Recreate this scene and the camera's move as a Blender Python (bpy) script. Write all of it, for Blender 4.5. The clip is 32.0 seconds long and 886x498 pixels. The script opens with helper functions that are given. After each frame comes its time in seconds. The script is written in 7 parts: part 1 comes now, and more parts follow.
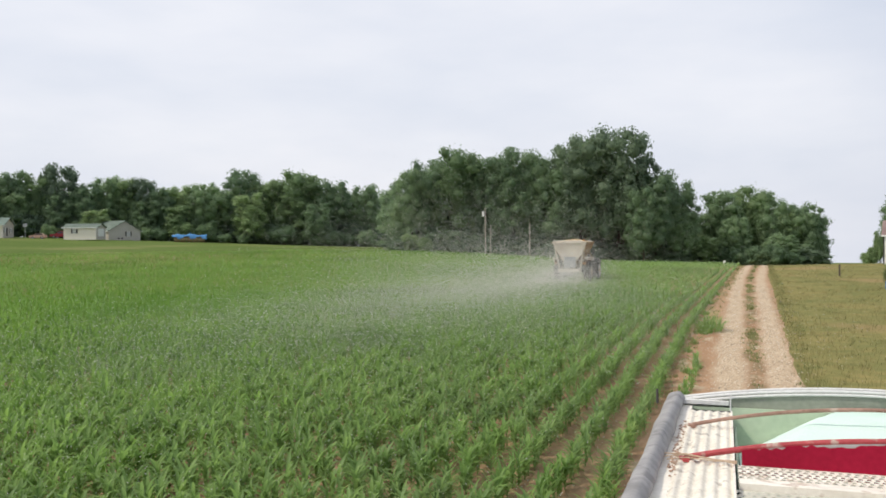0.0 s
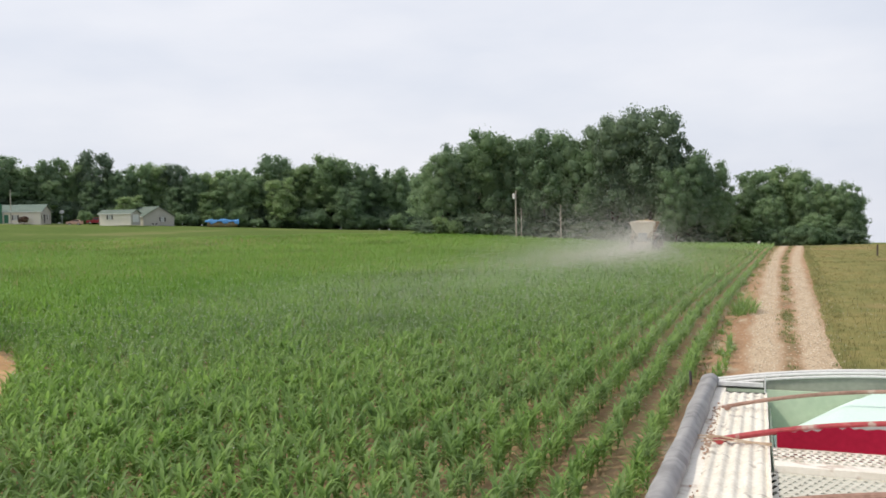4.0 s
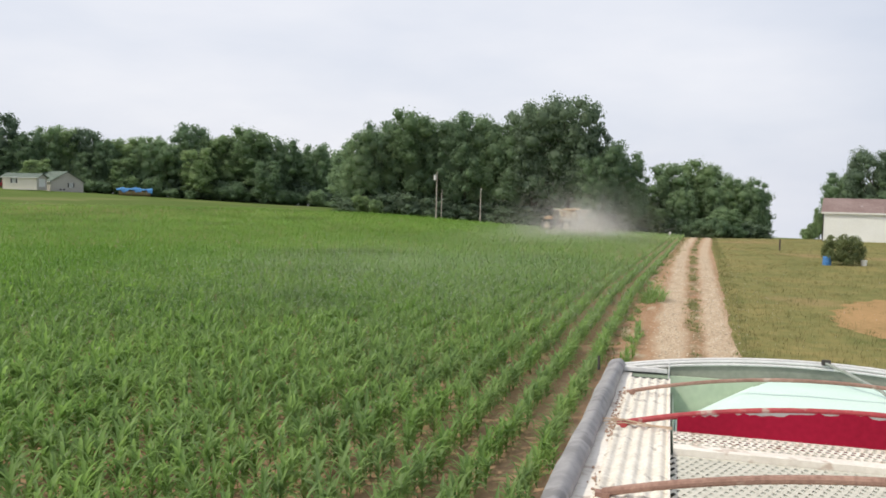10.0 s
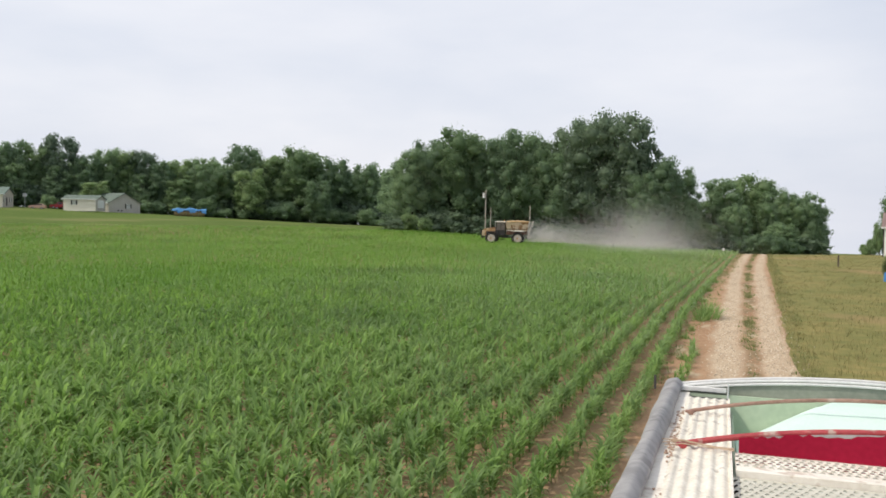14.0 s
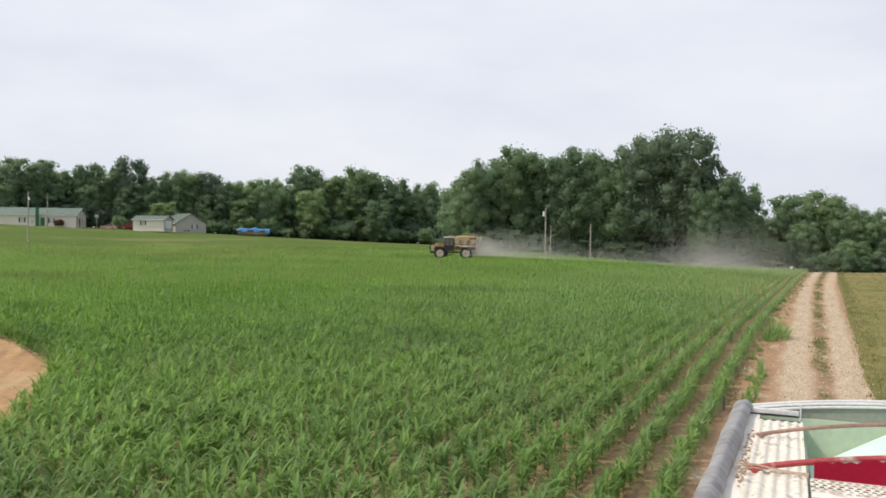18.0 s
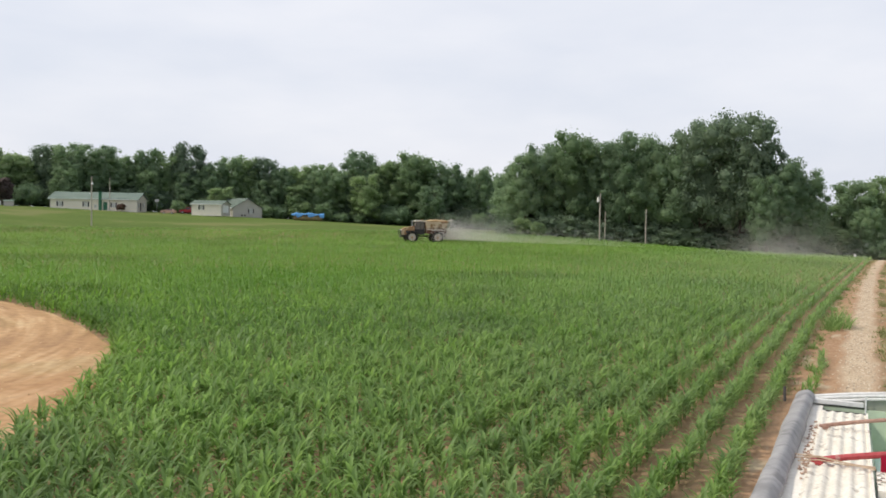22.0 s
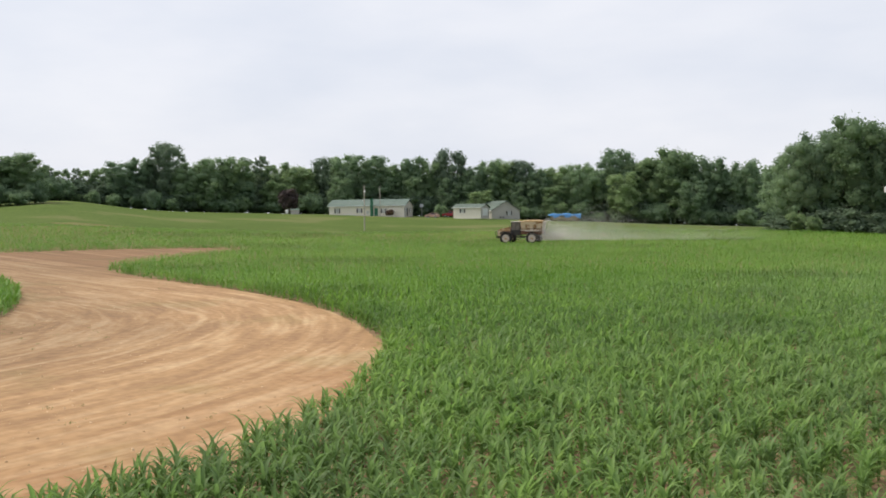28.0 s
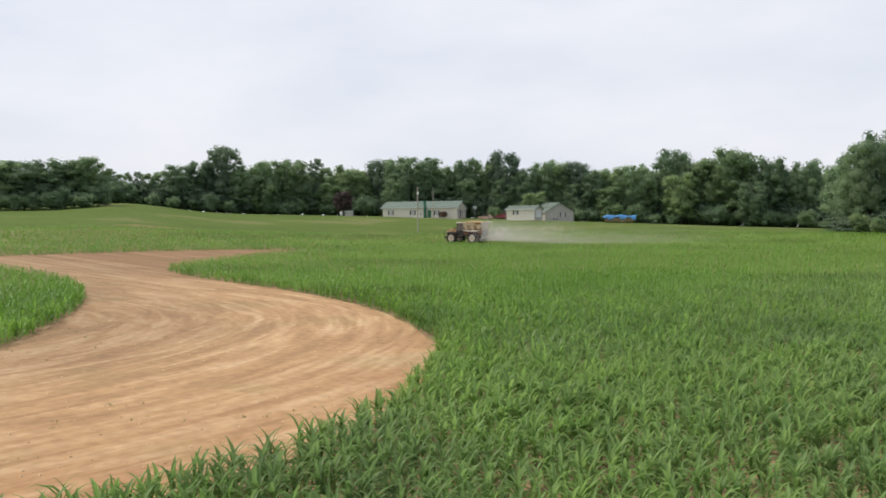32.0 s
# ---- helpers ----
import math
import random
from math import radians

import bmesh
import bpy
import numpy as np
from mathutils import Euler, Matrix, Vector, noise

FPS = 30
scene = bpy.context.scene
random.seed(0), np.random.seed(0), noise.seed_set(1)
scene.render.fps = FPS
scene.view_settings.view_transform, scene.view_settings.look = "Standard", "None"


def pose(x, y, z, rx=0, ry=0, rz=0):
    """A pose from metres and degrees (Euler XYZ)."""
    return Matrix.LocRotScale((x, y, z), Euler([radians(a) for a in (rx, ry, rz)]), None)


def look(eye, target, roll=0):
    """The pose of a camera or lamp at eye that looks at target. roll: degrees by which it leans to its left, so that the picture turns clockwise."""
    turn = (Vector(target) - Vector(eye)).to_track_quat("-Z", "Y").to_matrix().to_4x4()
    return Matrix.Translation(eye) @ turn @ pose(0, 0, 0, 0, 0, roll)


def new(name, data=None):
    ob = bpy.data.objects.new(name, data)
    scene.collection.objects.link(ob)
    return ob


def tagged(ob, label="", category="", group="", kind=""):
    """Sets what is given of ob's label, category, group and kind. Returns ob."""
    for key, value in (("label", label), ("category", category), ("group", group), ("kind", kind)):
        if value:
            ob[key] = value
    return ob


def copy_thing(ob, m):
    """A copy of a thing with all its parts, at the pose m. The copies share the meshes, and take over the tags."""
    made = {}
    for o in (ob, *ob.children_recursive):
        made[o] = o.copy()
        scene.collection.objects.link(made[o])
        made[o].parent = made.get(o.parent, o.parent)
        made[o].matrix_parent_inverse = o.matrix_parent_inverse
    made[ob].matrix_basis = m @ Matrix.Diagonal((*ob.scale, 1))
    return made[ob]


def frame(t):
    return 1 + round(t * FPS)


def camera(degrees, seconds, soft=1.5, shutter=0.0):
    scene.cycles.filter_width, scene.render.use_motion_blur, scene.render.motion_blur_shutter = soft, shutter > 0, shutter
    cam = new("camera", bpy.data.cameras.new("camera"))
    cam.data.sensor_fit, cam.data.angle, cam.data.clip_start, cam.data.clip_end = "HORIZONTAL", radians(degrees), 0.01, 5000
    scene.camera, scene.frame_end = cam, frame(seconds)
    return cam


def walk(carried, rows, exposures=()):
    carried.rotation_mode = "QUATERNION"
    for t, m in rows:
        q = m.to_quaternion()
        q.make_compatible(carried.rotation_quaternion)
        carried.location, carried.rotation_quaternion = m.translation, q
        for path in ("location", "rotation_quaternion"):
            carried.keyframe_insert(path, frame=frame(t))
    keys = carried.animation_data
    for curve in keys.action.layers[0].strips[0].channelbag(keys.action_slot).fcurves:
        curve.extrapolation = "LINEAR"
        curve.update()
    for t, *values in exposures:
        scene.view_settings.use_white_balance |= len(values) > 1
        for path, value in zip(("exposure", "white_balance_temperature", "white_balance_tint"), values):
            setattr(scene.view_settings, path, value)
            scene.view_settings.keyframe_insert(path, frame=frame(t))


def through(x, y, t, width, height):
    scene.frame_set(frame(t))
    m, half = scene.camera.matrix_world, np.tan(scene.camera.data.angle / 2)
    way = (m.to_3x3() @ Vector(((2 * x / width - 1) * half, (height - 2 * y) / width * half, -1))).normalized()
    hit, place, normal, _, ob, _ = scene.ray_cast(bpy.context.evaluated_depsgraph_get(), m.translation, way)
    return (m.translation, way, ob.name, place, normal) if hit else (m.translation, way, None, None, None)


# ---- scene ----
import functools

cam = camera(55.0, 32.0, soft=1.7)
# seconds, eye x y z, turn x y z in degrees
PATH = [
    (0, 0.020, 0, 4.1, 89.165, 0.499, 20.457),
    (0.5, 0.020, 0, 4.1, 89.080, 0.325, 20.512),
    (1, 0.020, 0, 4.1, 88.964, 0.323, 20.509),
    (1.5, 0.020, 0, 4.1, 88.768, 0.230, 20.801),
    (2, 0.020, 0, 4.1, 88.739, 0.296, 21.110),
    (2.5, 0.020, 0, 4.1, 88.684, 0.289, 21.480),
    (3, 0.020, 0, 4.1, 88.569, 0.278, 21.498),
    (3.5, 0.020, 0, 4.1, 88.127, 0.671, 21.706),
    (5.5, 0.020, 0, 4.1, 88.377, 0.940, 25.245),
    (6, 0.023, 0, 4.1, 89.453, -0.081, 23.208),
    (6.5, 0.027, 0, 4.1, 90.006, -0.187, 21.943),
    (7, 0.031, 0, 4.1, 90.224, -0.211, 21.486),
    (7.5, 0.031, 0, 4.1, 90.022, -0.642, 20.362),
    (8, 0.033, 0, 4.1, 89.066, -1.233, 18.785),
    (8.5, 0.033, 0, 4.1, 87.392, -1.290, 18.286),
    (9, 0.031, 0, 4.1, 86.321, -1.471, 17.427),
    (9.5, 0.029, 0, 4.1, 86.381, -1.515, 17.054),
    (10, 0.027, 0, 4.1, 86.721, -1.446, 17.166),
    (10.5, 0.024, 0, 4.1, 86.658, -1.275, 17.208),
    (11, 0.020, 0, 4.1, 87.013, -1.074, 17.231),
    (11.5, 0.017, 0, 4.1, 87.208, -1.182, 17.372),
    (12, 0.011, 0, 4.1, 87.526, -1.225, 18.372),
    (12.5, 0.007, 0, 4.1, 87.644, -1.193, 19.125),
    (13, 0.003, 0, 4.1, 87.707, -1.097, 19.652),
    (13.5, -0.001, 0, 4.1, 87.697, -0.894, 20.080),
    (14, -0.005, 0, 4.1, 87.863, -0.979, 20.450),
    (14.5, -0.008, 0, 4.1, 88.092, -0.853, 21.103),
    (16.5, -0.013, 0, 4.1, 88.974, -0.530, 23.445),
    (17, -0.017, 0, 4.1, 89.143, -0.574, 23.838),
    (17.5, -0.022, 0, 4.1, 89.177, -0.618, 24.107),
    (18, -0.026, 0, 4.1, 89.061, -0.725, 24.455),
    (18.5, -0.028, 0, 4.1, 88.562, -0.772, 25.020),
    (19, -0.030, 0, 4.1, 88.308, -0.594, 25.484),
    (19.5, -0.032, 0, 4.1, 88.135, -0.581, 25.752),
    (20, -0.034, 0, 4.1, 88.019, -0.666, 26.086),
    (20.5, -0.038, 0, 4.1, 87.922, -0.813, 26.264),
    (21, -0.042, 0, 4.1, 88.016, -0.890, 26.552),
    (21.5, -0.046, 0, 4.1, 88.065, -0.953, 27.316),
    (22, -0.050, 0, 4.1, 88.020, -0.939, 28.015),
    (22.5, -0.052, 0, 4.1, 87.984, -0.976, 28.356),
    (23, -0.054, 0, 4.1, 88.115, -0.948, 28.587),
    (23.5, -0.054, 0, 4.1, 88.354, -0.514, 31.585),
    (24, -0.054, 0, 4.1, 88.619, 1.184, 36.570),
    (24.5, -0.054, 0, 4.1, 88.125, 0.457, 41.188),
    (25, -0.054, 0, 4.1, 88.543, 0.887, 42.532),
    (25.5, -0.054, 0, 4.1, 88.418, 1.000, 43.540),
    (27.5, -0.054, 0, 4.1, 88.030, 0.302, 44.922),
    (28, -0.054, 0, 4.1, 87.975, 0.546, 45.169),
    (28.5, -0.054, 0, 4.1, 87.980, 0.599, 45.484),
    (29, -0.054, 0, 4.1, 88.099, 0.568, 46.057),
    (29.5, -0.054, 0, 4.1, 88.046, 0.560, 46.517),
    (30, -0.054, 0, 4.1, 87.939, 0.612, 46.940),
    (30.5, -0.054, 0, 4.1, 87.886, 0.608, 47.409),
    (31, -0.054, 0, 4.1, 87.889, 0.582, 47.911),
    (31.5, -0.054, 0, 4.1, 88.018, 0.639, 48.289),
    (32, -0.054, 0, 4.1, 88.131, 0.593, 48.741),
]
walk(cam, [(t, pose(*p)) for t, *p in PATH])

# ---------------------------------------------------------------- world and sun
world = bpy.data.worlds.new("overcast_sky")
scene.world = world
world.use_nodes = True
wn, wl = world.node_tree.nodes, world.node_tree.links
wn.clear()
w_out, w_bg = wn.new("ShaderNodeOutputWorld"), wn.new("ShaderNodeBackground")
w_sky = wn.new("ShaderNodeTexSky")
w_sky.sky_type, w_sky.sun_disc = "NISHITA", False
w_sky.sun_elevation, w_sky.sun_rotation = radians(50), radians(-121)
w_sky.air_density, w_sky.dust_density = 1.2, 4.0
w_dim = wn.new("ShaderNodeVectorMath")
w_dim.operation = "SCALE"
w_dim.inputs["Scale"].default_value = 0.10
w_tc, w_map = wn.new("ShaderNodeTexCoord"), wn.new("ShaderNodeMapping")
w_map.inputs["Scale"].default_value = (1.0, 1.0, 3.2)
w_noise = wn.new("ShaderNodeTexNoise")
w_noise.inputs["Scale"].default_value, w_noise.inputs["Detail"].default_value = 3.0, 6.0
w_ramp = wn.new("ShaderNodeValToRGB")
w_ramp.color_ramp.elements[0].position, w_ramp.color_ramp.elements[0].color = 0.34, (0.78, 0.82, 0.92, 1)
w_ramp.color_ramp.elements[1].position, w_ramp.color_ramp.elements[1].color = 0.68, (0.93, 0.94, 1.0, 1)
w_mix = wn.new("ShaderNodeMix")
w_mix.data_type = "RGBA"
w_mix.inputs[0].default_value = 0.88
wl.new(w_tc.outputs["Generated"], w_map.inputs["Vector"])
wl.new(w_map.outputs[0], w_noise.inputs["Vector"])
wl.new(w_noise.outputs[0], w_ramp.inputs[0])
wl.new(w_sky.outputs[0], w_dim.inputs[0])
wl.new(w_dim.outputs[0], w_mix.inputs[6])
wl.new(w_ramp.outputs[0], w_mix.inputs[7])
# the cloud thins towards the right of the sun
w_sep, w_side, w_mul = wn.new("ShaderNodeSeparateXYZ"), wn.new("ShaderNodeValToRGB"), wn.new("ShaderNodeMix")
w_side.color_ramp.elements[0].position, w_side.color_ramp.elements[0].color = 0.0, (1, 1, 1, 1)
w_side.color_ramp.elements[1].position, w_side.color_ramp.elements[1].color = 0.45, (0.71, 0.755, 0.825, 1)
w_mul.data_type, w_mul.blend_type = "RGBA", "MULTIPLY"
w_mul.inputs[0].default_value = 1.0
wl.new(w_tc.outputs["Generated"], w_sep.inputs[0])
wl.new(w_sep.outputs[0], w_side.inputs[0])
wl.new(w_mix.outputs[2], w_mul.inputs[6])
wl.new(w_side.outputs[0], w_mul.inputs[7])
wl.new(w_mul.outputs[2], w_bg.inputs[0])
w_bg.inputs[1].default_value = 1.03
wl.new(w_bg.outputs[0], w_out.inputs[0])

sun = new("sun", bpy.data.lights.new("sun", "SUN"))
sun.data.energy, sun.data.angle, sun.data.color = 2.7, radians(4), (1.0, 0.94, 0.83)
sun.matrix_world = look((-62, -38, 86), (0, 0, 0))

# ---------------------------------------------------------------- materials


def surf(name, a, b, scale=4.0, fine=40.0, rough=0.85, bump=0.3, depth=0.01, metal=0.0, coords="Object", stretch=(1, 1, 1),
         island=0.0, each=0.0, spec=0.4, third=None, third_scale=0.6, third_at=0.6):
    """A surface of two colours mixed by broad and fine noise, with fine relief; third: stains with an outline of their own."""
    m = bpy.data.materials.new(name)
    m.use_nodes = True
    n, l = m.node_tree.nodes, m.node_tree.links
    p = n["Principled BSDF"]
    tc, mp = n.new("ShaderNodeTexCoord"), n.new("ShaderNodeMapping")
    mp.inputs["Scale"].default_value = stretch
    if coords == "World":
        geo = n.new("ShaderNodeNewGeometry")
        l.new(geo.outputs["Position"], mp.inputs["Vector"])
    else:
        l.new(tc.outputs[coords], mp.inputs["Vector"])
    big, small = n.new("ShaderNodeTexNoise"), n.new("ShaderNodeTexNoise")
    big.inputs["Scale"].default_value, big.inputs["Detail"].default_value = scale, 4
    small.inputs["Scale"].default_value, small.inputs["Detail"].default_value = fine, 3
    l.new(mp.outputs[0], big.inputs["Vector"])
    l.new(mp.outputs[0], small.inputs["Vector"])
    add = n.new("ShaderNodeMath")
    add.operation = "MULTIPLY_ADD"
    add.inputs[1].default_value = 0.55
    l.new(small.outputs[0], add.inputs[0])
    half = n.new("ShaderNodeMath")
    half.operation = "MULTIPLY"
    half.inputs[1].default_value = 0.55
    l.new(big.outputs[0], half.inputs[0])
    l.new(half.outputs[0], add.inputs[2])
    last = add.outputs[0]
    if each:
        oi, me = n.new("ShaderNodeObjectInfo"), n.new("ShaderNodeMath")
        me.operation = "MULTIPLY_ADD"
        me.inputs[1].default_value = each
        l.new(oi.outputs["Random"], me.inputs[0])
        se = n.new("ShaderNodeMath")
        se.operation = "SUBTRACT"
        se.inputs[1].default_value = each / 2
        l.new(last, se.inputs[0])
        l.new(se.outputs[0], me.inputs[2])
        last = me.outputs[0]
    if island:
        g2, ma = n.new("ShaderNodeNewGeometry"), n.new("ShaderNodeMath")
        ma.operation = "MULTIPLY_ADD"
        ma.inputs[1].default_value = island
        l.new(g2.outputs["Random Per Island"], ma.inputs[0])
        sub = n.new("ShaderNodeMath")
        sub.operation = "SUBTRACT"
        sub.inputs[1].default_value = island / 2
        l.new(last, sub.inputs[0])
        l.new(sub.outputs[0], ma.inputs[2])
        last = ma.outputs[0]
    ramp = n.new("ShaderNodeValToRGB")
    ramp.color_ramp.elements[0].position, ramp.color_ramp.elements[0].color = 0.36, (*a, 1)
    ramp.color_ramp.elements[1].position, ramp.color_ramp.elements[1].color = 0.72, (*b, 1)
    l.new(last, ramp.inputs[0])
    colour = ramp.outputs[0]
    if third:
        st, sr, mx = n.new("ShaderNodeTexNoise"), n.new("ShaderNodeValToRGB"), n.new("ShaderNodeMix")
        st.inputs["Scale"].default_value, st.inputs["Detail"].default_value = third_scale, 7
        l.new(mp.outputs[0], st.inputs["Vector"])
        sr.color_ramp.elements[0].position, sr.color_ramp.elements[1].position = third_at, third_at + 0.08
        l.new(st.outputs[0], sr.inputs[0])
        mx.data_type = "RGBA"
        mx.inputs[7].default_value = (*third, 1)
        l.new(sr.outputs[0], mx.inputs[0])
        l.new(colour, mx.inputs[6])
        colour = mx.outputs[2]
    l.new(colour, p.inputs["Base Color"])
    p.inputs["Roughness"].default_value, p.inputs["Metallic"].default_value = rough, metal
    p.inputs["Specular IOR Level"].default_value = spec
    if bump:
        bp = n.new("ShaderNodeBump")
        bp.inputs["Strength"].default_value, bp.inputs["Distance"].default_value = bump, depth
        l.new(small.outputs[0], bp.inputs["Height"])
        l.new(bp.outputs[0], p.inputs["Normal"])
    return m


def leafy(name, a, b, scale=0.05, fine=0.6, island=0.5, through=0.25, rough=0.55, coords="World", each=0.0, spec=0.15, **more):
    """Leaves: two greens by place and by leaf, letting some light through."""
    m = surf(name, a, b, scale, fine, rough, 0, coords=coords, island=island, spec=spec, each=each, **more)
    n, l = m.node_tree.nodes, m.node_tree.links
    p, out = n["Principled BSDF"], n["Material Output"]
    tr, mx = n.new("ShaderNodeBsdfTranslucent"), n.new("ShaderNodeMixShader")
    l.new(p.inputs["Base Color"].links[0].from_socket, tr.inputs[0])
    mx.inputs[0].default_value = through
    l.new(p.outputs[0], mx.inputs[1])
    l.new(tr.outputs[0], mx.inputs[2])
    l.new(mx.outputs[0], out.inputs[0])
    return m


def dusted(m, film, near, far, most):
    """A thin film of settled lime on leaves, thickest at x = near and gone at x = far, in uneven patches."""
    n, l = m.node_tree.nodes, m.node_tree.links
    p = n["Principled BSDF"]
    geo, sep, fade = n.new("ShaderNodeNewGeometry"), n.new("ShaderNodeSeparateXYZ"), n.new("ShaderNodeMapRange")
    noise, mul, mix = n.new("ShaderNodeTexNoise"), n.new("ShaderNodeMath"), n.new("ShaderNodeMix")
    noise.inputs["Scale"].default_value, noise.inputs["Detail"].default_value = 0.35, 5
    l.new(geo.outputs["Position"], sep.inputs[0])
    l.new(geo.outputs["Position"], noise.inputs["Vector"])
    l.new(sep.outputs[0], fade.inputs["Value"])
    for key, value in (("From Min", far), ("From Max", near), ("To Min", 0.0), ("To Max", 2.0 * most)):
        fade.inputs[key].default_value = value
    mul.operation = "MULTIPLY"
    l.new(fade.outputs[0], mul.inputs[0])
    l.new(noise.outputs[0], mul.inputs[1])
    mix.data_type = "RGBA"
    mix.inputs[7].default_value = (*film, 1)
    l.new(mul.outputs[0], mix.inputs[0])
    l.new(p.inputs["Base Color"].links[0].from_socket, mix.inputs[6])
    for q in n:
        if q.type == "BSDF_TRANSLUCENT":
            l.new(mix.outputs[2], q.inputs[0])
    l.new(mix.outputs[2], p.inputs["Base Color"])
    return m


def see_through(name, colour, solid):
    """A thin membrane, part of which lets the view pass."""
    m = bpy.data.materials.new(name)
    m.use_nodes = True
    p = m.node_tree.nodes["Principled BSDF"]
    p.inputs["Base Color"].default_value, p.inputs["Roughness"].default_value = (*colour, 1), 1.0
    p.inputs["Alpha"].default_value = solid
    p.inputs["Specular IOR Level"].default_value = 0.0
    return m


M_SOIL = surf("field_soil", (0.25, 0.16, 0.09), (0.40, 0.268, 0.162), 0.6, 12, 0.95, 0.25, 0.02, coords="World", stretch=(1, 0.35, 1), spec=0.1)
M_LAWN = surf("mown_grass", (0.080, 0.125, 0.030), (0.136, 0.176, 0.050), 0.05, 1.3, 0.95, 0.2, 0.03, coords="World", third=(0.165, 0.178, 0.068), third_scale=0.05, third_at=0.56, spec=0.03)
M_MEADOW = surf("dry_meadow_ground", (0.125, 0.146, 0.048), (0.275, 0.226, 0.088), 0.22, 1.6, 0.95, 0.2, 0.03, coords="World", third=(0.275, 0.205, 0.095), third_scale=0.07, third_at=0.56, spec=0.05)
M_CORN = leafy("corn_leaf", (0.114, 0.247, 0.028), (0.266, 0.450, 0.074), 0.06, 0.8, 0.30, 0.58, 0.46, spec=0.36, third=(0.122, 0.245, 0.036), third_scale=0.09, third_at=0.57)
M_CORN_FAR = leafy("far_corn_leaf", (0.108, 0.248, 0.028), (0.230, 0.395, 0.068), 0.06, 0.5, 0.16, 0.40, 0.5, spec=0.3, third=(0.125, 0.238, 0.034), third_scale=0.07, third_at=0.55)
for m_corn in (M_CORN, M_CORN_FAR):
    dusted(m_corn, (0.46, 0.49, 0.36), -3.0, -32.0, 0.23)
M_TREE = leafy("tree_leaf", (0.185, 0.272, 0.155), (0.280, 0.385, 0.205), 0.05, 0.3, 0.2, 0.58, 0.6, spec=0.3, each=0.45)
M_TREE_PALE = leafy("pale_tree_leaf", (0.185, 0.275, 0.136), (0.330, 0.435, 0.208), 0.05, 0.3, 0.22, 0.58, 0.6, spec=0.3, each=0.4)
M_TREE_DARK = leafy("blackish_tree_leaf", (0.150, 0.212, 0.140), (0.225, 0.300, 0.185), 0.05, 0.3, 0.25, 0.55, 0.6, spec=0.3, each=0.3)
M_PURPLE = leafy("purple_leaf", (0.070, 0.055, 0.052), (0.125, 0.090, 0.080), 0.2, 0.8, 0.5, 0.15, 0.6)
M_BARK = surf("bark", (0.07, 0.055, 0.042), (0.15, 0.12, 0.095), 1.0, 8, 0.95, 0.6, 0.03, stretch=(1, 1, 0.25))
M_BUSH = leafy("bush_leaf", (0.15, 0.19, 0.085), (0.30, 0.335, 0.155), 0.6, 3, 0.4, 0.6, 0.6)
M_WEED = leafy("weed_leaf", (0.19, 0.22, 0.08), (0.33, 0.33, 0.15), 0.4, 3, 0.5, 0.25, 0.6)
M_HAY = leafy("dry_grass_blade", (0.19, 0.190, 0.076), (0.375, 0.322, 0.148), 0.22, 0.7, 0.3, 0.5, 0.8)
M_CLUMP = leafy("bushy_weed_leaf", (0.16, 0.28, 0.07), (0.32, 0.44, 0.16), 0.6, 3, 0.5, 0.45, 0.6)

# ---------------------------------------------------------------- mesh helpers


def part(name, bm, material, parent=None, label=""):
    """One mesh object of a bmesh, under a thing or a part."""
    me = bpy.data.meshes.new(name)
    bmesh.ops.recalc_face_normals(bm, faces=bm.faces)
    bm.to_mesh(me)
    bm.free()
    me.materials.append(material)
    ob = new(name, me)
    if parent is not None:
        ob.parent = parent
    if label:
        tagged(ob, label)
    return ob


def quads(name, verts, faces, material, parent=None, label=""):
    """One mesh object of four-cornered faces given as arrays."""
    verts, faces = np.asarray(verts, np.float32), np.asarray(faces, np.int32)
    me = bpy.data.meshes.new(name)
    me.vertices.add(len(verts))
    me.vertices.foreach_set("co", verts.ravel())
    me.loops.add(faces.size)
    me.loops.foreach_set("vertex_index", faces.ravel())
    me.polygons.add(len(faces))
    me.polygons.foreach_set("loop_start", np.arange(0, faces.size, 4, dtype=np.int32))
    me.update(calc_edges=True)
    me.materials.append(material)
    ob = new(name, me)
    if parent is not None:
        ob.parent = parent
    if label:
        tagged(ob, label)
    return ob


def thing(name, m, label, category, group="", kind=""):
    """An Empty at the base of a thing."""
    ob = new(name)
    ob.empty_display_size = 0.2
    ob.matrix_world = m
    return tagged(ob, label, category, group, kind)


def box(bm, x0, x1, y0, y1, z0, z1, bevel=0.0):
    r = bmesh.ops.create_cube(bm, size=1.0, matrix=Matrix.Translation(((x0 + x1) / 2, (y0 + y1) / 2, (z0 + z1) / 2)) @ Matrix.Diagonal((x1 - x0, y1 - y0, z1 - z0, 1)))
    if bevel:
        es = list({e for v in r["verts"] for e in v.link_edges})
        bmesh.ops.bevel(bm, geom=es, offset=bevel, segments=2, profile=0.5, affect="EDGES")
    return bm


def boxed(*a, bevel=0.0):
    return box(bmesh.new(), *a, bevel=bevel)


def hull(bm, corners, faces):
    vs = [bm.verts.new(c) for c in corners]
    for f in faces:
        bm.faces.new([vs[i] for i in f])
    return bm


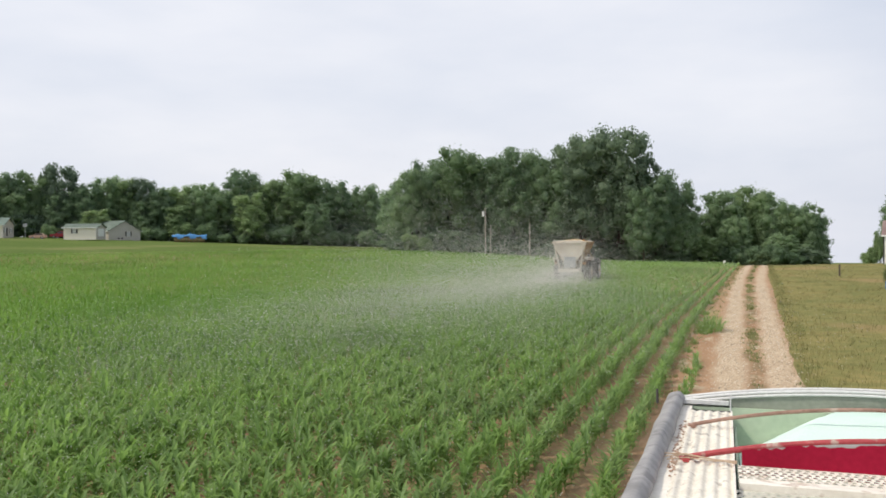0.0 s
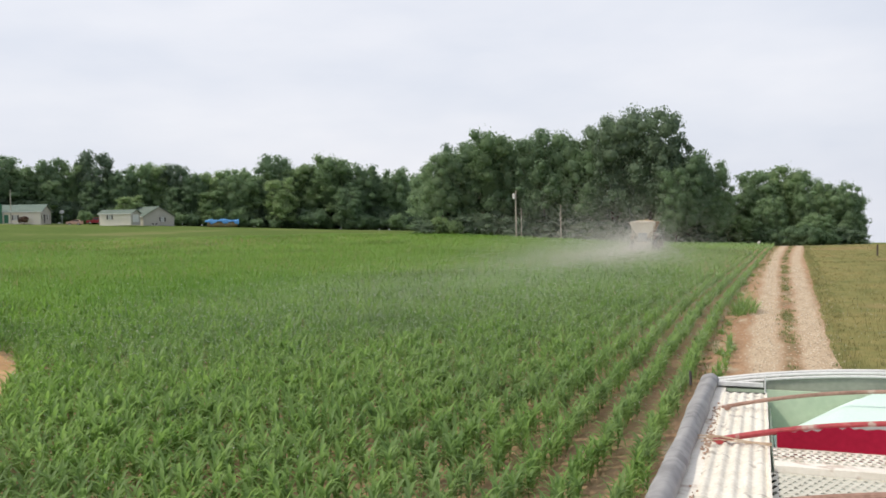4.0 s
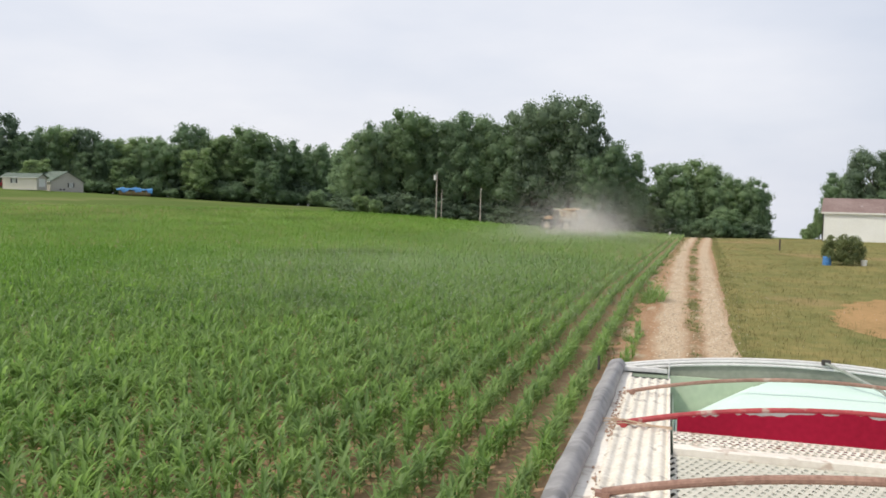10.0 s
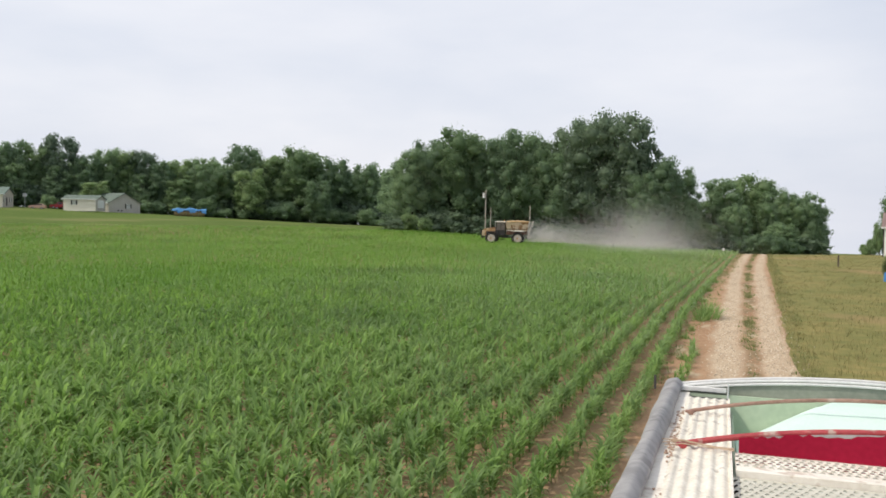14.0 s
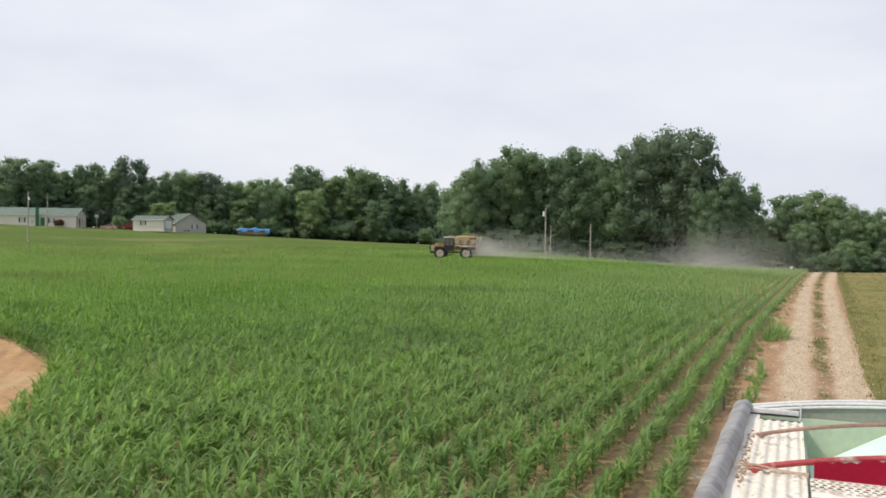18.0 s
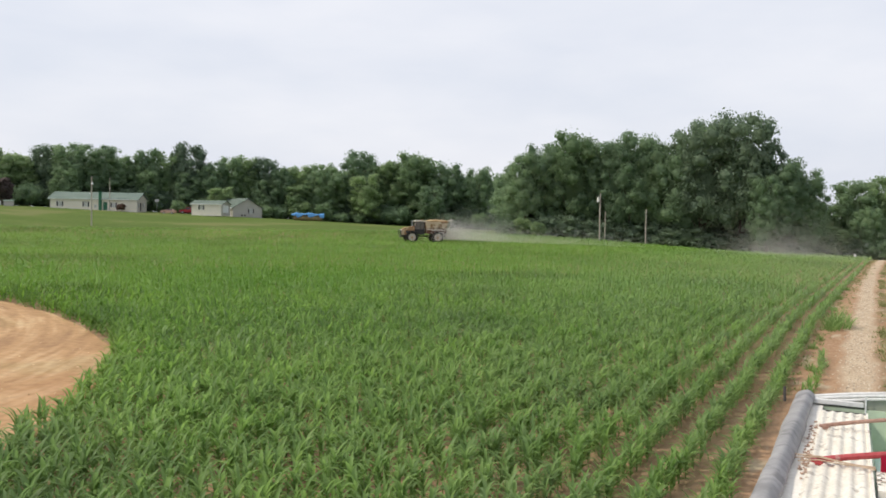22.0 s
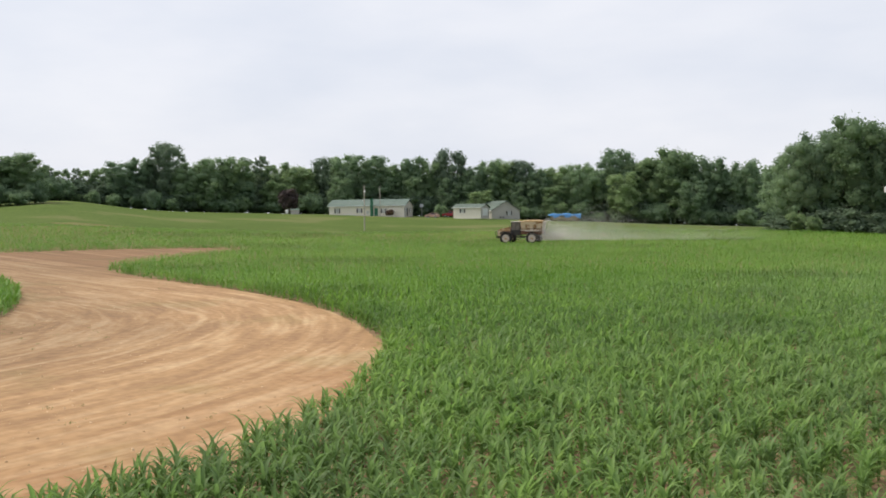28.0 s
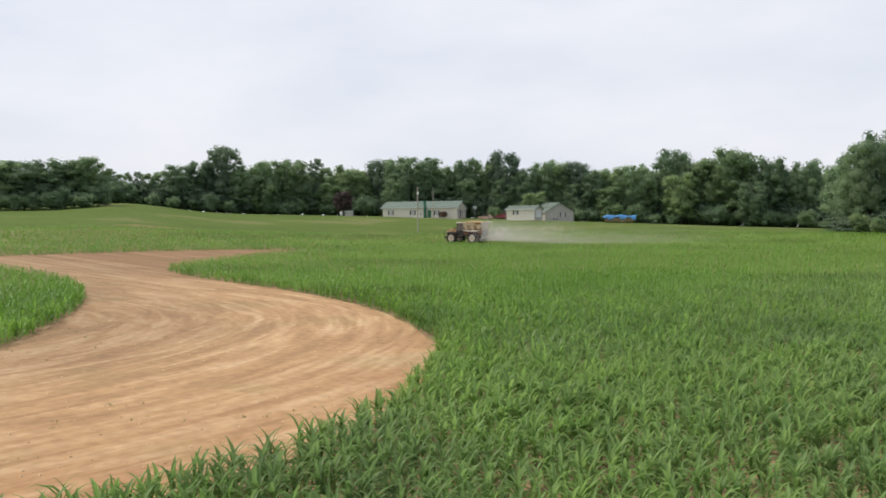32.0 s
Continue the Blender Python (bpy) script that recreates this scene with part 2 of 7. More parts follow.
def prism(profile, a, b, axis="x"):
    """A profile of (u, v) corners drawn out from a to b: along x over y, z; along y over x, z; along z over x, y."""
    def at(u, v, w):
        return {"x": (w, u, v), "y": (u, w, v), "z": (u, v, w)}[axis]
    bm = bmesh.new()
    lo, hi = [bm.verts.new(at(u, v, a)) for u, v in profile], [bm.verts.new(at(u, v, b)) for u, v in profile]
    k = len(profile)
    bm.faces.new(lo), bm.faces.new(hi[::-1])
    for i in range(k):
        bm.faces.new((lo[i], lo[(i + 1) % k], hi[(i + 1) % k], hi[i]))
    return bm


def tube(bm, points, radii, sides=8):
    """A round bar through points, with a radius at each."""
    if not hasattr(radii, "__len__"):
        radii = [radii] * len(points)
    pts = [Vector(p) for p in points]
    rings = []
    for i, p in enumerate(pts):
        d = (pts[min(i + 1, len(pts) - 1)] - pts[max(i - 1, 0)]).normalized()
        a = d.cross(Vector((0.31, 0.17, 0.94)) if abs(d.z) < 0.9 else Vector((1, 0, 0))).normalized()
        b = d.cross(a)
        rings.append([bm.verts.new(p + radii[i] * (a * math.cos(2 * math.pi * k / sides) + b * math.sin(2 * math.pi * k / sides))) for k in range(sides)])
    for r0, r1 in zip(rings, rings[1:]):
        for k in range(sides):
            bm.faces.new((r0[k], r0[(k + 1) % sides], r1[(k + 1) % sides], r1[k]))
    bm.faces.new(rings[0][::-1]), bm.faces.new(rings[-1])
    return bm


def tubed(points, radii, sides=8):
    return tube(bmesh.new(), points, radii, sides)


def inside(px, py, poly):
    """Which of the points px, py lie within a polygon."""
    px, py = np.asarray(px, float), np.asarray(py, float)
    hit = np.zeros(px.shape, bool)
    for (x0, y0), (x1, y1) in zip(poly, poly[1:] + poly[:1]):
        if y0 != y1:
            hit ^= ((y0 > py) != (y1 > py)) & (px < (x1 - x0) * (py - y0) / (y1 - y0) + x0)
    return hit


# ---------------------------------------------------------------- the land
EYE_Z = 4.1
# height of the land by bearing (degrees from the road, right positive) and distance from the trailer
RANGES = (0, 40, 70, 100, 127, 145, 165, 200, 240, 320, 700, 4000)
LAND = {
    -180: (0, 0, 0, 0, 0, 0, 0, 0, 0, 0, -8, -140),
    -100: (0, 0, 0.3, 0.9, 1.9, 3.0, 4.4, 6.6, 8.4, 9.0, 0, -140),
    -72: (0, 0, 0.25, 0.9, 2.0, 3.2, 4.6, 6.9, 8.7, 9.2, 0, -140),
    -69.3: (0, 0, 0.25, 0.9, 2.0, 3.2, 5.1, 8.7, 11.2, 11.4, 0, -140),
    -66.3: (0, 0, 0.25, 0.85, 1.7, 2.6, 3.7, 6.1, 8.0, 8.6, 0, -140),
    -63: (0, 0, 0.25, 0.8, 1.5, 2.2, 3.1, 5.1, 6.8, 7.4, 0, -140),
    -50: (0, 0, 0.0, 0.0, 0.1, 0.35, 1.3, 3.3, 5.4, 6.0, 0, -140),
    -40: (0, 0, 0.0, -0.05, -0.05, 0.25, 1.3, 2.7, 3.75, 4.0, -4, -140),
    -30: (0, 0, 0.0, 0.05, 0.2, 0.45, 1.0, 1.7, 1.9, 1.8, -6, -140),
    -20: (0, 0, 0.0, 0.05, 0.15, 0.25, 0.65, 0.9, 0.6, -0.4, -8, -140),
    -14.5: (0, 0, 0.0, 0.0, -0.05, -0.05, -0.12, -0.5, -1.2, -2.5, -10, -140),
    -8: (0, 0, 0.0, -0.08, -0.3, -0.85, -1.6, -2.6, -3.5, -5, -12, -140),
    -1: (0, 0, -0.06, -0.2, -0.36, -1.1, -2.1, -3.4, -4.6, -7, -18, -140),
    7: (0, 0, 0.0, 0.02, 0.05, -0.5, -1.4, -2.6, -4, -7, -18, -140),
    30: (0, 0, 0.0, 0.1, 0.2, 0.0, -0.6, -1.6, -3, -6, -16, -140),
    180: (0, 0, 0, 0, 0, 0, 0, 0, 0, 0, -8, -140),
}


def land_table():
    az = np.arange(-180, 180.5, 1.0)
    rng = np.concatenate([np.arange(0, 400, 4.0), [400, 500, 700, 1200, 2000, 4000]])
    keys = sorted(LAND)
    by_key = np.array([np.interp(rng, RANGES, LAND[k]) for k in keys])
    tab = np.array([[np.interp(a, keys, by_key[:, j]) for j in range(len(rng))] for a in az])
    ker = np.array([1, 2, 3, 2, 1]) / 9.0
    for _ in range(2):
        pad = np.pad(tab, ((2, 2), (0, 0)), mode="edge")
        tab = sum(ker[i] * pad[i:i + len(az)] for i in range(5))
        pad = np.pad(tab[:, :100], ((0, 0), (2, 2)), mode="edge")
        tab[:, :98] = sum(ker[i] * pad[:, i:i + 100] for i in range(5))[:, :98]
    return az, rng, tab


LAND_AZ, LAND_RNG, LAND_TAB = land_table()


def land(x, y):
    """Height of the ground at x, y (numbers or arrays)."""
    x, y = np.asarray(x, float), np.asarray(y, float)
    a, d = np.degrees(np.arctan2(x, y)), np.minimum(np.hypot(x, y), 3999.0)
    i = np.clip(np.floor(a + 180).astype(int), 0, 359)
    j = np.clip(np.searchsorted(LAND_RNG, d, side="right") - 1, 0, len(LAND_RNG) - 2)
    u = a + 180 - i
    v = (d - LAND_RNG[j]) / (LAND_RNG[j + 1] - LAND_RNG[j])
    t = LAND_TAB
    return (t[i, j] * (1 - u) + t[i + 1, j] * u) * (1 - v) + (t[i, j + 1] * (1 - u) + t[i + 1, j + 1] * u) * v


def sheet(name, poly, step, lift, material, holes=()):
    """A piece of ground with a polygon's outline, laid on the land and lifted a little."""
    from mathutils.geometry import delaunay_2d_cdt
    rough_edge = []
    for ring in [poly, *holes]:
        pts = []
        for (x0, y0), (x1, y1) in zip(ring, ring[1:] + ring[:1]):
            k = max(1, int(math.hypot(x1 - x0, y1 - y0) / step))
            pts += [(x0 + (x1 - x0) * i / k, y0 + (y1 - y0) * i / k) for i in range(k)]
        rough_edge.append(pts)
    xs, ys = [p[0] for p in poly], [p[1] for p in poly]
    gx, gy = np.meshgrid(np.arange(min(xs), max(xs), step), np.arange(min(ys), max(ys), step))
    gx, gy = gx.ravel(), gy.ravel()
    ok = inside(gx, gy, poly)
    for h in holes:
        ok &= ~inside(gx, gy, h)
    co, faces = [], []
    for pts in rough_edge:
        faces.append(list(range(len(co), len(co) + len(pts))))
        co += pts
    co += list(zip(gx[ok], gy[ok]))
    vs, _, fs, *_ = delaunay_2d_cdt([Vector(c) for c in co], [], [faces[0]], 1, 1e-4)
    v = np.array([(p.x, p.y) for p in vs])
    keep = [f for f in fs]
    if holes:
        mid = np.array([v[list(f)].mean(0) for f in fs])
        drop = np.zeros(len(fs), bool)
        for h in holes:
            drop |= inside(mid[:, 0], mid[:, 1], h)
        keep = [f for f, d in zip(fs, drop) if not d]
    z = land(v[:, 0], v[:, 1]) + lift
    me = bpy.data.meshes.new(name)
    me.from_pydata([(*p, h) for p, h in zip(v, z)], [], [list(f) for f in keep])
    me.materials.append(material)
    for p in me.polygons:
        p.use_smooth = True
    ob = new(name, me)
    return ob


def ground():
    az = np.radians(np.concatenate([np.arange(-180, -90, 6), np.arange(-90, 20, 1.0), np.arange(20, 180, 5)]))
    rng = np.concatenate([[2, 6, 12], np.arange(20, 330, 5.0), [360, 420, 520, 700, 1000, 1500, 2500, 3900]])
    a, r = np.meshgrid(az, rng, indexing="ij")
    x, y = r * np.sin(a), r * np.cos(a)
    v = np.stack([x, y, land(x, y) - 0.05], -1).reshape(-1, 3)
    n, k = len(az), len(rng)
    i, j = np.meshgrid(np.arange(n), np.arange(k - 1), indexing="ij")
    i2 = (i + 1) % n
    f = np.stack([i * k + j, i2 * k + j, i2 * k + j + 1, i * k + j + 1], -1).reshape(-1, 4)
    ob = quads("ground", v, f, M_LAWN)
    for p in ob.data.polygons:
        p.use_smooth = True
    bm = bmesh.new()
    bm.from_mesh(ob.data)
    bmesh.ops.recalc_face_normals(bm, faces=bm.faces)
    bm.verts.ensure_lookup_table()
    bm.faces.new([bm.verts[q * k] for q in range(n)][::-1])
    bm.to_mesh(ob.data)
    bm.free()
    tagged(ob, "gently rolling mown grass land round the fields", "ground", kind="structure")


# the bare dirt lane that swings through the corn, and the corn island in its bend
LANE = [(-11.6, -14), (-11.9, 3.7), (-12.3, 5.6), (-12.7, 7.6), (-13.3, 9.3), (-14.0, 10.7), (-15.2, 12.2), (-18.3, 15.7), (-20.9, 18.0), (-25.5, 20.7), (-30.1, 22.9),
        (-35.0, 24.5), (-39.6, 25.5), (-45.0, 26.2), (-50.6, 26.5), (-58.0, 26.8), (-66.0, 28.2), (-69.8, 30.6), (-73.6, 34.6), (-77.6, 40.2), (-82.5, 47.4), (-87.5, 54.8), (-90.6, 57.0), (-92.4, 51.0), (-93.4, 44.0), (-94.4, 34.7),
        (-96.0, 23.4), (-104, 14), (-150, -4), (-150, -14)]
ISLAND = [(-30.0, 5.6), (-31.0, 7.5), (-33.3, 9.0), (-36.7, 11.0), (-43.0, 14.0), (-50.1, 16.6), (-56.2, 18.1), (-67.0, 19.4), (-78.4, 19.1), (-90, 14), (-140, -6), (-140, -12), (-40, -12), (-33, -4)]
# outline of the corn: the road side, the far edge along the woods, the lawn edge
FIELD_EDGE = [(-81, 152), (-72, 150), (-63, 152), (-56.6, 156), (-50, 164), (-45, 166), (-40, 166), (-34, 170), (-30, 178), (-25, 180), (-20, 172), (-14.5, 160), (-10, 152), (-6, 146), (-2.4, 140)]
FIELD = [(-1.2, -14), (-1.5, 20), (-1.7, 30), (-1.9, 40), (-2.1, 60), (-2.2, 132)] + [(r * math.sin(radians(a)), r * math.cos(radians(a))) for a, r in FIELD_EDGE[::-1]] + [(-162, 2), (-162, -14)]
MEADOW = [(0.5, -30), (0.5, 24), (0.4, 42), (0.3, 80), (0.4, 120), (0.5, 170), (70, 170), (90, 60), (60, -30)]


def lane_material():
    """Packed pale dirt with curved wheel streaks round the bend."""
    m = surf("packed_dirt", (0.30, 0.17, 0.079), (0.45, 0.285, 0.143), 0.16, 2.6, 0.95, 0.5, 0.03, coords="World", third=(0.28, 0.20, 0.085), third_scale=0.22, third_at=0.57)
    n, l = m.node_tree.nodes, m.node_tree.links
    p = n["Principled BSDF"]
    base = p.inputs["Base Color"].links[0].from_socket
    geo, sub, sep = n.new("ShaderNodeNewGeometry"), n.new("ShaderNodeVectorMath"), n.new("ShaderNodeSeparateXYZ")
    sub.operation = "SUBTRACT"
    sub.inputs[1].default_value = (-41, 1, 0)
    l.new(geo.outputs["Position"], sub.inputs[0])
    l.new(sub.outputs[0], sep.inputs[0])

    def op(kind, a, b=None):
        q = n.new("ShaderNodeMath")
        q.operation = kind
        for s, v in zip(q.inputs, (a, b)):
            if v is None:
                continue
            if hasattr(v, "links"):
                l.new(v, s)
            else:
                s.default_value = v
        return q.outputs[0]
    x, y = sep.outputs[0], sep.outputs[1]
    east = op("MAXIMUM", x, op("MULTIPLY", x, 0.12))
    rad = op("SQRT", op("ADD", op("MULTIPLY", east, east), op("MULTIPLY", y, y)))
    turn = op("ARCTAN2", y, x)
    com = n.new("ShaderNodeCombineXYZ")
    l.new(op("MULTIPLY", rad, 0.95), com.inputs[0])
    l.new(op("MULTIPLY", turn, 2.6), com.inputs[1])
    st = n.new("ShaderNodeTexNoise")
    st.inputs["Scale"].default_value, st.inputs["Detail"].default_value, st.inputs["Distortion"].default_value = 1.0, 9, 1.1
    l.new(com.outputs[0], st.inputs["Vector"])
    rp = n.new("ShaderNodeValToRGB")
    rp.color_ramp.elements[0].position, rp.color_ramp.elements[0].color = 0.39, (0.27, 0.155, 0.073, 1)
    rp.color_ramp.elements[1].position, rp.color_ramp.elements[1].color = 0.63, (0.59, 0.425, 0.25, 1)
    e = rp.color_ramp.elements.new(0.50)
    e.color = (0.405, 0.245, 0.115, 1)
    # finer scuffs along the same curves
    c2, s2 = n.new("ShaderNodeCombineXYZ"), n.new("ShaderNodeTexNoise")
    l.new(op("MULTIPLY", rad, 3.1), c2.inputs[0])
    l.new(op("MULTIPLY", turn, 7), c2.inputs[1])
    s2.inputs["Scale"].default_value, s2.inputs["Detail"].default_value, s2.inputs["Distortion"].default_value = 1.0, 8, 0.35
    l.new(c2.outputs[0], s2.inputs["Vector"])
    l.new(op("ADD", op("MULTIPLY", st.outputs[0], 0.66), op("MULTIPLY", s2.outputs[0], 0.34)), rp.inputs[0])
    mx = n.new("ShaderNodeMix")
    mx.data_type = "RGBA"
    mx.inputs[0].default_value = 0.55
    l.new(base, mx.inputs[6])
    l.new(rp.outputs[0], mx.inputs[7])
    # fine crumbs and dents over all of it
    crumb, cr, mc = n.new("ShaderNodeTexNoise"), n.new("ShaderNodeValToRGB"), n.new("ShaderNodeMix")
    crumb.inputs["Scale"].default_value, crumb.inputs["Detail"].default_value = 3.5, 8
    l.new(geo.outputs["Position"], crumb.inputs["Vector"])
    cr.color_ramp.elements[0].position, cr.color_ramp.elements[0].color = 0.36, (0.87, 0.86, 0.84, 1)
    cr.color_ramp.elements[1].position, cr.color_ramp.elements[1].color = 0.60, (1.05, 1.05, 1.05, 1)
    l.new(crumb.outputs[0], cr.inputs[0])
    mc.data_type, mc.blend_type = "RGBA", "MULTIPLY"
    mc.inputs[0].default_value = 1.0
    l.new(mx.outputs[2], mc.inputs[6])
    l.new(cr.outputs[0], mc.inputs[7])
    mx = mc
    # browner, less driven dirt inside the bend, reddish along its outer edge
    zone, mz = n.new("ShaderNodeValToRGB"), n.new("ShaderNodeMix")
    zone.color_ramp.elements[0].position, zone.color_ramp.elements[0].color = 0.38, (0.74, 0.72, 0.69, 1)
    zone.color_ramp.elements[1].position, zone.color_ramp.elements[1].color = 0.98, (0.95, 0.86, 0.80, 1)
    zone.color_ramp.elements.new(0.58).color = (0.92, 0.91, 0.90, 1)
    zone.color_ramp.elements.new(0.72).color = (1.12, 1.10, 1.07, 1)
    zone.color_ramp.elements.new(0.88).color = (1.08, 1.05, 1.02, 1)
    wob = n.new("ShaderNodeTexNoise")
    wob.inputs["Scale"].default_value, wob.inputs["Detail"].default_value = 0.25, 6
    l.new(geo.outputs["Position"], wob.inputs["Vector"])
    l.new(op("ADD", op("DIVIDE", rad, 29.0), op("MULTIPLY", op("SUBTRACT", wob.outputs[0], 0.5), 0.35)), zone.inputs[0])
    mz.data_type, mz.blend_type = "RGBA", "MULTIPLY"
    mz.inputs[0].default_value = 1.0
    l.new(mx.outputs[2], mz.inputs[6])
    l.new(zone.outputs[0], mz.inputs[7])
    # darker dirt where the lane runs on into the field
    md = n.new("ShaderNodeMix")
    md.data_type, md.blend_type = "RGBA", "MULTIPLY"
    md.inputs[0].default_value = 1.0
    l.new(mz.outputs[2], md.inputs[6])
    l.new(op("MAXIMUM", op("MINIMUM", op("ADD", op("MULTIPLY", x, 0.012), 1.0), 1.0), 0.70), md.inputs[7])
    l.new(md.outputs[2], p.inputs["Base Color"])
    bp = n.new("ShaderNodeBump")
    bp.inputs["Strength"].default_value, bp.inputs["Distance"].default_value = 0.35, 0.04
    l.new(st.outputs[0], bp.inputs["Height"])
    l.new(p.inputs["Normal"].links[0].from_socket, bp.inputs["Normal"])
    l.new(bp.outputs[0], p.inputs["Normal"])
    return m


def road_material():
    """Reddish dirt with two worn tracks of pale gravel that fade at their edges."""
    m = surf("road_dirt", (0.28, 0.165, 0.092), (0.43, 0.275, 0.165), 0.7, 12, 0.95, 0.0, 0.006, coords="World", third=(0.44, 0.345, 0.23), third_scale=1.6, third_at=0.56, stretch=(1, 0.3, 1), spec=0.1)
    n, l = m.node_tree.nodes, m.node_tree.links
    p = n["Principled BSDF"]
    base = p.inputs["Base Color"].links[0].from_socket
    geo, sep = n.new("ShaderNodeNewGeometry"), n.new("ShaderNodeSeparateXYZ")
    l.new(geo.outputs["Position"], sep.inputs[0])

    along = n.new("ShaderNodeMapping")
    along.inputs["Scale"].default_value = (1, 0.28, 1)
    l.new(geo.outputs["Position"], along.inputs["Vector"])

    def noise_of(scale, detail):
        q = n.new("ShaderNodeTexNoise")
        q.inputs["Scale"].default_value, q.inputs["Detail"].default_value = scale, detail
        l.new(along.outputs[0], q.inputs["Vector"])
        return q.outputs[0]

    def op(kind, *args):
        q = n.new("ShaderNodeMath")
        q.operation = kind
        for s, v in zip(q.inputs, args):
            if hasattr(v, "links"):
                l.new(v, s)
            else:
                s.default_value = v
        return q.outputs[0]
    shaky = op("ADD", op("MULTIPLY", op("SUBTRACT", noise_of(1.1, 6), 0.5), 0.5), op("MULTIPLY", op("SUBTRACT", noise_of(0.08, 2), 0.5), 0.35))
    # the road's middle bends to the left and back along its way
    bend = n.new("ShaderNodeValToRGB")
    l.new(op("DIVIDE", sep.outputs[1], 130.0), bend.inputs[0])
    bend.color_ramp.elements[0].position, bend.color_ramp.elements[0].color = 0.0, (0.97, 0.97, 0.97, 1)
    bend.color_ramp.elements[1].position, bend.color_ramp.elements[1].color = 1.0, (0.5, 0.5, 0.5, 1)
    for at, mid in ((24, -0.06), (31, -0.24), (50, -0.50), (61, -0.70), (91, -0.92), (113, -0.70)):
        bend.color_ramp.elements.new(at / 130).color = (1 + mid, 1 + mid, 1 + mid, 1)
    x = op("ADD", op("SUBTRACT", sep.outputs[0], op("SUBTRACT", bend.outputs[0], 1.0)), shaky)
    gauge = op("ADD", op("MULTIPLY", sep.outputs[1], 0.003), 0.66)
    near = op("MULTIPLY", op("ABSOLUTE", op("SUBTRACT", op("ABSOLUTE", x), gauge)), 0.95)
    rp = n.new("ShaderNodeValToRGB")
    rp.color_ramp.elements[0].position, rp.color_ramp.elements[0].color = 0.24, (1, 1, 1, 1)
    rp.color_ramp.elements[1].position, rp.color_ramp.elements[1].color = 0.56, (0, 0, 0, 1)
    l.new(near, rp.inputs[0])
    gr = n.new("ShaderNodeValToRGB")
    gr.color_ramp.elements[0].position, gr.color_ramp.elements[0].color = 0.3, (0.35, 0.25, 0.162, 1)
    gr.color_ramp.elements[1].position, gr.color_ramp.elements[1].color = 0.68, (0.58, 0.462, 0.325, 1)
    l.new(op("ADD", op("MULTIPLY", noise_of(2.2, 5), 0.4), op("MULTIPLY", noise_of(26, 3), 0.6)), gr.inputs[0])
    mx = n.new("ShaderNodeMix")
    mx.data_type = "RGBA"
    l.new(rp.outputs[0], mx.inputs[0])
    l.new(base, mx.inputs[6])
    l.new(gr.outputs[0], mx.inputs[7])
    # brown leaf litter and stones in patches on the crown between the tracks
    crown = n.new("ShaderNodeValToRGB")
    crown.color_ramp.elements[0].position, crown.color_ramp.elements[0].color = 0.10, (1, 1, 1, 1)
    crown.color_ramp.elements[1].position, crown.color_ramp.elements[1].color = 0.36, (0, 0, 0, 1)
    l.new(op("ABSOLUTE", x), crown.inputs[0])
    patch = n.new("ShaderNodeValToRGB")
    patch.color_ramp.elements[0].position, patch.color_ramp.elements[1].position = 0.43, 0.56
    l.new(op("ADD", op("MULTIPLY", noise_of(1.6, 4), 0.6), op("MULTIPLY", noise_of(9, 3), 0.4)), patch.inputs[0])
    m2 = n.new("ShaderNodeMix")
    m2.data_type = "RGBA"
    l.new(op("MULTIPLY", op("MULTIPLY", crown.outputs[0], patch.outputs[0]), 0.85), m2.inputs[0])
    l.new(mx.outputs[2], m2.inputs[6])
    m2.inputs[7].default_value = (0.20, 0.155, 0.085, 1)
    l.new(m2.outputs[2], p.inputs["Base Color"])
    return m


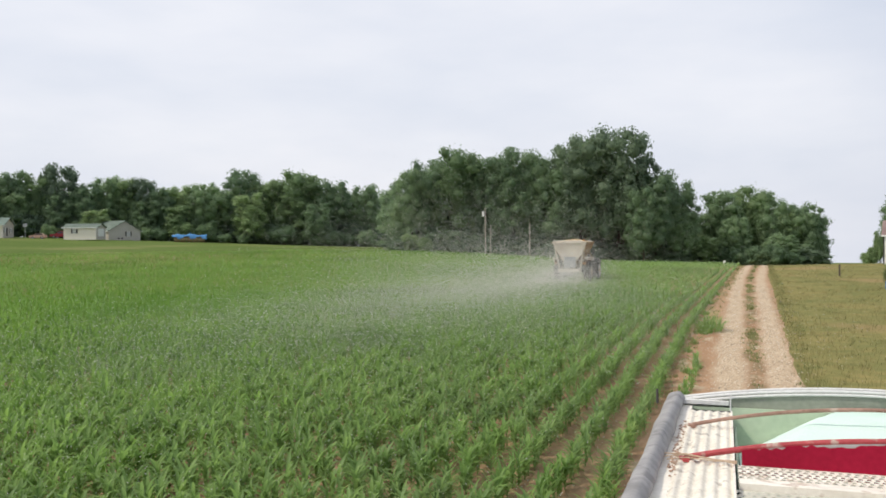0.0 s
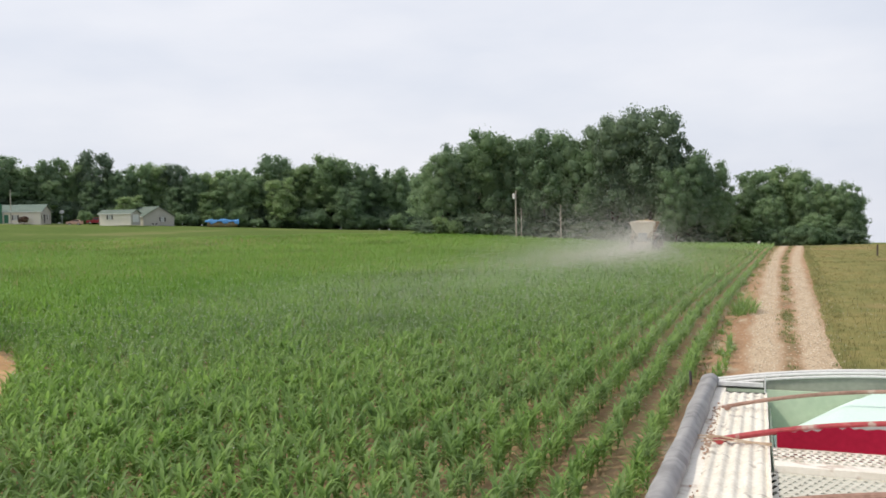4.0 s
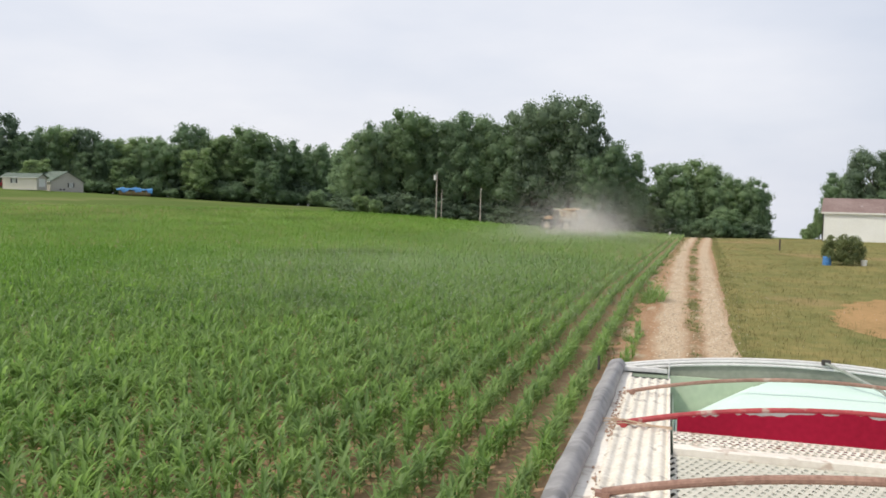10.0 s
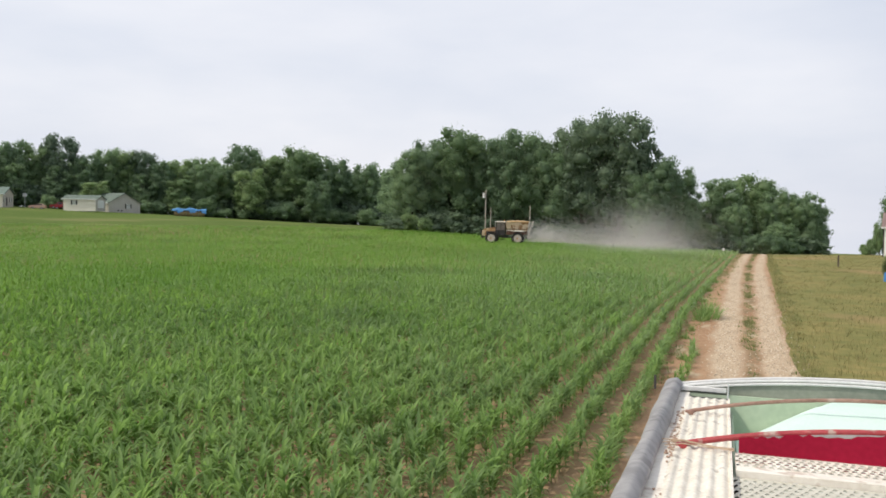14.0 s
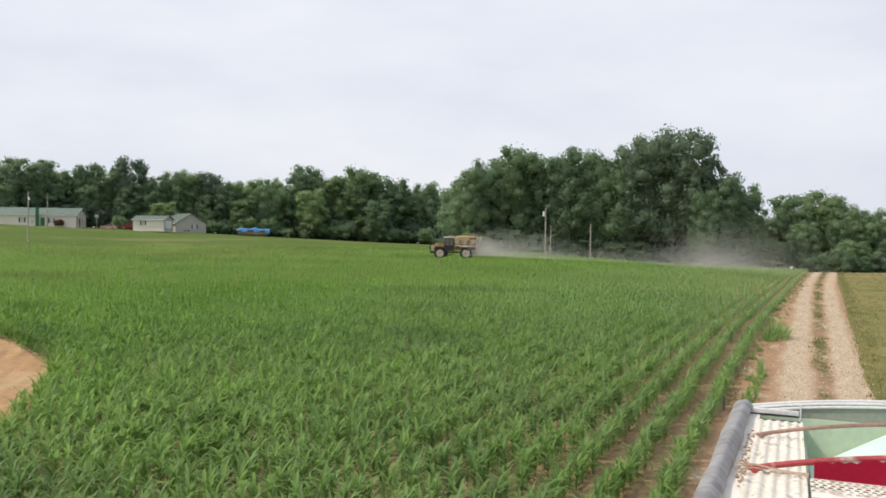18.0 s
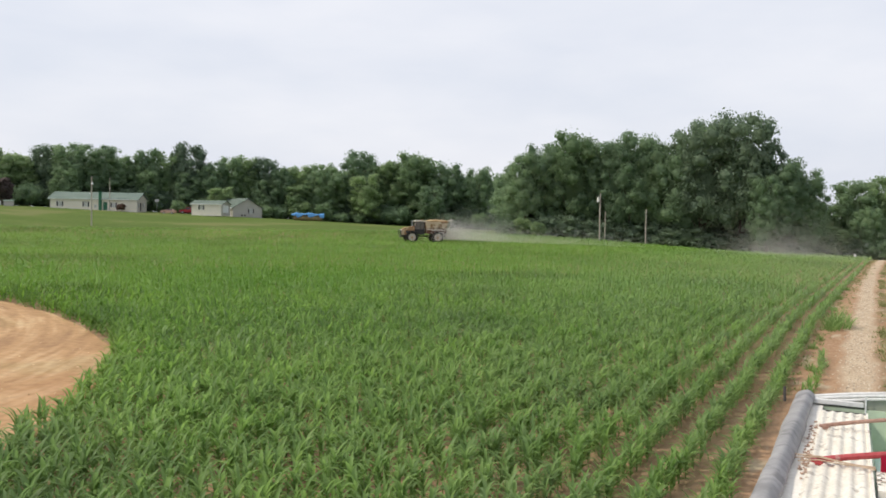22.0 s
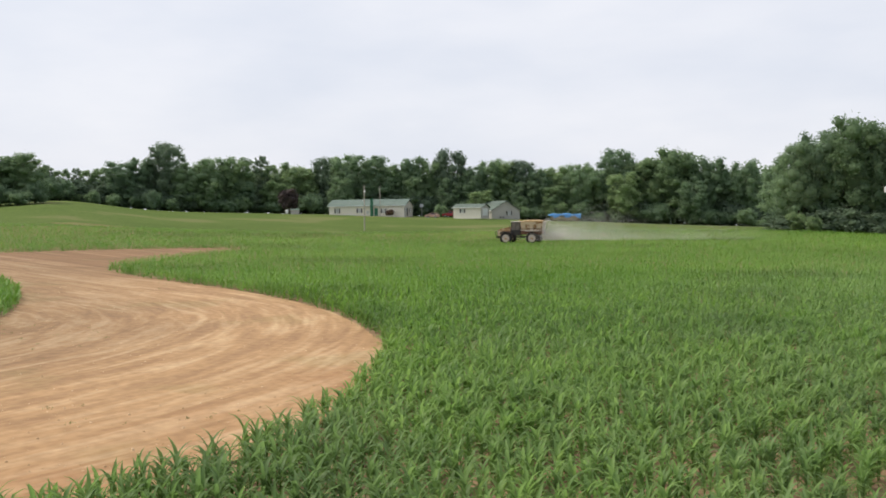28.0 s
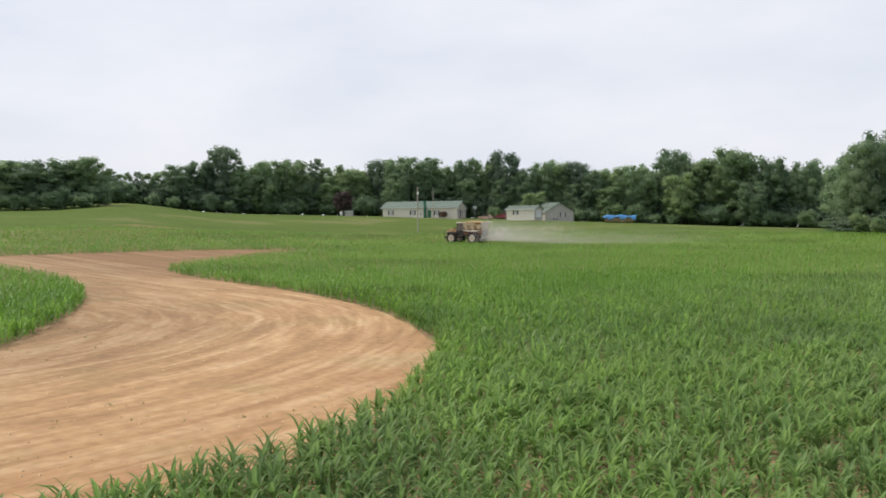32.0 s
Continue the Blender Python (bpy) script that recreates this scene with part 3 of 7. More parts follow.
def grounds():
    ground()
    tagged(sheet("field_soil", FIELD, 3.0, 0.0, M_SOIL), "reddish brown bare soil between the corn rows", "soil", kind="structure")
    tagged(sheet("meadow", MEADOW, 3.0, 0.02, M_MEADOW), "meadow of dry yellowed grass beside the road", "meadow", kind="structure")
    edge, ys = random.Random(21), np.arange(-30, 190, 1.3)
    left = np.interp(ys, [-30, 24, 60, 132, 190], [-2.6, -2.5, -2.9, -3.2, -2.7])
    right = np.interp(ys, [-30, 24, 42, 62, 92, 120, 190], [1.1, 1.06, 0.95, 0.9, 0.72, 1.0, 1.3])
    strip = [(x + edge.uniform(-0.16, 0.16), y) for x, y in zip(left, ys)] + [(x + edge.uniform(-0.1, 0.1), y) for x, y in zip(right[::-1], ys[::-1])]
    tagged(sheet("farm_road", strip, 0.9, 0.03, road_material()), "two-track farm road of pale gravel with a weedy crown", "road", kind="structure")
    edge, strip_mat = random.Random(3), surf("thin_dry_turf", (0.140, 0.145, 0.052), (0.225, 0.195, 0.088), 0.2, 1.6, 0.95, 0.2, 0.03, coords="World", spec=0.03)
    for a0, a1, r0, r1 in ((-70.2, -64.8, 153, 160), (-59.6, -58.2, 154, 160)):
        k = [(a0 + (a1 - a0) * i / 14) for i in range(15)]
        ring = [(a, r0 + 2.5 * abs(2 * i / 14 - 1) ** 2 + edge.uniform(0, 1.2)) for i, a in enumerate(k)] + [(a, r1 - 2.5 * abs(2 * i / 14 - 1) ** 2 - edge.uniform(0, 1.2)) for i, a in reversed(list(enumerate(k)))]
        tagged(sheet("worn_turf", [(r * math.sin(radians(a)), r * math.cos(radians(a))) for a, r in ring], 2.0, 0.0, strip_mat), "thin worn brownish turf behind the corn", "worn turf", kind="structure")
    tagged(sheet("dirt_lane", LANE, 1.0, 0.05, lane_material(), holes=[ISLAND]), "bare tan dirt lane with curved wheel streaks", "dirt lane", kind="structure")


grounds()

# ---------------------------------------------------------------- corn


def blade(rng, turn, length, width, rise, bend, segs, fold, hook=1.4):
    """A long leaf from the stalk: a strip that rises and arches over, folded along its midrib where it stands near."""
    out, side = np.array([math.cos(turn), math.sin(turn), 0]), np.array([-math.sin(turn), math.cos(turn), 0])
    twist = rng.uniform(-0.35, 0.35)
    vs, p = [], np.zeros(3)
    for i in range(segs + 1):
        s = i / segs
        a = rise - bend * s ** hook
        if i:
            p = p + (out * math.cos(a) + np.array([0, 0, math.sin(a)])) * length / segs
        w = width * (0.5 + 0.5 * math.sin(math.pi * min(1, 0.1 + s * 1.25) * 0.8)) * (1 - s ** 2.2) + 0.003
        across = side * math.cos(twist * s) + np.array([0, 0, math.sin(twist * s)])
        lift = (np.array([0, 0, math.cos(a)]) - out * math.sin(a)) * w * 0.22
        vs += [p - across * w / 2 + lift, p, p + across * w / 2 + lift] if fold else [p - across * w / 2, p + across * w / 2]
    k = 3 if fold else 2
    fs = [(k * i + q, k * i + q + 1, k * i + k + q + 1, k * i + k + q) for i in range(segs) for q in range(k - 1)]
    return np.array(vs), np.array(fs)


def joined(pieces):
    vs, fs, k = [], [], 0
    for v, f in pieces:
        vs.append(v)
        fs.append(f + k)
        k += len(v)
    return np.vstack(vs), np.vstack(fs)


def corn_plant(seed, leaves, segs, wide, long=1.0, fold=False):
    """A young corn plant: leaves in two ranks up a short stalk, a few upright ones in the whorl."""
    rng = random.Random(seed)
    out = []
    for i in range(leaves):
        q = i / max(1, leaves - 1)
        turn = math.pi * (i % 2) + rng.gauss(0, 0.5)
        length = long * rng.uniform(0.32, 0.52) * (0.80 + 0.62 * q - 0.55 * q * q)
        rise = math.radians(rng.uniform(42, 68) + 20 * q)
        v, f = blade(rng, turn, length, wide * rng.uniform(0.75, 1.2), rise, math.radians(rng.uniform(40, 140) * (1.05 - 0.35 * q)), segs, fold, 1.9)
        out.append((v + np.array([0, 0, long * (0.05 + 0.38 * q)]), f))
    if fold:
        r, h = 0.011, 0.43 * long
        out.append((np.array([(r * math.cos(a), r * math.sin(a), z) for z in (0, h) for a in (0, 2.1, 4.2)]), np.array([(0, 1, 4, 3), (1, 2, 5, 4), (2, 0, 3, 5)])))
    return joined(out)


def scatter(kinds, x, y, z, seed, low=0.8, high=1.2, grow=1.0):
    """Copies of the kinds joined into one pair of arrays."""
    rng = np.random.default_rng(seed)
    which, turn, size = rng.integers(0, len(kinds), len(x)), rng.uniform(0, 2 * np.pi, len(x)), rng.uniform(low, high, len(x)) * grow
    vs, fs, base = [], [], 0
    for k, (v, f) in enumerate(kinds):
        s = which == k
        c, sn = np.cos(turn[s])[:, None], np.sin(turn[s])[:, None]
        g = size[s][:, None]
        px = (v[None, :, 0] * c - v[None, :, 1] * sn) * g + x[s][:, None]
        py = (v[None, :, 0] * sn + v[None, :, 1] * c) * g + y[s][:, None]
        pz = v[None, :, 2] * g + z[s][:, None]
        vs.append(np.stack([px, py, pz], -1).reshape(-1, 3))
        fs.append((f[None] + (base + np.arange(s.sum()) * len(v))[:, None, None]).reshape(-1, 4))
        base += s.sum() * len(v)
    return np.vstack(vs), np.vstack(fs)


ROW = 0.76


def corn_spots(near, far, gap, seed, behind=False):
    """Plants in drilled rows within a ring of distances, before or behind the trailer's middle."""
    rng = np.random.default_rng(seed)
    rows = np.arange(-1, 215)
    along = np.arange(-13, 185, gap)
    r, s = np.meshgrid(rows, along, indexing="ij")
    s = s + rng.uniform(-0.4, 0.4, s.shape) * gap
    x = -2.26 - r * ROW - 0.029 * np.clip(s - 14, -30, 24) + rng.normal(0, 1, s.shape) * np.where(r < 3, 0.06, 0.12)
    x, y, r = x.ravel(), s.ravel(), r.ravel()
    d, a = np.hypot(x, y), np.degrees(np.arctan2(x, y))
    d = np.where(d < 12, d, d * (1 + rng.normal(0, 0.09, d.shape)))
    ok = (d >= near) & (d < far) & (((a <= -80) & (y > -13.5)) if behind else ((a > -80) & (y > -3))) & inside(x, y, FIELD)
    ok &= ~inside(x, y, LANE) | inside(x, y, ISLAND)
    ok &= rng.random(x.shape) > 0.05
    ok &= (r >= 0) | ((y > 21) & (y < 29) & (rng.random(x.shape) > 0.35))
    x, y = x[ok], y[ok]
    return x, y, land(x, y)


def corn():
    sets = (("corn_crop", 2, 24, 0.105, [corn_plant(i, 12, 4, 0.060, 0.95, True) for i in range(14)], 1),
            ("corn_crop", 24, 40, 0.115, [corn_plant(20 + i, 12, 3, 0.056, 0.96) for i in range(10)], 4),
            ("corn_crop", 40, 60, 0.14, [corn_plant(30 + i, 10, 2, 0.056, 0.98) for i in range(8)], 5),
            ("corn_crop", 60, 100, 0.16, [corn_plant(40 + i, 9, 1, 0.062, 0.98) for i in range(8)], 2),
            ("corn_crop", 100, 190, 0.22, [corn_plant(80 + i, 6, 1, 0.115, 1.05) for i in range(8)], 3),
            ("corn_crop", 2, 30, 0.13, [corn_plant(60 + i, 10, 2, 0.062, 0.95) for i in range(8)], 6))
    for name, near, far, gap, kinds, seed in sets:
        x, y, z = corn_spots(near, far, gap, seed, seed == 6)
        # the outermost rows stand lower
        grow = np.interp(-2.26 - 0.029 * np.clip(y - 14, -30, 24) - x, [-0.8, 0, 1.5, 4, 7], [0.58, 0.82, 0.88, 0.95, 1.03])
        v, f = scatter(kinds, x, y, z, seed, 0.8, 1.2, grow)
        tagged(quads(name, v, f, M_CORN if far < 50 else M_CORN_FAR), "knee-high green corn plants drilled in long straight rows", "corn", kind="stuff")


corn()

# ---------------------------------------------------------------- trees


def leaf_cloud(rng, lobes, leaves, size):
    """Many small leaf sprays over the skins of the crown's heads, thickest on their upper sides, with an uneven outline."""
    area = np.array([r[0] * r[2] for _, r in lobes])
    area[-1] *= 0.36
    which = rng.choice(len(lobes), leaves, p=area / area.sum())
    c = np.array([l[0] for l in lobes])[which]
    r = np.array([l[1] for l in lobes])[which]
    d = rng.normal(size=(leaves, 3)) + np.array([0, 0, 0.28])
    d /= np.linalg.norm(d, axis=1)[:, None]
    p = c + d * r * np.clip(rng.normal(0.93, 0.15, (leaves, 1)), 0.6, 1.25)
    nrm = d + rng.normal(0, 0.62, (leaves, 3)) + np.array([0, 0, 0.1])
    nrm /= np.linalg.norm(nrm, axis=1)[:, None]
    a = np.cross(nrm, rng.normal(size=(leaves, 3)))
    a /= np.linalg.norm(a, axis=1)[:, None]
    b = np.cross(nrm, a)
    s = size * rng.uniform(0.5, 1.35, (leaves, 1))
    v = np.stack([p - a * s, p - b * s * 0.7, p + a * s, p + b * s * 0.7 + nrm * s * 0.4], 1).reshape(-1, 3)
    f = np.arange(len(v)).reshape(-1, 4)
    return v, f


def core(lobes, k=0.66):
    """Dark inside of the lobes: low-sided lumps that close the crown."""
    out = []
    for c, r in lobes:
        u = np.linspace(0, 2 * np.pi, 8, endpoint=False) + c[0]
        w = np.linspace(-1.35, 1.35, 5)
        g = np.array([[math.cos(b) * math.cos(a), math.cos(b) * math.sin(a), math.sin(b)] for b in w for a in u])
        v = np.array(c) + g * np.array(r) * k * (1 + 0.13 * np.sin(5 * g[:, :1] + 9 * c[1]) * np.sin(6 * g[:, 1:2] + 7 * c[0]) + 0.07 * np.sin(11 * g[:, 2:] + 5 * c[2]))
        f = np.array([(i * 8 + j, i * 8 + (j + 1) % 8, (i + 1) * 8 + (j + 1) % 8, (i + 1) * 8 + j) for i in range(4) for j in range(8)])
        out.append((v, f))
    return joined(out)


def tree(name, seed, h, w, clear, leaves, size, material, label, category="tree", group="", lobes=16, shape=0.62, airy=0.0):
    """A tree h high and w wide: tapered trunk with limbs, crown of leaf sprays from clear upwards. airy: how far its heads stand apart."""
    rng = np.random.default_rng(seed)
    root = thing(name, Matrix.Identity(4), label, category, group)
    ls, mid, rz = [], clear + (h - clear) * 0.5, (h - clear) * 0.5
    bulge = rng.uniform(0.70, 1.12, 8)
    for i in range(lobes):
        # heads of foliage spread over an uneven round crown
        up = 0.90 - 1.62 * (i + 0.5) / lobes
        a = i * 2.399 + rng.uniform(-0.35, 0.35)
        flat = math.sqrt(max(0.0, 1 - up * up)) ** shape
        k = float(np.interp((a / (2 * math.pi)) % 1 * 8, range(9), [*bulge, bulge[0]])) * rng.uniform(0.84, 1.06)
        lr = w * rng.uniform(0.09, 0.21) * (1 - 0.2 * airy)
        ls.append((((w / 2 - lr * 0.6) * k * flat * math.cos(a), (w / 2 - lr * 0.6) * k * flat * math.sin(a), mid + (rz - lr * 0.75) * up * rng.uniform(0.88, 1.04)), (lr * rng.uniform(0.8, 1.25), lr * rng.uniform(0.8, 1.25), lr * rng.uniform(0.64, 0.95))))
    for i in range(lobes * 2):
        # smaller heads that grow out of the large ones
        (cx, cy, cz), (r0, r1, r2) = ls[int(rng.integers(0, lobes))]
        d = rng.normal(size=3) + np.array([0.0, 0.0, 0.5])
        d /= np.linalg.norm(d)
        k, q = rng.uniform(0.75, 1.05), rng.uniform(0.28, 0.55)
        ls.append(((cx + d[0] * r0 * k, cy + d[1] * r1 * k, cz + d[2] * r2 * k), (r0 * q, r1 * q, r2 * q * 1.1)))
    ls.append(((0, 0, mid - 0.25 * rz * airy), (w * (0.42 - 0.12 * airy), w * (0.42 - 0.12 * airy), rz * (0.86 - 0.28 * airy))))
    bm = tubed([(0, 0, -0.4), (0.1, 0, 0.15 * h), (0.05 * w * rng.uniform(-1, 1), 0.2, 0.5 * h), (0.06 * w * rng.uniform(-1, 1), 0, 0.8 * h)], [0.03 * w, 0.022 * w, 0.014 * w, 0.005 * w], 7)
    for i in range(0, lobes, 2):
        c = ls[i][0]
        z0 = max(0.12 * h, c[2] - 0.22 * h)
        tube(bm, [(0, 0.05, z0), (c[0] * 0.5, c[1] * 0.5, (z0 + c[2]) / 2), c], [0.009 * w, 0.006 * w, 0.002 * w], 5)
    part("trunk", bm, M_BARK, root)
    v, f = joined([leaf_cloud(rng, ls, leaves, size), core(ls[:lobes] + ls[-1:], 0.67 - 0.10 * airy)])
    low, high = v[:, 2].min(), np.percentile(v[:, 2], 99.6)
    v[:, 2] = clear + (v[:, 2] - low) * (h - clear) / (high - low)
    quads("crown", v, f, material, root)
    return root


WOODS = "trees of the far woods"
# crowns that stand out along the woods: bearing, how high the top stands, width (both in degrees), sort of tree
FARWOOD_WEST = ((-76.6, 3.9, 3.4, 6), (-74.9, 3.95, 3.2, 2), (-73.1, 4.0, 3.2, 2), (-71.5, 4.2, 2.6, 6), (-70.2, 3.5, 0.9, 9), (-69.2, 3.25, 0.7, 3), (-68.4, 3.35, 0.6, 9), (-67.6, 3.3, 0.9, 3), (-66.8, 3.4, 1.3, 3), (-65.9, 3.75, 2.0, 0),
                (-64.6, 4.0, 1.7, 1), (-63.1, 5.0, 2.0, 8), (-61.6, 3.85, 2.2, 2), (-60.3, 4.1, 1.9, 0), (-58.8, 4.15, 2.1, 6), (-57.2, 4.2, 0.9, 9), (-56.1, 3.75, 1.6, 3), (-54.8, 3.6, 2.4, 6))
FARWOOD_MID = ((-52.9, 4.1, 1.8, 8), (-51.5, 4.3, 2.6, 0), (-50.0, 4.25, 2.2, 1), (-48.8, 3.7, 1.4, 2), (-47.3, 4.15, 1.7, 4), (-45.9, 4.05, 1.6, 3), (-44.6, 4.6, 1.9, 8), (-43.1, 3.5, 1.6, 1), (-42.0, 3.95, 1.5, 4),
               (-41.0, 3.8, 1.6, 6), (-39.9, 3.85, 1.8, 8), (-38.8, 3.3, 1.6, 2), (-37.5, 3.35, 2.0, 6), (-36.0, 3.6, 2.1, 2), (-33.6, 4.5, 2.4, 4), (-32.0, 3.85, 1.9, 3), (-30.0, 4.4, 2.9, 6), (-28.0, 3.8, 2.1, 2), (-25.7, 3.55, 1.8, 4))
CLUMP_TREES = ((-22.5, 4.4, 1.7, 0), (-21.5, 5.2, 1.7, 4), (-19.3, 5.9, 3.4, 6), (-16.7, 5.3, 1.5, 0), (-15.7, 5.95, 1.7, 4), (-14.5, 5.35, 1.9, 0), (-12.7, 5.3, 2.4, 2), (-11.2, 6.6, 1.8, 8), (-8.8, 7.05, 3.1, 8), (-9.9, 6.2, 2.6, 0),
               (-6.9, 4.95, 1.6, 9), (-6.4, 4.15, 2.0, 4), (-5.1, 3.6, 1.7, 4), (-5.0, 1.8, 1.4, 1), (-7.2, 3.1, 2.2, 0))
RIGHT_TREES = ((-3.6, 1.35, 2.1, 3), (-2.2, 2.75, 2.1, 1), (-0.5, 2.95, 2.8, 6), (0.85, 2.1, 1.8, 2), (2.7, 1.9, 2.0, 2), (1.7, 1.3, 1.6, 6), (8.1, 2.4, 1.7, 2), (9.5, 3.7, 2.6, 8), (11.4, 3.9, 3.0, 2), (14, 3.6, 3.4, 6), (17.5, 3.8, 3.4, 2))
# height of the closed woods behind and below those crowns
SKYLINE = ((-86, 3.0), (-76, 2.9), (-71, 3.3), (-69.9, 1.6), (-67.6, 1.5), (-66, 2.7), (-62, 3.3), (-54, 3.0), (-50, 3.3), (-44, 3.1), (-38, 2.8), (-33, 3.3), (-30, 3.4), (-27, 2.9), (-24.5, 2.7))
CLUMP = ((-22.7, 3.6), (-21, 4.4), (-19, 4.9), (-17.3, 4.2), (-15, 4.7), (-12, 4.8), (-9.5, 4.9), (-7.6, 3.9), (-6.2, 2.6))
RIGHT = ((-4.6, 0.7), (-2.9, 1.0), (-1.6, 2.0), (-0.4, 2.1), (0.6, 1.4), (1.6, 0.7), (2.2, 1.1), (2.6, 0.6))


def plant(kind, az, dist, el, wide, seed):
    """A copy of a tree at a bearing and distance whose top stands el degrees up as seen from the trailer, wide metres across."""
    rng = random.Random(seed)
    x, y = dist * math.sin(radians(az)), dist * math.cos(radians(az))
    z = float(land(x, y))
    s, sw = (EYE_Z + dist * math.tan(radians(el)) - z) / kind["height"], wide / kind["width"]
    m = Matrix.Translation((x, y, z - 0.1)) @ Matrix.Rotation(rng.uniform(0, 6.28), 4, "Z") @ Matrix.Diagonal((sw, sw, s, 1))
    if not kind["used"]:
        kind["used"] = True
        if "make" in kind:
            kind["ob"] = kind["make"]()
        kind["ob"].matrix_basis = m
        return kind["ob"]
    kind["ob"].scale, keep = (1, 1, 1), kind["ob"].matrix_basis.copy()
    ob = copy_thing(kind["ob"], m)
    kind["ob"].matrix_basis = keep
    return ob


def tree_kinds(fine=1.0):
    """Sorts 0 to 9 stand at the edge of the woods, 10 and 11 deeper in."""
    kinds = []
    for i, (h, w, clear, n, mat, shape, airy, lab) in enumerate((
            (20, 13, 0.2, 11000, M_TREE, 0.62, 0.15, "broad dark green oak at the edge of the woods"),
            (20, 11, 0.2, 10000, M_TREE, 0.8, 0.3, "tall dark green oak at the edge of the woods"),
            (20, 12, -0.3, 11000, M_TREE, 0.55, 0.0, "full dark green tree at the edge of the woods"),
            (20, 10, -0.2, 10000, M_TREE_PALE, 0.7, 0.3, "lighter green tree at the edge of the woods"),
            (20, 14, 1.0, 11000, M_TREE, 0.85, 0.7, "spreading dark green oak with an open, uneven crown"),
            (20, 9, 1.0, 10000, M_TREE, 0.95, 0.5, "slender dark green tree with a high crown"),
            (20, 12, -0.2, 11000, M_TREE_PALE, 0.6, 0.1, "rounded mid-green tree at the edge of the woods"),
            (20, 13, 0.0, 10000, M_TREE_PALE, 0.75, 0.5, "light green oak with an open crown"),
            (20, 13, 1.0, 12000, M_TREE_DARK, 0.7, 0.75, "towering blackish green oak with gaps in its crown"),
            (20, 8, 2.0, 7000, M_TREE_DARK, 0.9, 1.0, "thin dark green tree with a ragged crown"))):
        kinds.append({"make": functools.partial(tree, "tree", 11 + i, h, w, clear, int(n * fine), 0.195 / fine ** 0.5, mat, lab, "tree", WOODS, lobes=36 + 6 * (i % 3), shape=shape, airy=airy), "height": 20.0, "width": float(w), "used": False})
    for i, (w, shape) in enumerate(((13, 0.62), (12, 0.75))):
        kinds.append({"make": functools.partial(tree, "tree", 31 + i, 20, w, -0.5, 3000, 0.32, M_TREE, "dark green tree deeper in the woods", "tree", WOODS, lobes=18, shape=shape), "height": 20.0, "width": float(w), "used": False})
    return kinds


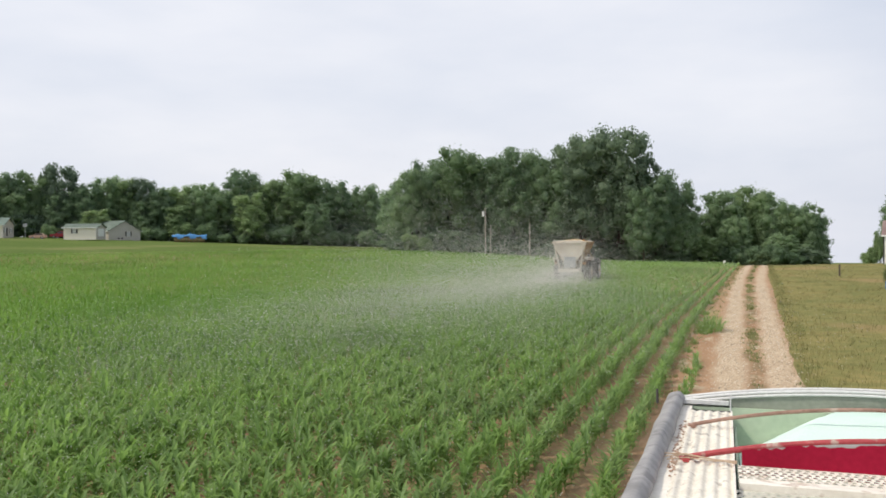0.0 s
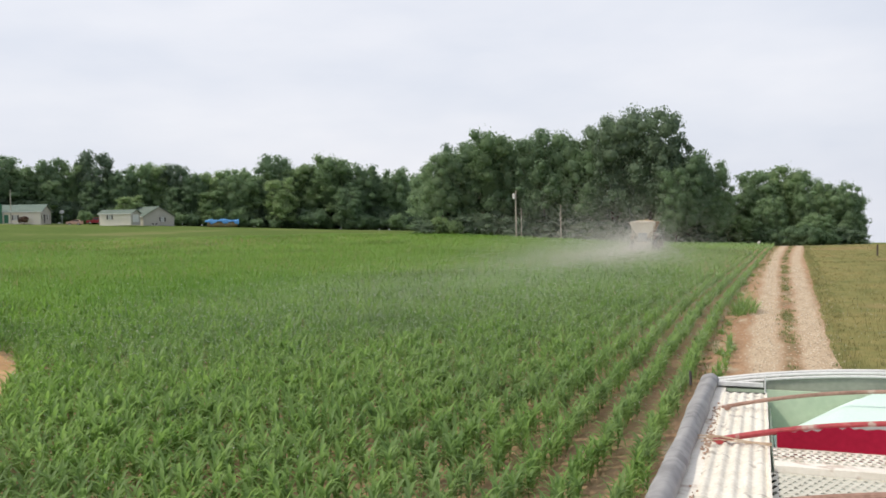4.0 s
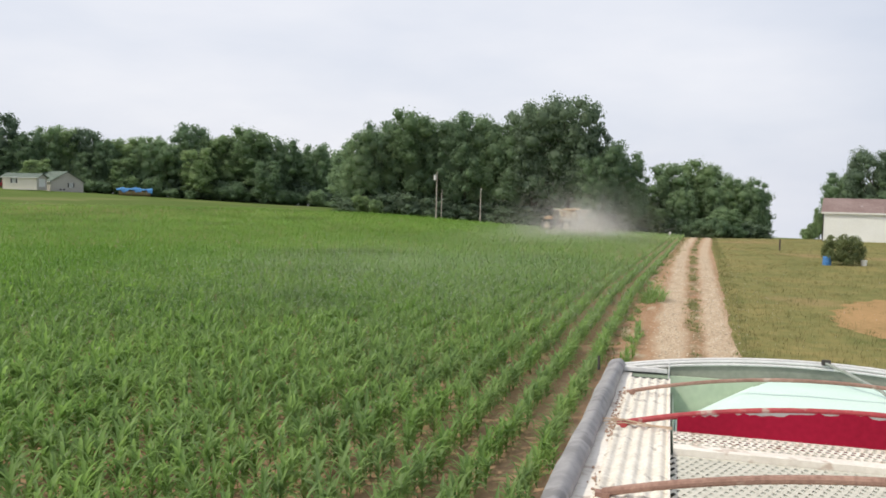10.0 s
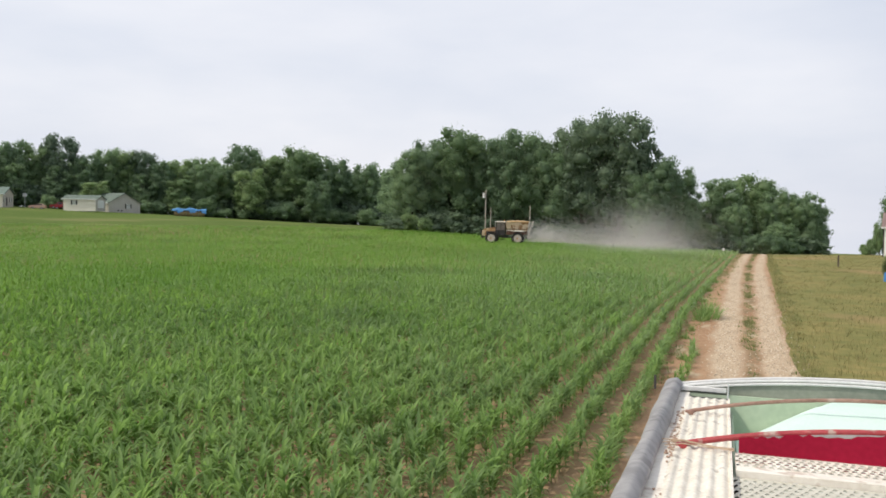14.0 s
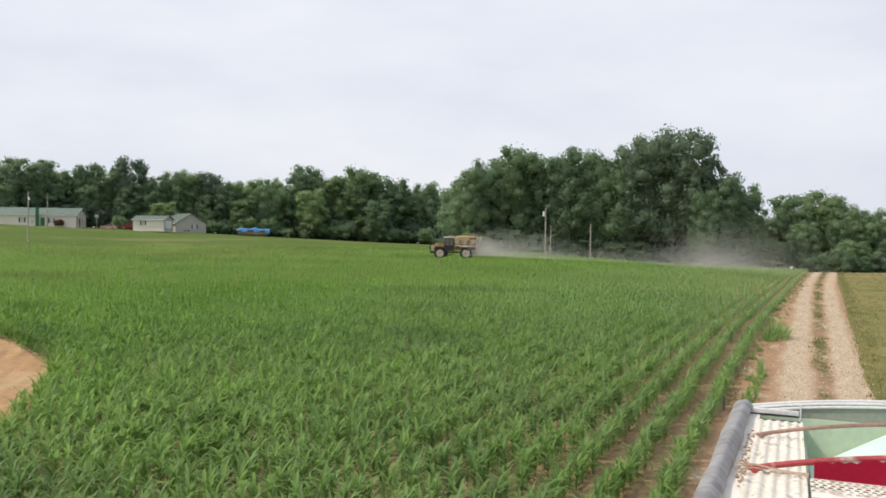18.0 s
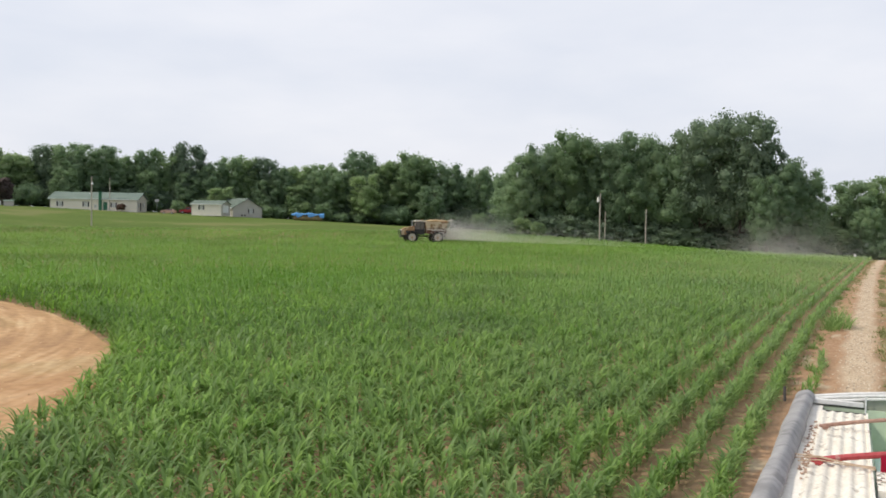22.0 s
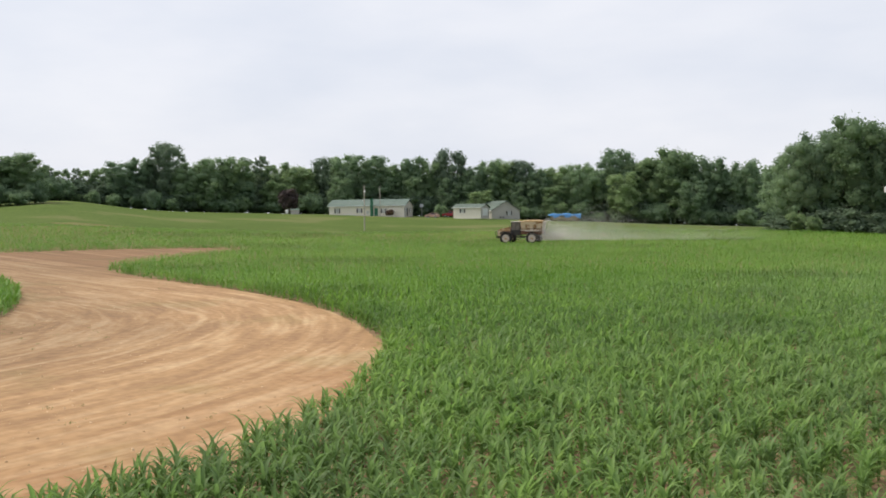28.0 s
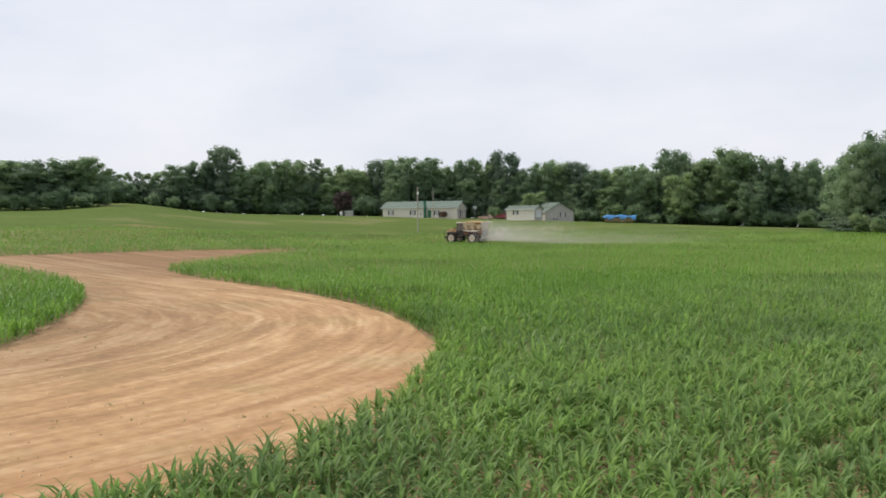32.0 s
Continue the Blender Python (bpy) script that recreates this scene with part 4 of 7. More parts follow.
def woods():
    fine_kinds, coarse_kinds, rng = tree_kinds(), tree_kinds(0.62), random.Random(4)

    def belt(table, dist, step, drop, jitter, pick, spread):
        kinds = coarse_kinds if dist > 240 else fine_kinds
        az, last = table[0][0], table[-1][0]
        while az <= last:
            el = float(np.interp(az, [a for a, _ in table], [e for _, e in table]))
            plant(kinds[rng.choice(pick)], az, dist + rng.uniform(-6, 6), el - drop + rng.uniform(-jitter, 0.1), spread * rng.uniform(0.85, 1.15), rng.random())
            az += step * rng.uniform(0.8, 1.2)
    for table, dist, kinds in ((FARWOOD_WEST, 264, coarse_kinds), (FARWOOD_MID, 264, coarse_kinds), (CLUMP_TREES, 186, fine_kinds), (RIGHT_TREES, 203, fine_kinds)):
        for az, el, deg, k in table:
            d = (224 if az < -71 else 178 if az == -7.2 else dist) + rng.uniform(-3, 3)
            high = EYE_Z + d * math.tan(radians(el)) - float(land(d * math.sin(radians(az)), d * math.cos(radians(az))))
            plant(kinds[k], az, d, el, max(d * math.tan(radians(deg)) * (1.1 if az < -71 else 1.32), (0.36 if k == 9 else 0.6) * high), az)
    belt(SKYLINE, 282, 1.9, -0.15, 0.3, (10, 11), 17)
    belt(SKYLINE, 272, 2.2, -0.2, 0.4, (0, 2, 6), 15)
    belt(SKYLINE, 259, 2.4, 0.3, 0.9, (1, 3, 4, 7), 9)
    belt(CLUMP, 202, 1.8, -0.2, 0.3, (10, 11), 14)
    belt(CLUMP, 194, 2.0, -0.2, 0.4, (0, 2), 13)
    belt(RIGHT, 214, 1.6, 0.0, 0.3, (10, 11), 11)
    belt(RIGHT, 198, 1.6, 0.5, 0.5, (2, 6), 6)
    for table, dist, spread in ((SKYLINE, 298, 22), (CLUMP, 216, 20), (RIGHT, 232, 14)):
        belt(table, dist, 3.6, 0.7, 0.3, (10, 11), spread)
    shrub = {"ob": tree("shrub", 71, 6, 7, -0.6, 2600, 0.2, M_TREE, "dark green undergrowth along the woods", "shrub", "undergrowth along the woods", lobes=9, shape=0.5), "height": 6.0, "width": 7.0, "used": False}
    pale = {"ob": tree("shrub", 72, 6, 7, -0.6, 2600, 0.2, M_TREE_PALE, "light green undergrowth along the woods", "shrub", "undergrowth along the woods", lobes=14, shape=0.5), "height": 6.0, "width": 7.0, "used": False}
    for table, dist, step in ((SKYLINE, 256, 1.2), (CLUMP, 178, 1.1), (RIGHT, 192, 1.0)):
        az = table[0][0]
        while az < table[-1][0]:
            base = math.degrees(math.atan2(float(land(dist * math.sin(radians(az)), dist * math.cos(radians(az)))) - EYE_Z, dist))
            if table is CLUMP and -21 < az < -7:
                az += step
                continue
            rise = rng.uniform(0.5, 1.5)
            plant(rng.choice((shrub, shrub, shrub, pale)), az, dist + rng.uniform(-3, 4), base + rise, dist * math.tan(radians(rise)) * rng.uniform(0.9, 1.5) + 0.6, rng.random())
            az += step * rng.uniform(0.7, 1.2)
    low = {"ob": tree("shrub", 73, 6, 6, -1.2, 1500, 0.25, M_TREE_DARK, "dark green thicket under the trees of the woods", "shrub", "undergrowth along the woods", lobes=12, shape=0.5), "height": 6.0, "width": 6.0, "used": False}
    for table, dist, step in ((SKYLINE, 262, 0.8), (CLUMP, 184, 1.1), (RIGHT, 199, 1.0)):
        az = table[0][0] - 0.5
        while az < table[-1][0] + 0.7:
            base = math.degrees(math.atan2(float(land(dist * math.sin(radians(az)), dist * math.cos(radians(az)))) - EYE_Z, dist))
            plant(low, az, dist + rng.uniform(-2, 2), base + rng.uniform(1.0, 1.7), 9.5, rng.random())
            az += step
    for az in np.arange(-78, -70.3, 0.9):
        plant(shrub, az, 216 + rng.uniform(-2, 2), rng.uniform(1.7, 2.6), 6.5, float(az))
    for az, el, wide in ((3.2, 0.5, 3.6), (3.6, -0.3, 2.6)):
        plant(shrub, az, 200, el, wide, az)
    for az, el in ((6.05, -1.1), (6.4, -0.75), (6.75, 0.3)):
        plant(pale, az, 176, el, 2.6, az)
    plum = tree("plum_tree", 81, 6.8, 6.0, 0.4, 2000, 0.3, M_PURPLE, "small purple-leaved plum tree before the woods", "tree", lobes=12)
    plum.matrix_basis = Matrix.Translation((244 * math.sin(radians(-55.4)), 244 * math.cos(radians(-55.4)), float(land(244 * math.sin(radians(-55.4)), 244 * math.cos(radians(-55.4))))))
    bush = tree("bush", 82, 2.25, 3.0, -0.3, 7500, 0.055, M_BUSH, "rounded green bush in the dry meadow", "bush", lobes=24, shape=0.6, airy=1.0)
    bush.matrix_basis = Matrix.Translation((9.95, 69.6, float(land(9.95, 69.6))))


woods()

# ---------------------------------------------------------------- houses and yard
M_CREAM = surf("cream_siding", (0.80, 0.725, 0.61), (0.87, 0.80, 0.69), 0.4, 5, 0.7, 0.15, 0.01)
M_GREYSIDE = surf("grey_siding", (0.44, 0.40, 0.35), (0.52, 0.48, 0.42), 0.4, 5, 0.7, 0.15, 0.01)
M_GREENROOF = surf("green_metal_roof", (0.145, 0.190, 0.158), (0.205, 0.250, 0.212), 0.3, 6, 0.9, 0.1, 0.01, spec=0.1)
M_GREYROOF = surf("grey_green_shingle", (0.135, 0.170, 0.138), (0.19, 0.225, 0.188), 0.4, 7, 0.9, 0.2, 0.01, spec=0.1)
M_WHITE = surf("white_paint", (0.70, 0.69, 0.65), (0.80, 0.79, 0.76), 1.5, 14, 0.6, 0.15, 0.004)
M_DARK = surf("dark_shutter", (0.035, 0.03, 0.03), (0.07, 0.06, 0.055), 2, 14, 0.7, 0.1)
M_PANE = surf("window_glass", (0.03, 0.035, 0.04), (0.06, 0.07, 0.08), 1, 4, 0.12, 0, spec=0.6)
M_BLIND = surf("curtained_window", (0.42, 0.42, 0.40), (0.58, 0.57, 0.54), 1, 6, 0.3, 0, spec=0.5)
M_GREENPAINT = surf("green_paint", (0.03, 0.13, 0.07), (0.05, 0.18, 0.10), 1, 10, 0.6, 0.1)
M_WOODPOLE = surf("weathered_pole", (0.33, 0.29, 0.235), (0.54, 0.49, 0.42), 1, 12, 0.9, 0.4, 0.01, stretch=(1, 1, 0.15))
M_GALV = surf("galvanised_steel", (0.42, 0.43, 0.44), (0.58, 0.59, 0.60), 3, 20, 0.45, 0.15, 0.003, metal=0.7)
M_REDCAR = surf("faded_red_paint", (0.28, 0.02, 0.03), (0.40, 0.04, 0.05), 1, 8, 0.35, 0.05)
M_RUBBER = surf("tyre_rubber", (0.018, 0.017, 0.016), (0.05, 0.046, 0.042), 3, 20, 0.9, 0.4, 0.006)
M_BLUETARP = surf("blue_tarpaulin", (0.035, 0.15, 0.37), (0.11, 0.31, 0.56), 0.9, 5, 0.7, 0.4, 0.04)
M_HAYBALE = surf("hay", (0.20, 0.14, 0.07), (0.34, 0.25, 0.13), 1, 12, 0.95, 0.6, 0.03)
M_SALMON = surf("faded_orange_paint", (0.58, 0.33, 0.25), (0.70, 0.44, 0.35), 1, 8, 0.5, 0.05)


def spot(az, dist, lift=0.0):
    x, y = dist * math.sin(radians(az)), dist * math.cos(radians(az))
    return x, y, float(land(x, y)) + lift


def window(root, x, z, w, h, face, shutters=True, name="window"):
    """A window on a wall that faces -y at y = face, or +x where face is a pair ('x', place)."""
    def put(bm):
        if isinstance(face, tuple):
            bmesh.ops.rotate(bm, verts=bm.verts, matrix=Matrix.Rotation(math.pi / 2, 3, "Z"))
            bmesh.ops.translate(bm, verts=bm.verts, vec=(face[1], x, z))
        else:
            bmesh.ops.translate(bm, verts=bm.verts, vec=(x, face, z))
        return bm
    bm = bmesh.new()
    for a in ((-w / 2 - 0.08, -w / 2, -h / 2 - 0.08, h / 2 + 0.08), (w / 2, w / 2 + 0.08, -h / 2 - 0.08, h / 2 + 0.08), (-w / 2, w / 2, -h / 2 - 0.08, -h / 2), (-w / 2, w / 2, h / 2, h / 2 + 0.08), (-w / 2, w / 2, -0.03, 0.03)):
        box(bm, a[0], a[1], -0.06, 0.02, a[2], a[3])
    win = part(name, put(bm), M_WHITE, root, "white window frame")
    part("pane", put(boxed(-w / 2, w / 2, -0.015, 0.01, -h / 2, h / 2)), M_BLIND, win, "curtained window pane")
    if shutters:
        for s in (-1, 1):
            part("shutter", put(boxed(s * (w / 2 + 0.28) - 0.18, s * (w / 2 + 0.28) + 0.18, -0.05, 0.0, -h / 2 - 0.05, h / 2 + 0.05)), M_DARK, win, "dark louvred shutter")


def gable_body(root, length, wide, wall, rise, over, wallmat, roofmat, endmat=None, x0=0.0, y0=0.0):
    """Walls and roof of a house whose ridge runs along x. The front faces -y."""
    a, b, c, d = x0 - length / 2, x0 + length / 2, y0 - wide / 2, y0 + wide / 2
    for y in (c, d - 0.15):
        part("wall", boxed(a + 0.15, b - 0.15, y, y + 0.15, -0.8, wall), wallmat, root)
    for x in (a, b - 0.15):
        part("gable_wall", prism([(c, -0.8), (d, -0.8), (d, wall), (y0, wall + rise), (c, wall)], x, x + 0.15, "x"), endmat or wallmat, root)
    k = (rise) / (wide / 2)
    for s in (-1, 1):
        y_e = y0 + s * (wide / 2 + over)
        z_e = wall - over * k
        roof = part("roof", prism([(y_e, z_e), (y_e, z_e + 0.12), (y0, wall + rise + 0.16), (y0, wall + rise + 0.02)], a - over, b + over, "x"), roofmat, root)
        seams = np.arange(a - over + 0.3, b + over, 0.9)
        bm = bmesh.new()
        for q in seams:
            hull(bm, [(q, y_e, z_e + 0.12), (q + 0.05, y_e, z_e + 0.12), (q + 0.05, y0, wall + rise + 0.16), (q, y0, wall + rise + 0.16), (q, y_e, z_e + 0.16), (q + 0.05, y_e, z_e + 0.16), (q + 0.05, y0, wall + rise + 0.2), (q, y0, wall + rise + 0.2)],
                 [(4, 5, 6, 7), (0, 1, 5, 4), (1, 2, 6, 5), (3, 0, 4, 7)])
        part("roof_seam", bm, roofmat, roof)
        part("fascia", boxed(a - over, b + over, min(y_e, y_e + s * 0.03), max(y_e, y_e + s * 0.03), z_e - 0.12, z_e + 0.1), M_WHITE, roof)
    bm = bmesh.new()
    z = 0.22
    while z < wall - 0.1:
        box(bm, a + 0.02, b - 0.02, c - 0.018, c + 0.002, z, z + 0.03)
        z += 0.22
    part("siding_lap", bm, wallmat, root)


def long_house():
    x, y, z = spot(-47.86, 234)
    turn = radians(46 - 14)
    m = Matrix.Translation((x, y, z)) @ Matrix.Rotation(turn, 4, "Z") @ Matrix.Translation((-10.6, 4.3, 0.35))
    root = thing("house", m, "long cream mobile home with a green metal roof", "house", "houses")
    gable_body(root, 22.0, 8.4, 2.95, 1.6, 0.45, M_CREAM, M_GREENROOF, M_GREYSIDE)
    f = -4.2
    for wx in (-8.5, -2.0):
        window(root, wx, 1.5, 0.75, 1.15, f)
    window(root, 5.0, 1.4, 0.7, 1.1, f)
    window(root, 0.4, 1.0, 0.6, 0.7, f, False)
    door = part("door", boxed(2.4, 3.4, f - 0.06, f, 0.05, 2.1), M_GREENPAINT, root, "green front door")
    part("door_handle", boxed(3.25, 3.32, f - 0.12, f - 0.06, 1.0, 1.08), M_GALV, door)
    ch = part("chimney", boxed(1.4, 2.05, f - 0.75, f - 0.1, -0.5, 4.7, bevel=0.03), M_GREENPAINT, root, "green boxed chimney on the front wall")
    part("cap", boxed(1.3, 2.15, f - 0.85, f, 4.7, 4.85), M_GREENPAINT, ch)
    window(root, 1.7, 1.5, 0.9, 1.1, ("x", 11.0), True)
    part("side_door", boxed(11.0, 11.06, -1.9, -1.0, 0.05, 2.1), M_DARK, root, "dark side door")
    window(root, -3.0, 1.5, 0.8, 1.0, ("x", 11.0), True)
    part("vent_pipe", tubed([(-2.0, -1.2, 3.6), (-2.0, -1.2, 4.75)], 0.09), M_WHITE, root, "white roof vent pipe")
    bsh = tree("flower_bush", 83, 2.0, 2.6, 0.05, 700, 0.14, leafy("reddish_bush_leaf", (0.10, 0.045, 0.04), (0.16, 0.12, 0.07), 0.4, 3, 0.6), "reddish flowering bush before the long house", "bush", lobes=8, shape=0.5)
    p = m @ Vector((7.4, -6.0, -0.4))
    bsh.matrix_basis = Matrix.Translation((p.x, p.y, float(land(p.x, p.y))))


def short_house():
    x, y, z = spot(-41.25, 246)
    m = Matrix.Translation((x, y, z + 0.25)) @ Matrix.Rotation(radians(41 - 58), 4, "Z")
    root = thing("house", m, "grey gabled house with a cream front wing", "house", "houses")
    # the ridge runs back from the gable that shows; local +x is that gable's side
    gable_body(root, 12.5, 9.4, 2.3, 2.5, 0.4, M_GREYSIDE, M_GREYROOF, M_GREYSIDE, x0=-4.0, y0=0.1)
    window(root, 1.2, 1.35, 0.95, 1.1, ("x", 2.25), True)
    for k in (-2.0, -1.0):
        part("foundation_vent", boxed(2.24, 2.29, k, k + 0.55, 0.0, 0.35), M_DARK, root)
    x2, y2, z2 = spot(-43.5, 236)
    m2 = Matrix.Translation((x2, y2, z2 + 0.75)) @ Matrix.Rotation(radians(43.5 - 24), 4, "Z")
    wing = thing("house_wing", m2, "cream shed wing with a white door beside the grey house", "house wing", "houses")
    gable_body(wing, 8.4, 5.6, 2.3, 0.85, 0.35, M_CREAM, M_GREYROOF, M_GREYSIDE, x0=1.0)
    window(wing, -0.4, 1.35, 0.7, 1.0, -2.8)
    part("door", boxed(5.2, 5.27, -1.9, 1.6, 0.0, 1.98), M_WHITE, wing, "wide white door")


def vehicle(name, m, label, category, length, paint, pickup):
    root = thing(name, m, label, category)
    h = length / 2
    part("body", prism([(-h, 0.35), (h, 0.35), (h, 0.85), (h - 0.1, 0.98), (h - 1.3, 1.08), (-h, 1.08)], -0.88, 0.88, "x"), paint, root)
    if pickup:
        part("cab", prism([(-0.5, 1.08), (1.15, 1.08), (0.7, 1.72), (-0.4, 1.76)], -0.8, 0.8, "x"), paint, root)
        part("cab_window", prism([(-0.38, 1.14), (0.95, 1.14), (0.62, 1.62), (-0.32, 1.65)], -0.82, 0.82, "x"), M_PANE, root)
        part("bed_rim", boxed(-0.9, 0.9, -h - 0.02, -0.6, 1.08, 1.14), M_DARK, root)
    else:
        part("cab", prism([(-1.5, 1.05), (0.9, 1.05), (0.2, 1.42), (-1.0, 1.45)], -0.76, 0.76, "x"), paint, root)
        part("cab_window", prism([(-1.3, 1.08), (0.7, 1.08), (0.15, 1.36), (-0.95, 1.38)], -0.78, 0.78, "x"), M_PANE, root)
    for sx in (-1, 1):
        for wy in (-h + 0.9, h - 0.9):
            wheel = part("wheel", tubed([(sx * 0.66, wy, 0.34), (sx * 0.9, wy, 0.34)], 0.34, 14), M_RUBBER, root)
            part("rim", tubed([(sx * 0.86, wy, 0.34), (sx * 0.915, wy, 0.34)], 0.19, 12), M_GALV, wheel)
        part("headlight", boxed(sx * 0.6 - 0.15, sx * 0.6 + 0.15, h - 0.03, h + 0.02, 0.72, 0.86), M_WHITE, root)
    return root


def pole(az, dist, height, radius, name, label, lamp=False, transformer=False):
    x, y, z = spot(az, dist)
    root = thing(name, Matrix.Translation((x, y, z)), label, "utility pole", "poles")
    part("shaft", tubed([(0, 0, -0.5), (0, 0, height * 0.5), (0.02, 0, height)], [radius, radius * 0.88, radius * 0.7], 9), M_WOODPOLE, root)
    if transformer:
        can = part("transformer", tubed([(-0.38, -0.1, height - 1.7), (-0.38, -0.1, height - 0.75)], 0.24, 12), M_WHITE, root, "pale grey transformer can")
        part("bracket", boxed(-0.2, 0.0, -0.12, -0.05, height - 1.3, height - 1.2), M_GALV, can)
        part("insulator", tubed([(-0.38, -0.1, height - 0.75), (-0.38, -0.1, height - 0.55)], 0.05, 8), M_WHITE, can)
    if lamp:
        part("lamp_arm", tubed([(0, 0, height - 1.2), (0.4, -0.2, height - 1.05)], 0.035, 6), M_GALV, root)
        part("lamp_head", tubed([(0.42, -0.2, height - 1.5), (0.42, -0.2, height - 1.3), (0.42, -0.2, height - 1.1)], [0.24, 0.2, 0.1], 12), M_WHITE, root, "white yard lamp head")
    return root


def yard():
    long_house()
    short_house()
    x, y, z = spot(-44.62, 242)
    vehicle("pickup_truck", Matrix.Translation((x, y, z + 0.15)) @ Matrix.Rotation(radians(-48 + 180), 4, "Z"), "red pickup truck parked beside the cream wing", "pickup truck", 5.2, M_REDCAR, True)
    x, y, z = spot(-45.9, 238)
    vehicle("car", Matrix.Translation((x, y, z - 0.25)) @ Matrix.Rotation(radians(125), 4, "Z"), "low faded orange car parked on the lawn", "car", 3.9, M_SALMON, False)
    pole(-50.45, 174, 9.2, 0.15, "utility_pole", "weathered wooden utility pole with a white yard lamp", lamp=True)
    pole(-49.4, 236, 8.4, 0.13, "utility_pole", "weathered wooden utility pole beside the long house")
    pole(-17.6, 167, 9.4, 0.14, "utility_pole", "wooden utility pole with a pale transformer can", transformer=True)
    pole(-17.25, 168, 6.0, 0.10, "utility_pole", "short weathered wooden pole before the woods")
    pole(-14.63, 159, 6.7, 0.12, "utility_pole", "bare pale wooden pole at the field edge")
    # hoop on its post
    x, y, z = spot(-46.6, 243)
    hoop = thing("basketball_hoop", Matrix.Translation((x, y, z)) @ Matrix.Rotation(radians(46), 4, "Z"), "grey basketball backboard on a steel post", "basketball hoop")
    part("post", tubed([(0, 0.3, -0.3), (0, 0.3, 3.6)], 0.07), M_GALV, hoop)
    part("backboard", boxed(-0.5, 0.5, 0.1, 0.16, 2.75, 3.55, bevel=0.01), M_GALV, hoop)
    part("ring", tubed([(0.23 * math.cos(a), -0.18 + 0.23 * math.sin(a), 3.05) for a in np.linspace(0, 6.28, 13)], 0.02, 6), M_SALMON, hoop)
    # covered bales
    x, y, z = spot(-37.05, 241)
    bales = thing("covered_bales", Matrix.Translation((x, y, z)) @ Matrix.Rotation(radians(37), 4, "Z"), "stack of hay bales under a blue tarpaulin", "hay stack")
    for i in range(5):
        part("bale", tubed([(-3.9 + i * 1.6, -0.5, 0.75), (-2.45 + i * 1.6, -0.5, 0.75)], 0.78, 14), M_HAYBALE, bales)
    gx, gy = np.meshgrid(np.linspace(-4.5, 4.5, 55), np.linspace(-1.35, 1.35, 19), indexing="ij")
    gz = 1.80 + 0.12 * np.sin(gx * 0.55 + 1.9) + 0.16 * np.sin(gx * 1.7 + 0.6) * np.cos(gy * 1.2) - 0.25 * (np.abs(gy) / 1.35) ** 3 + 0.10 * np.sin(gx * 5.1 + gy * 3) * np.sin(gy * 4.3 + gx)
    gz = np.where(np.abs(gy) > 1.28, gz - 0.55 - 0.35 * np.sin(gx * 1.9) - 0.12 * np.sin(gx * 6.0), gz)
    gx = gx * 1.0
    gz = gz + 0.2
    k = 19
    f = np.array([(i * k + j, (i + 1) * k + j, (i + 1) * k + j + 1, i * k + j + 1) for i in range(54) for j in range(18)])
    quads("tarpaulin", np.stack([gx, gy, gz], -1).reshape(-1, 3), f, M_BLUETARP, bales, "rumpled blue tarpaulin")
    # pump and box by the woods
    x, y, z = spot(-55.1, 240)
    boxy = thing("utility_shed", Matrix.Translation((x, y, z)) @ Matrix.Rotation(radians(55), 4, "Z"), "low grey-green utility shed before the woods", "shed")
    part("body", boxed(-0.9, 1.4, -0.7, 0.7, -0.2, 1.15, bevel=0.03), M_GREYSIDE, boxy)
    part("roof", prism([(-0.85, 1.1), (0.85, 1.1), (0, 1.45)], -1.0, 1.5, "x"), M_GREENROOF, boxy)
    tank = thing("gas_tank", Matrix.Translation(spot(-55.55, 239)), "small white upright gas tank by the shed", "tank")
    part("shell", tubed([(0, 0, 0.05), (0, 0, 0.2), (0, 0, 1.0), (0, 0, 1.2)], [0.25, 0.4, 0.4, 0.2], 14), M_WHITE, tank)
    # the white barn across the road
    x, y, z = spot(6.92, 124)
    barn = thing("barn", Matrix.Translation((x, y, z)) @ Matrix.Rotation(radians(-9), 4, "Z"), "white metal barn with a rusty brown metal roof", "barn")
    m_wall = surf("white_metal_wall", (0.78, 0.78, 0.74), (0.86, 0.86, 0.83), 0.3, 5, 0.5, 0.1, 0.01)
    m_roof = surf("rusty_metal_roof", (0.17, 0.105, 0.09), (0.32, 0.24, 0.215), 0.35, 6, 0.7, 0.2, 0.01, third=(0.40, 0.36, 0.34), third_scale=0.4, third_at=0.58)
    gable_body(barn, 20.0, 9.5, 3.85, 1.75, 0.25, m_wall, m_roof, m_wall, x0=10.0, y0=4.75)
    part("corner_trim", boxed(-0.02, 0.1, -0.05, 0.05, -0.3, 3.85), M_DARK, barn)
    # small things in the meadow
    drum = thing("barrel", Matrix.Translation((8.75, 68.6, float(land(8.75, 68.6)) - 0.12)), "blue plastic barrel beside the bush", "barrel")
    m_blue = surf("blue_plastic", (0.05, 0.17, 0.42), (0.08, 0.24, 0.52), 1, 10, 0.6, 0.1)
    part("drum", tubed([(0, 0, 0), (0, 0, 0.06), (0, 0, 0.34), (0, 0, 0.37), (0, 0, 0.40), (0, 0, 0.7), (0, 0, 0.76)], [0.25, 0.29, 0.30, 0.32, 0.30, 0.29, 0.25], 18), m_blue, drum)
    part("rim", tubed([(0, 0, 0.755), (0, 0, 0.79)], 0.26, 18), m_blue, drum)
    pail = thing("bucket", Matrix.Translation((11.35, 69.2, float(land(11.35, 69.2)))), "white plastic bucket in the grass", "bucket")
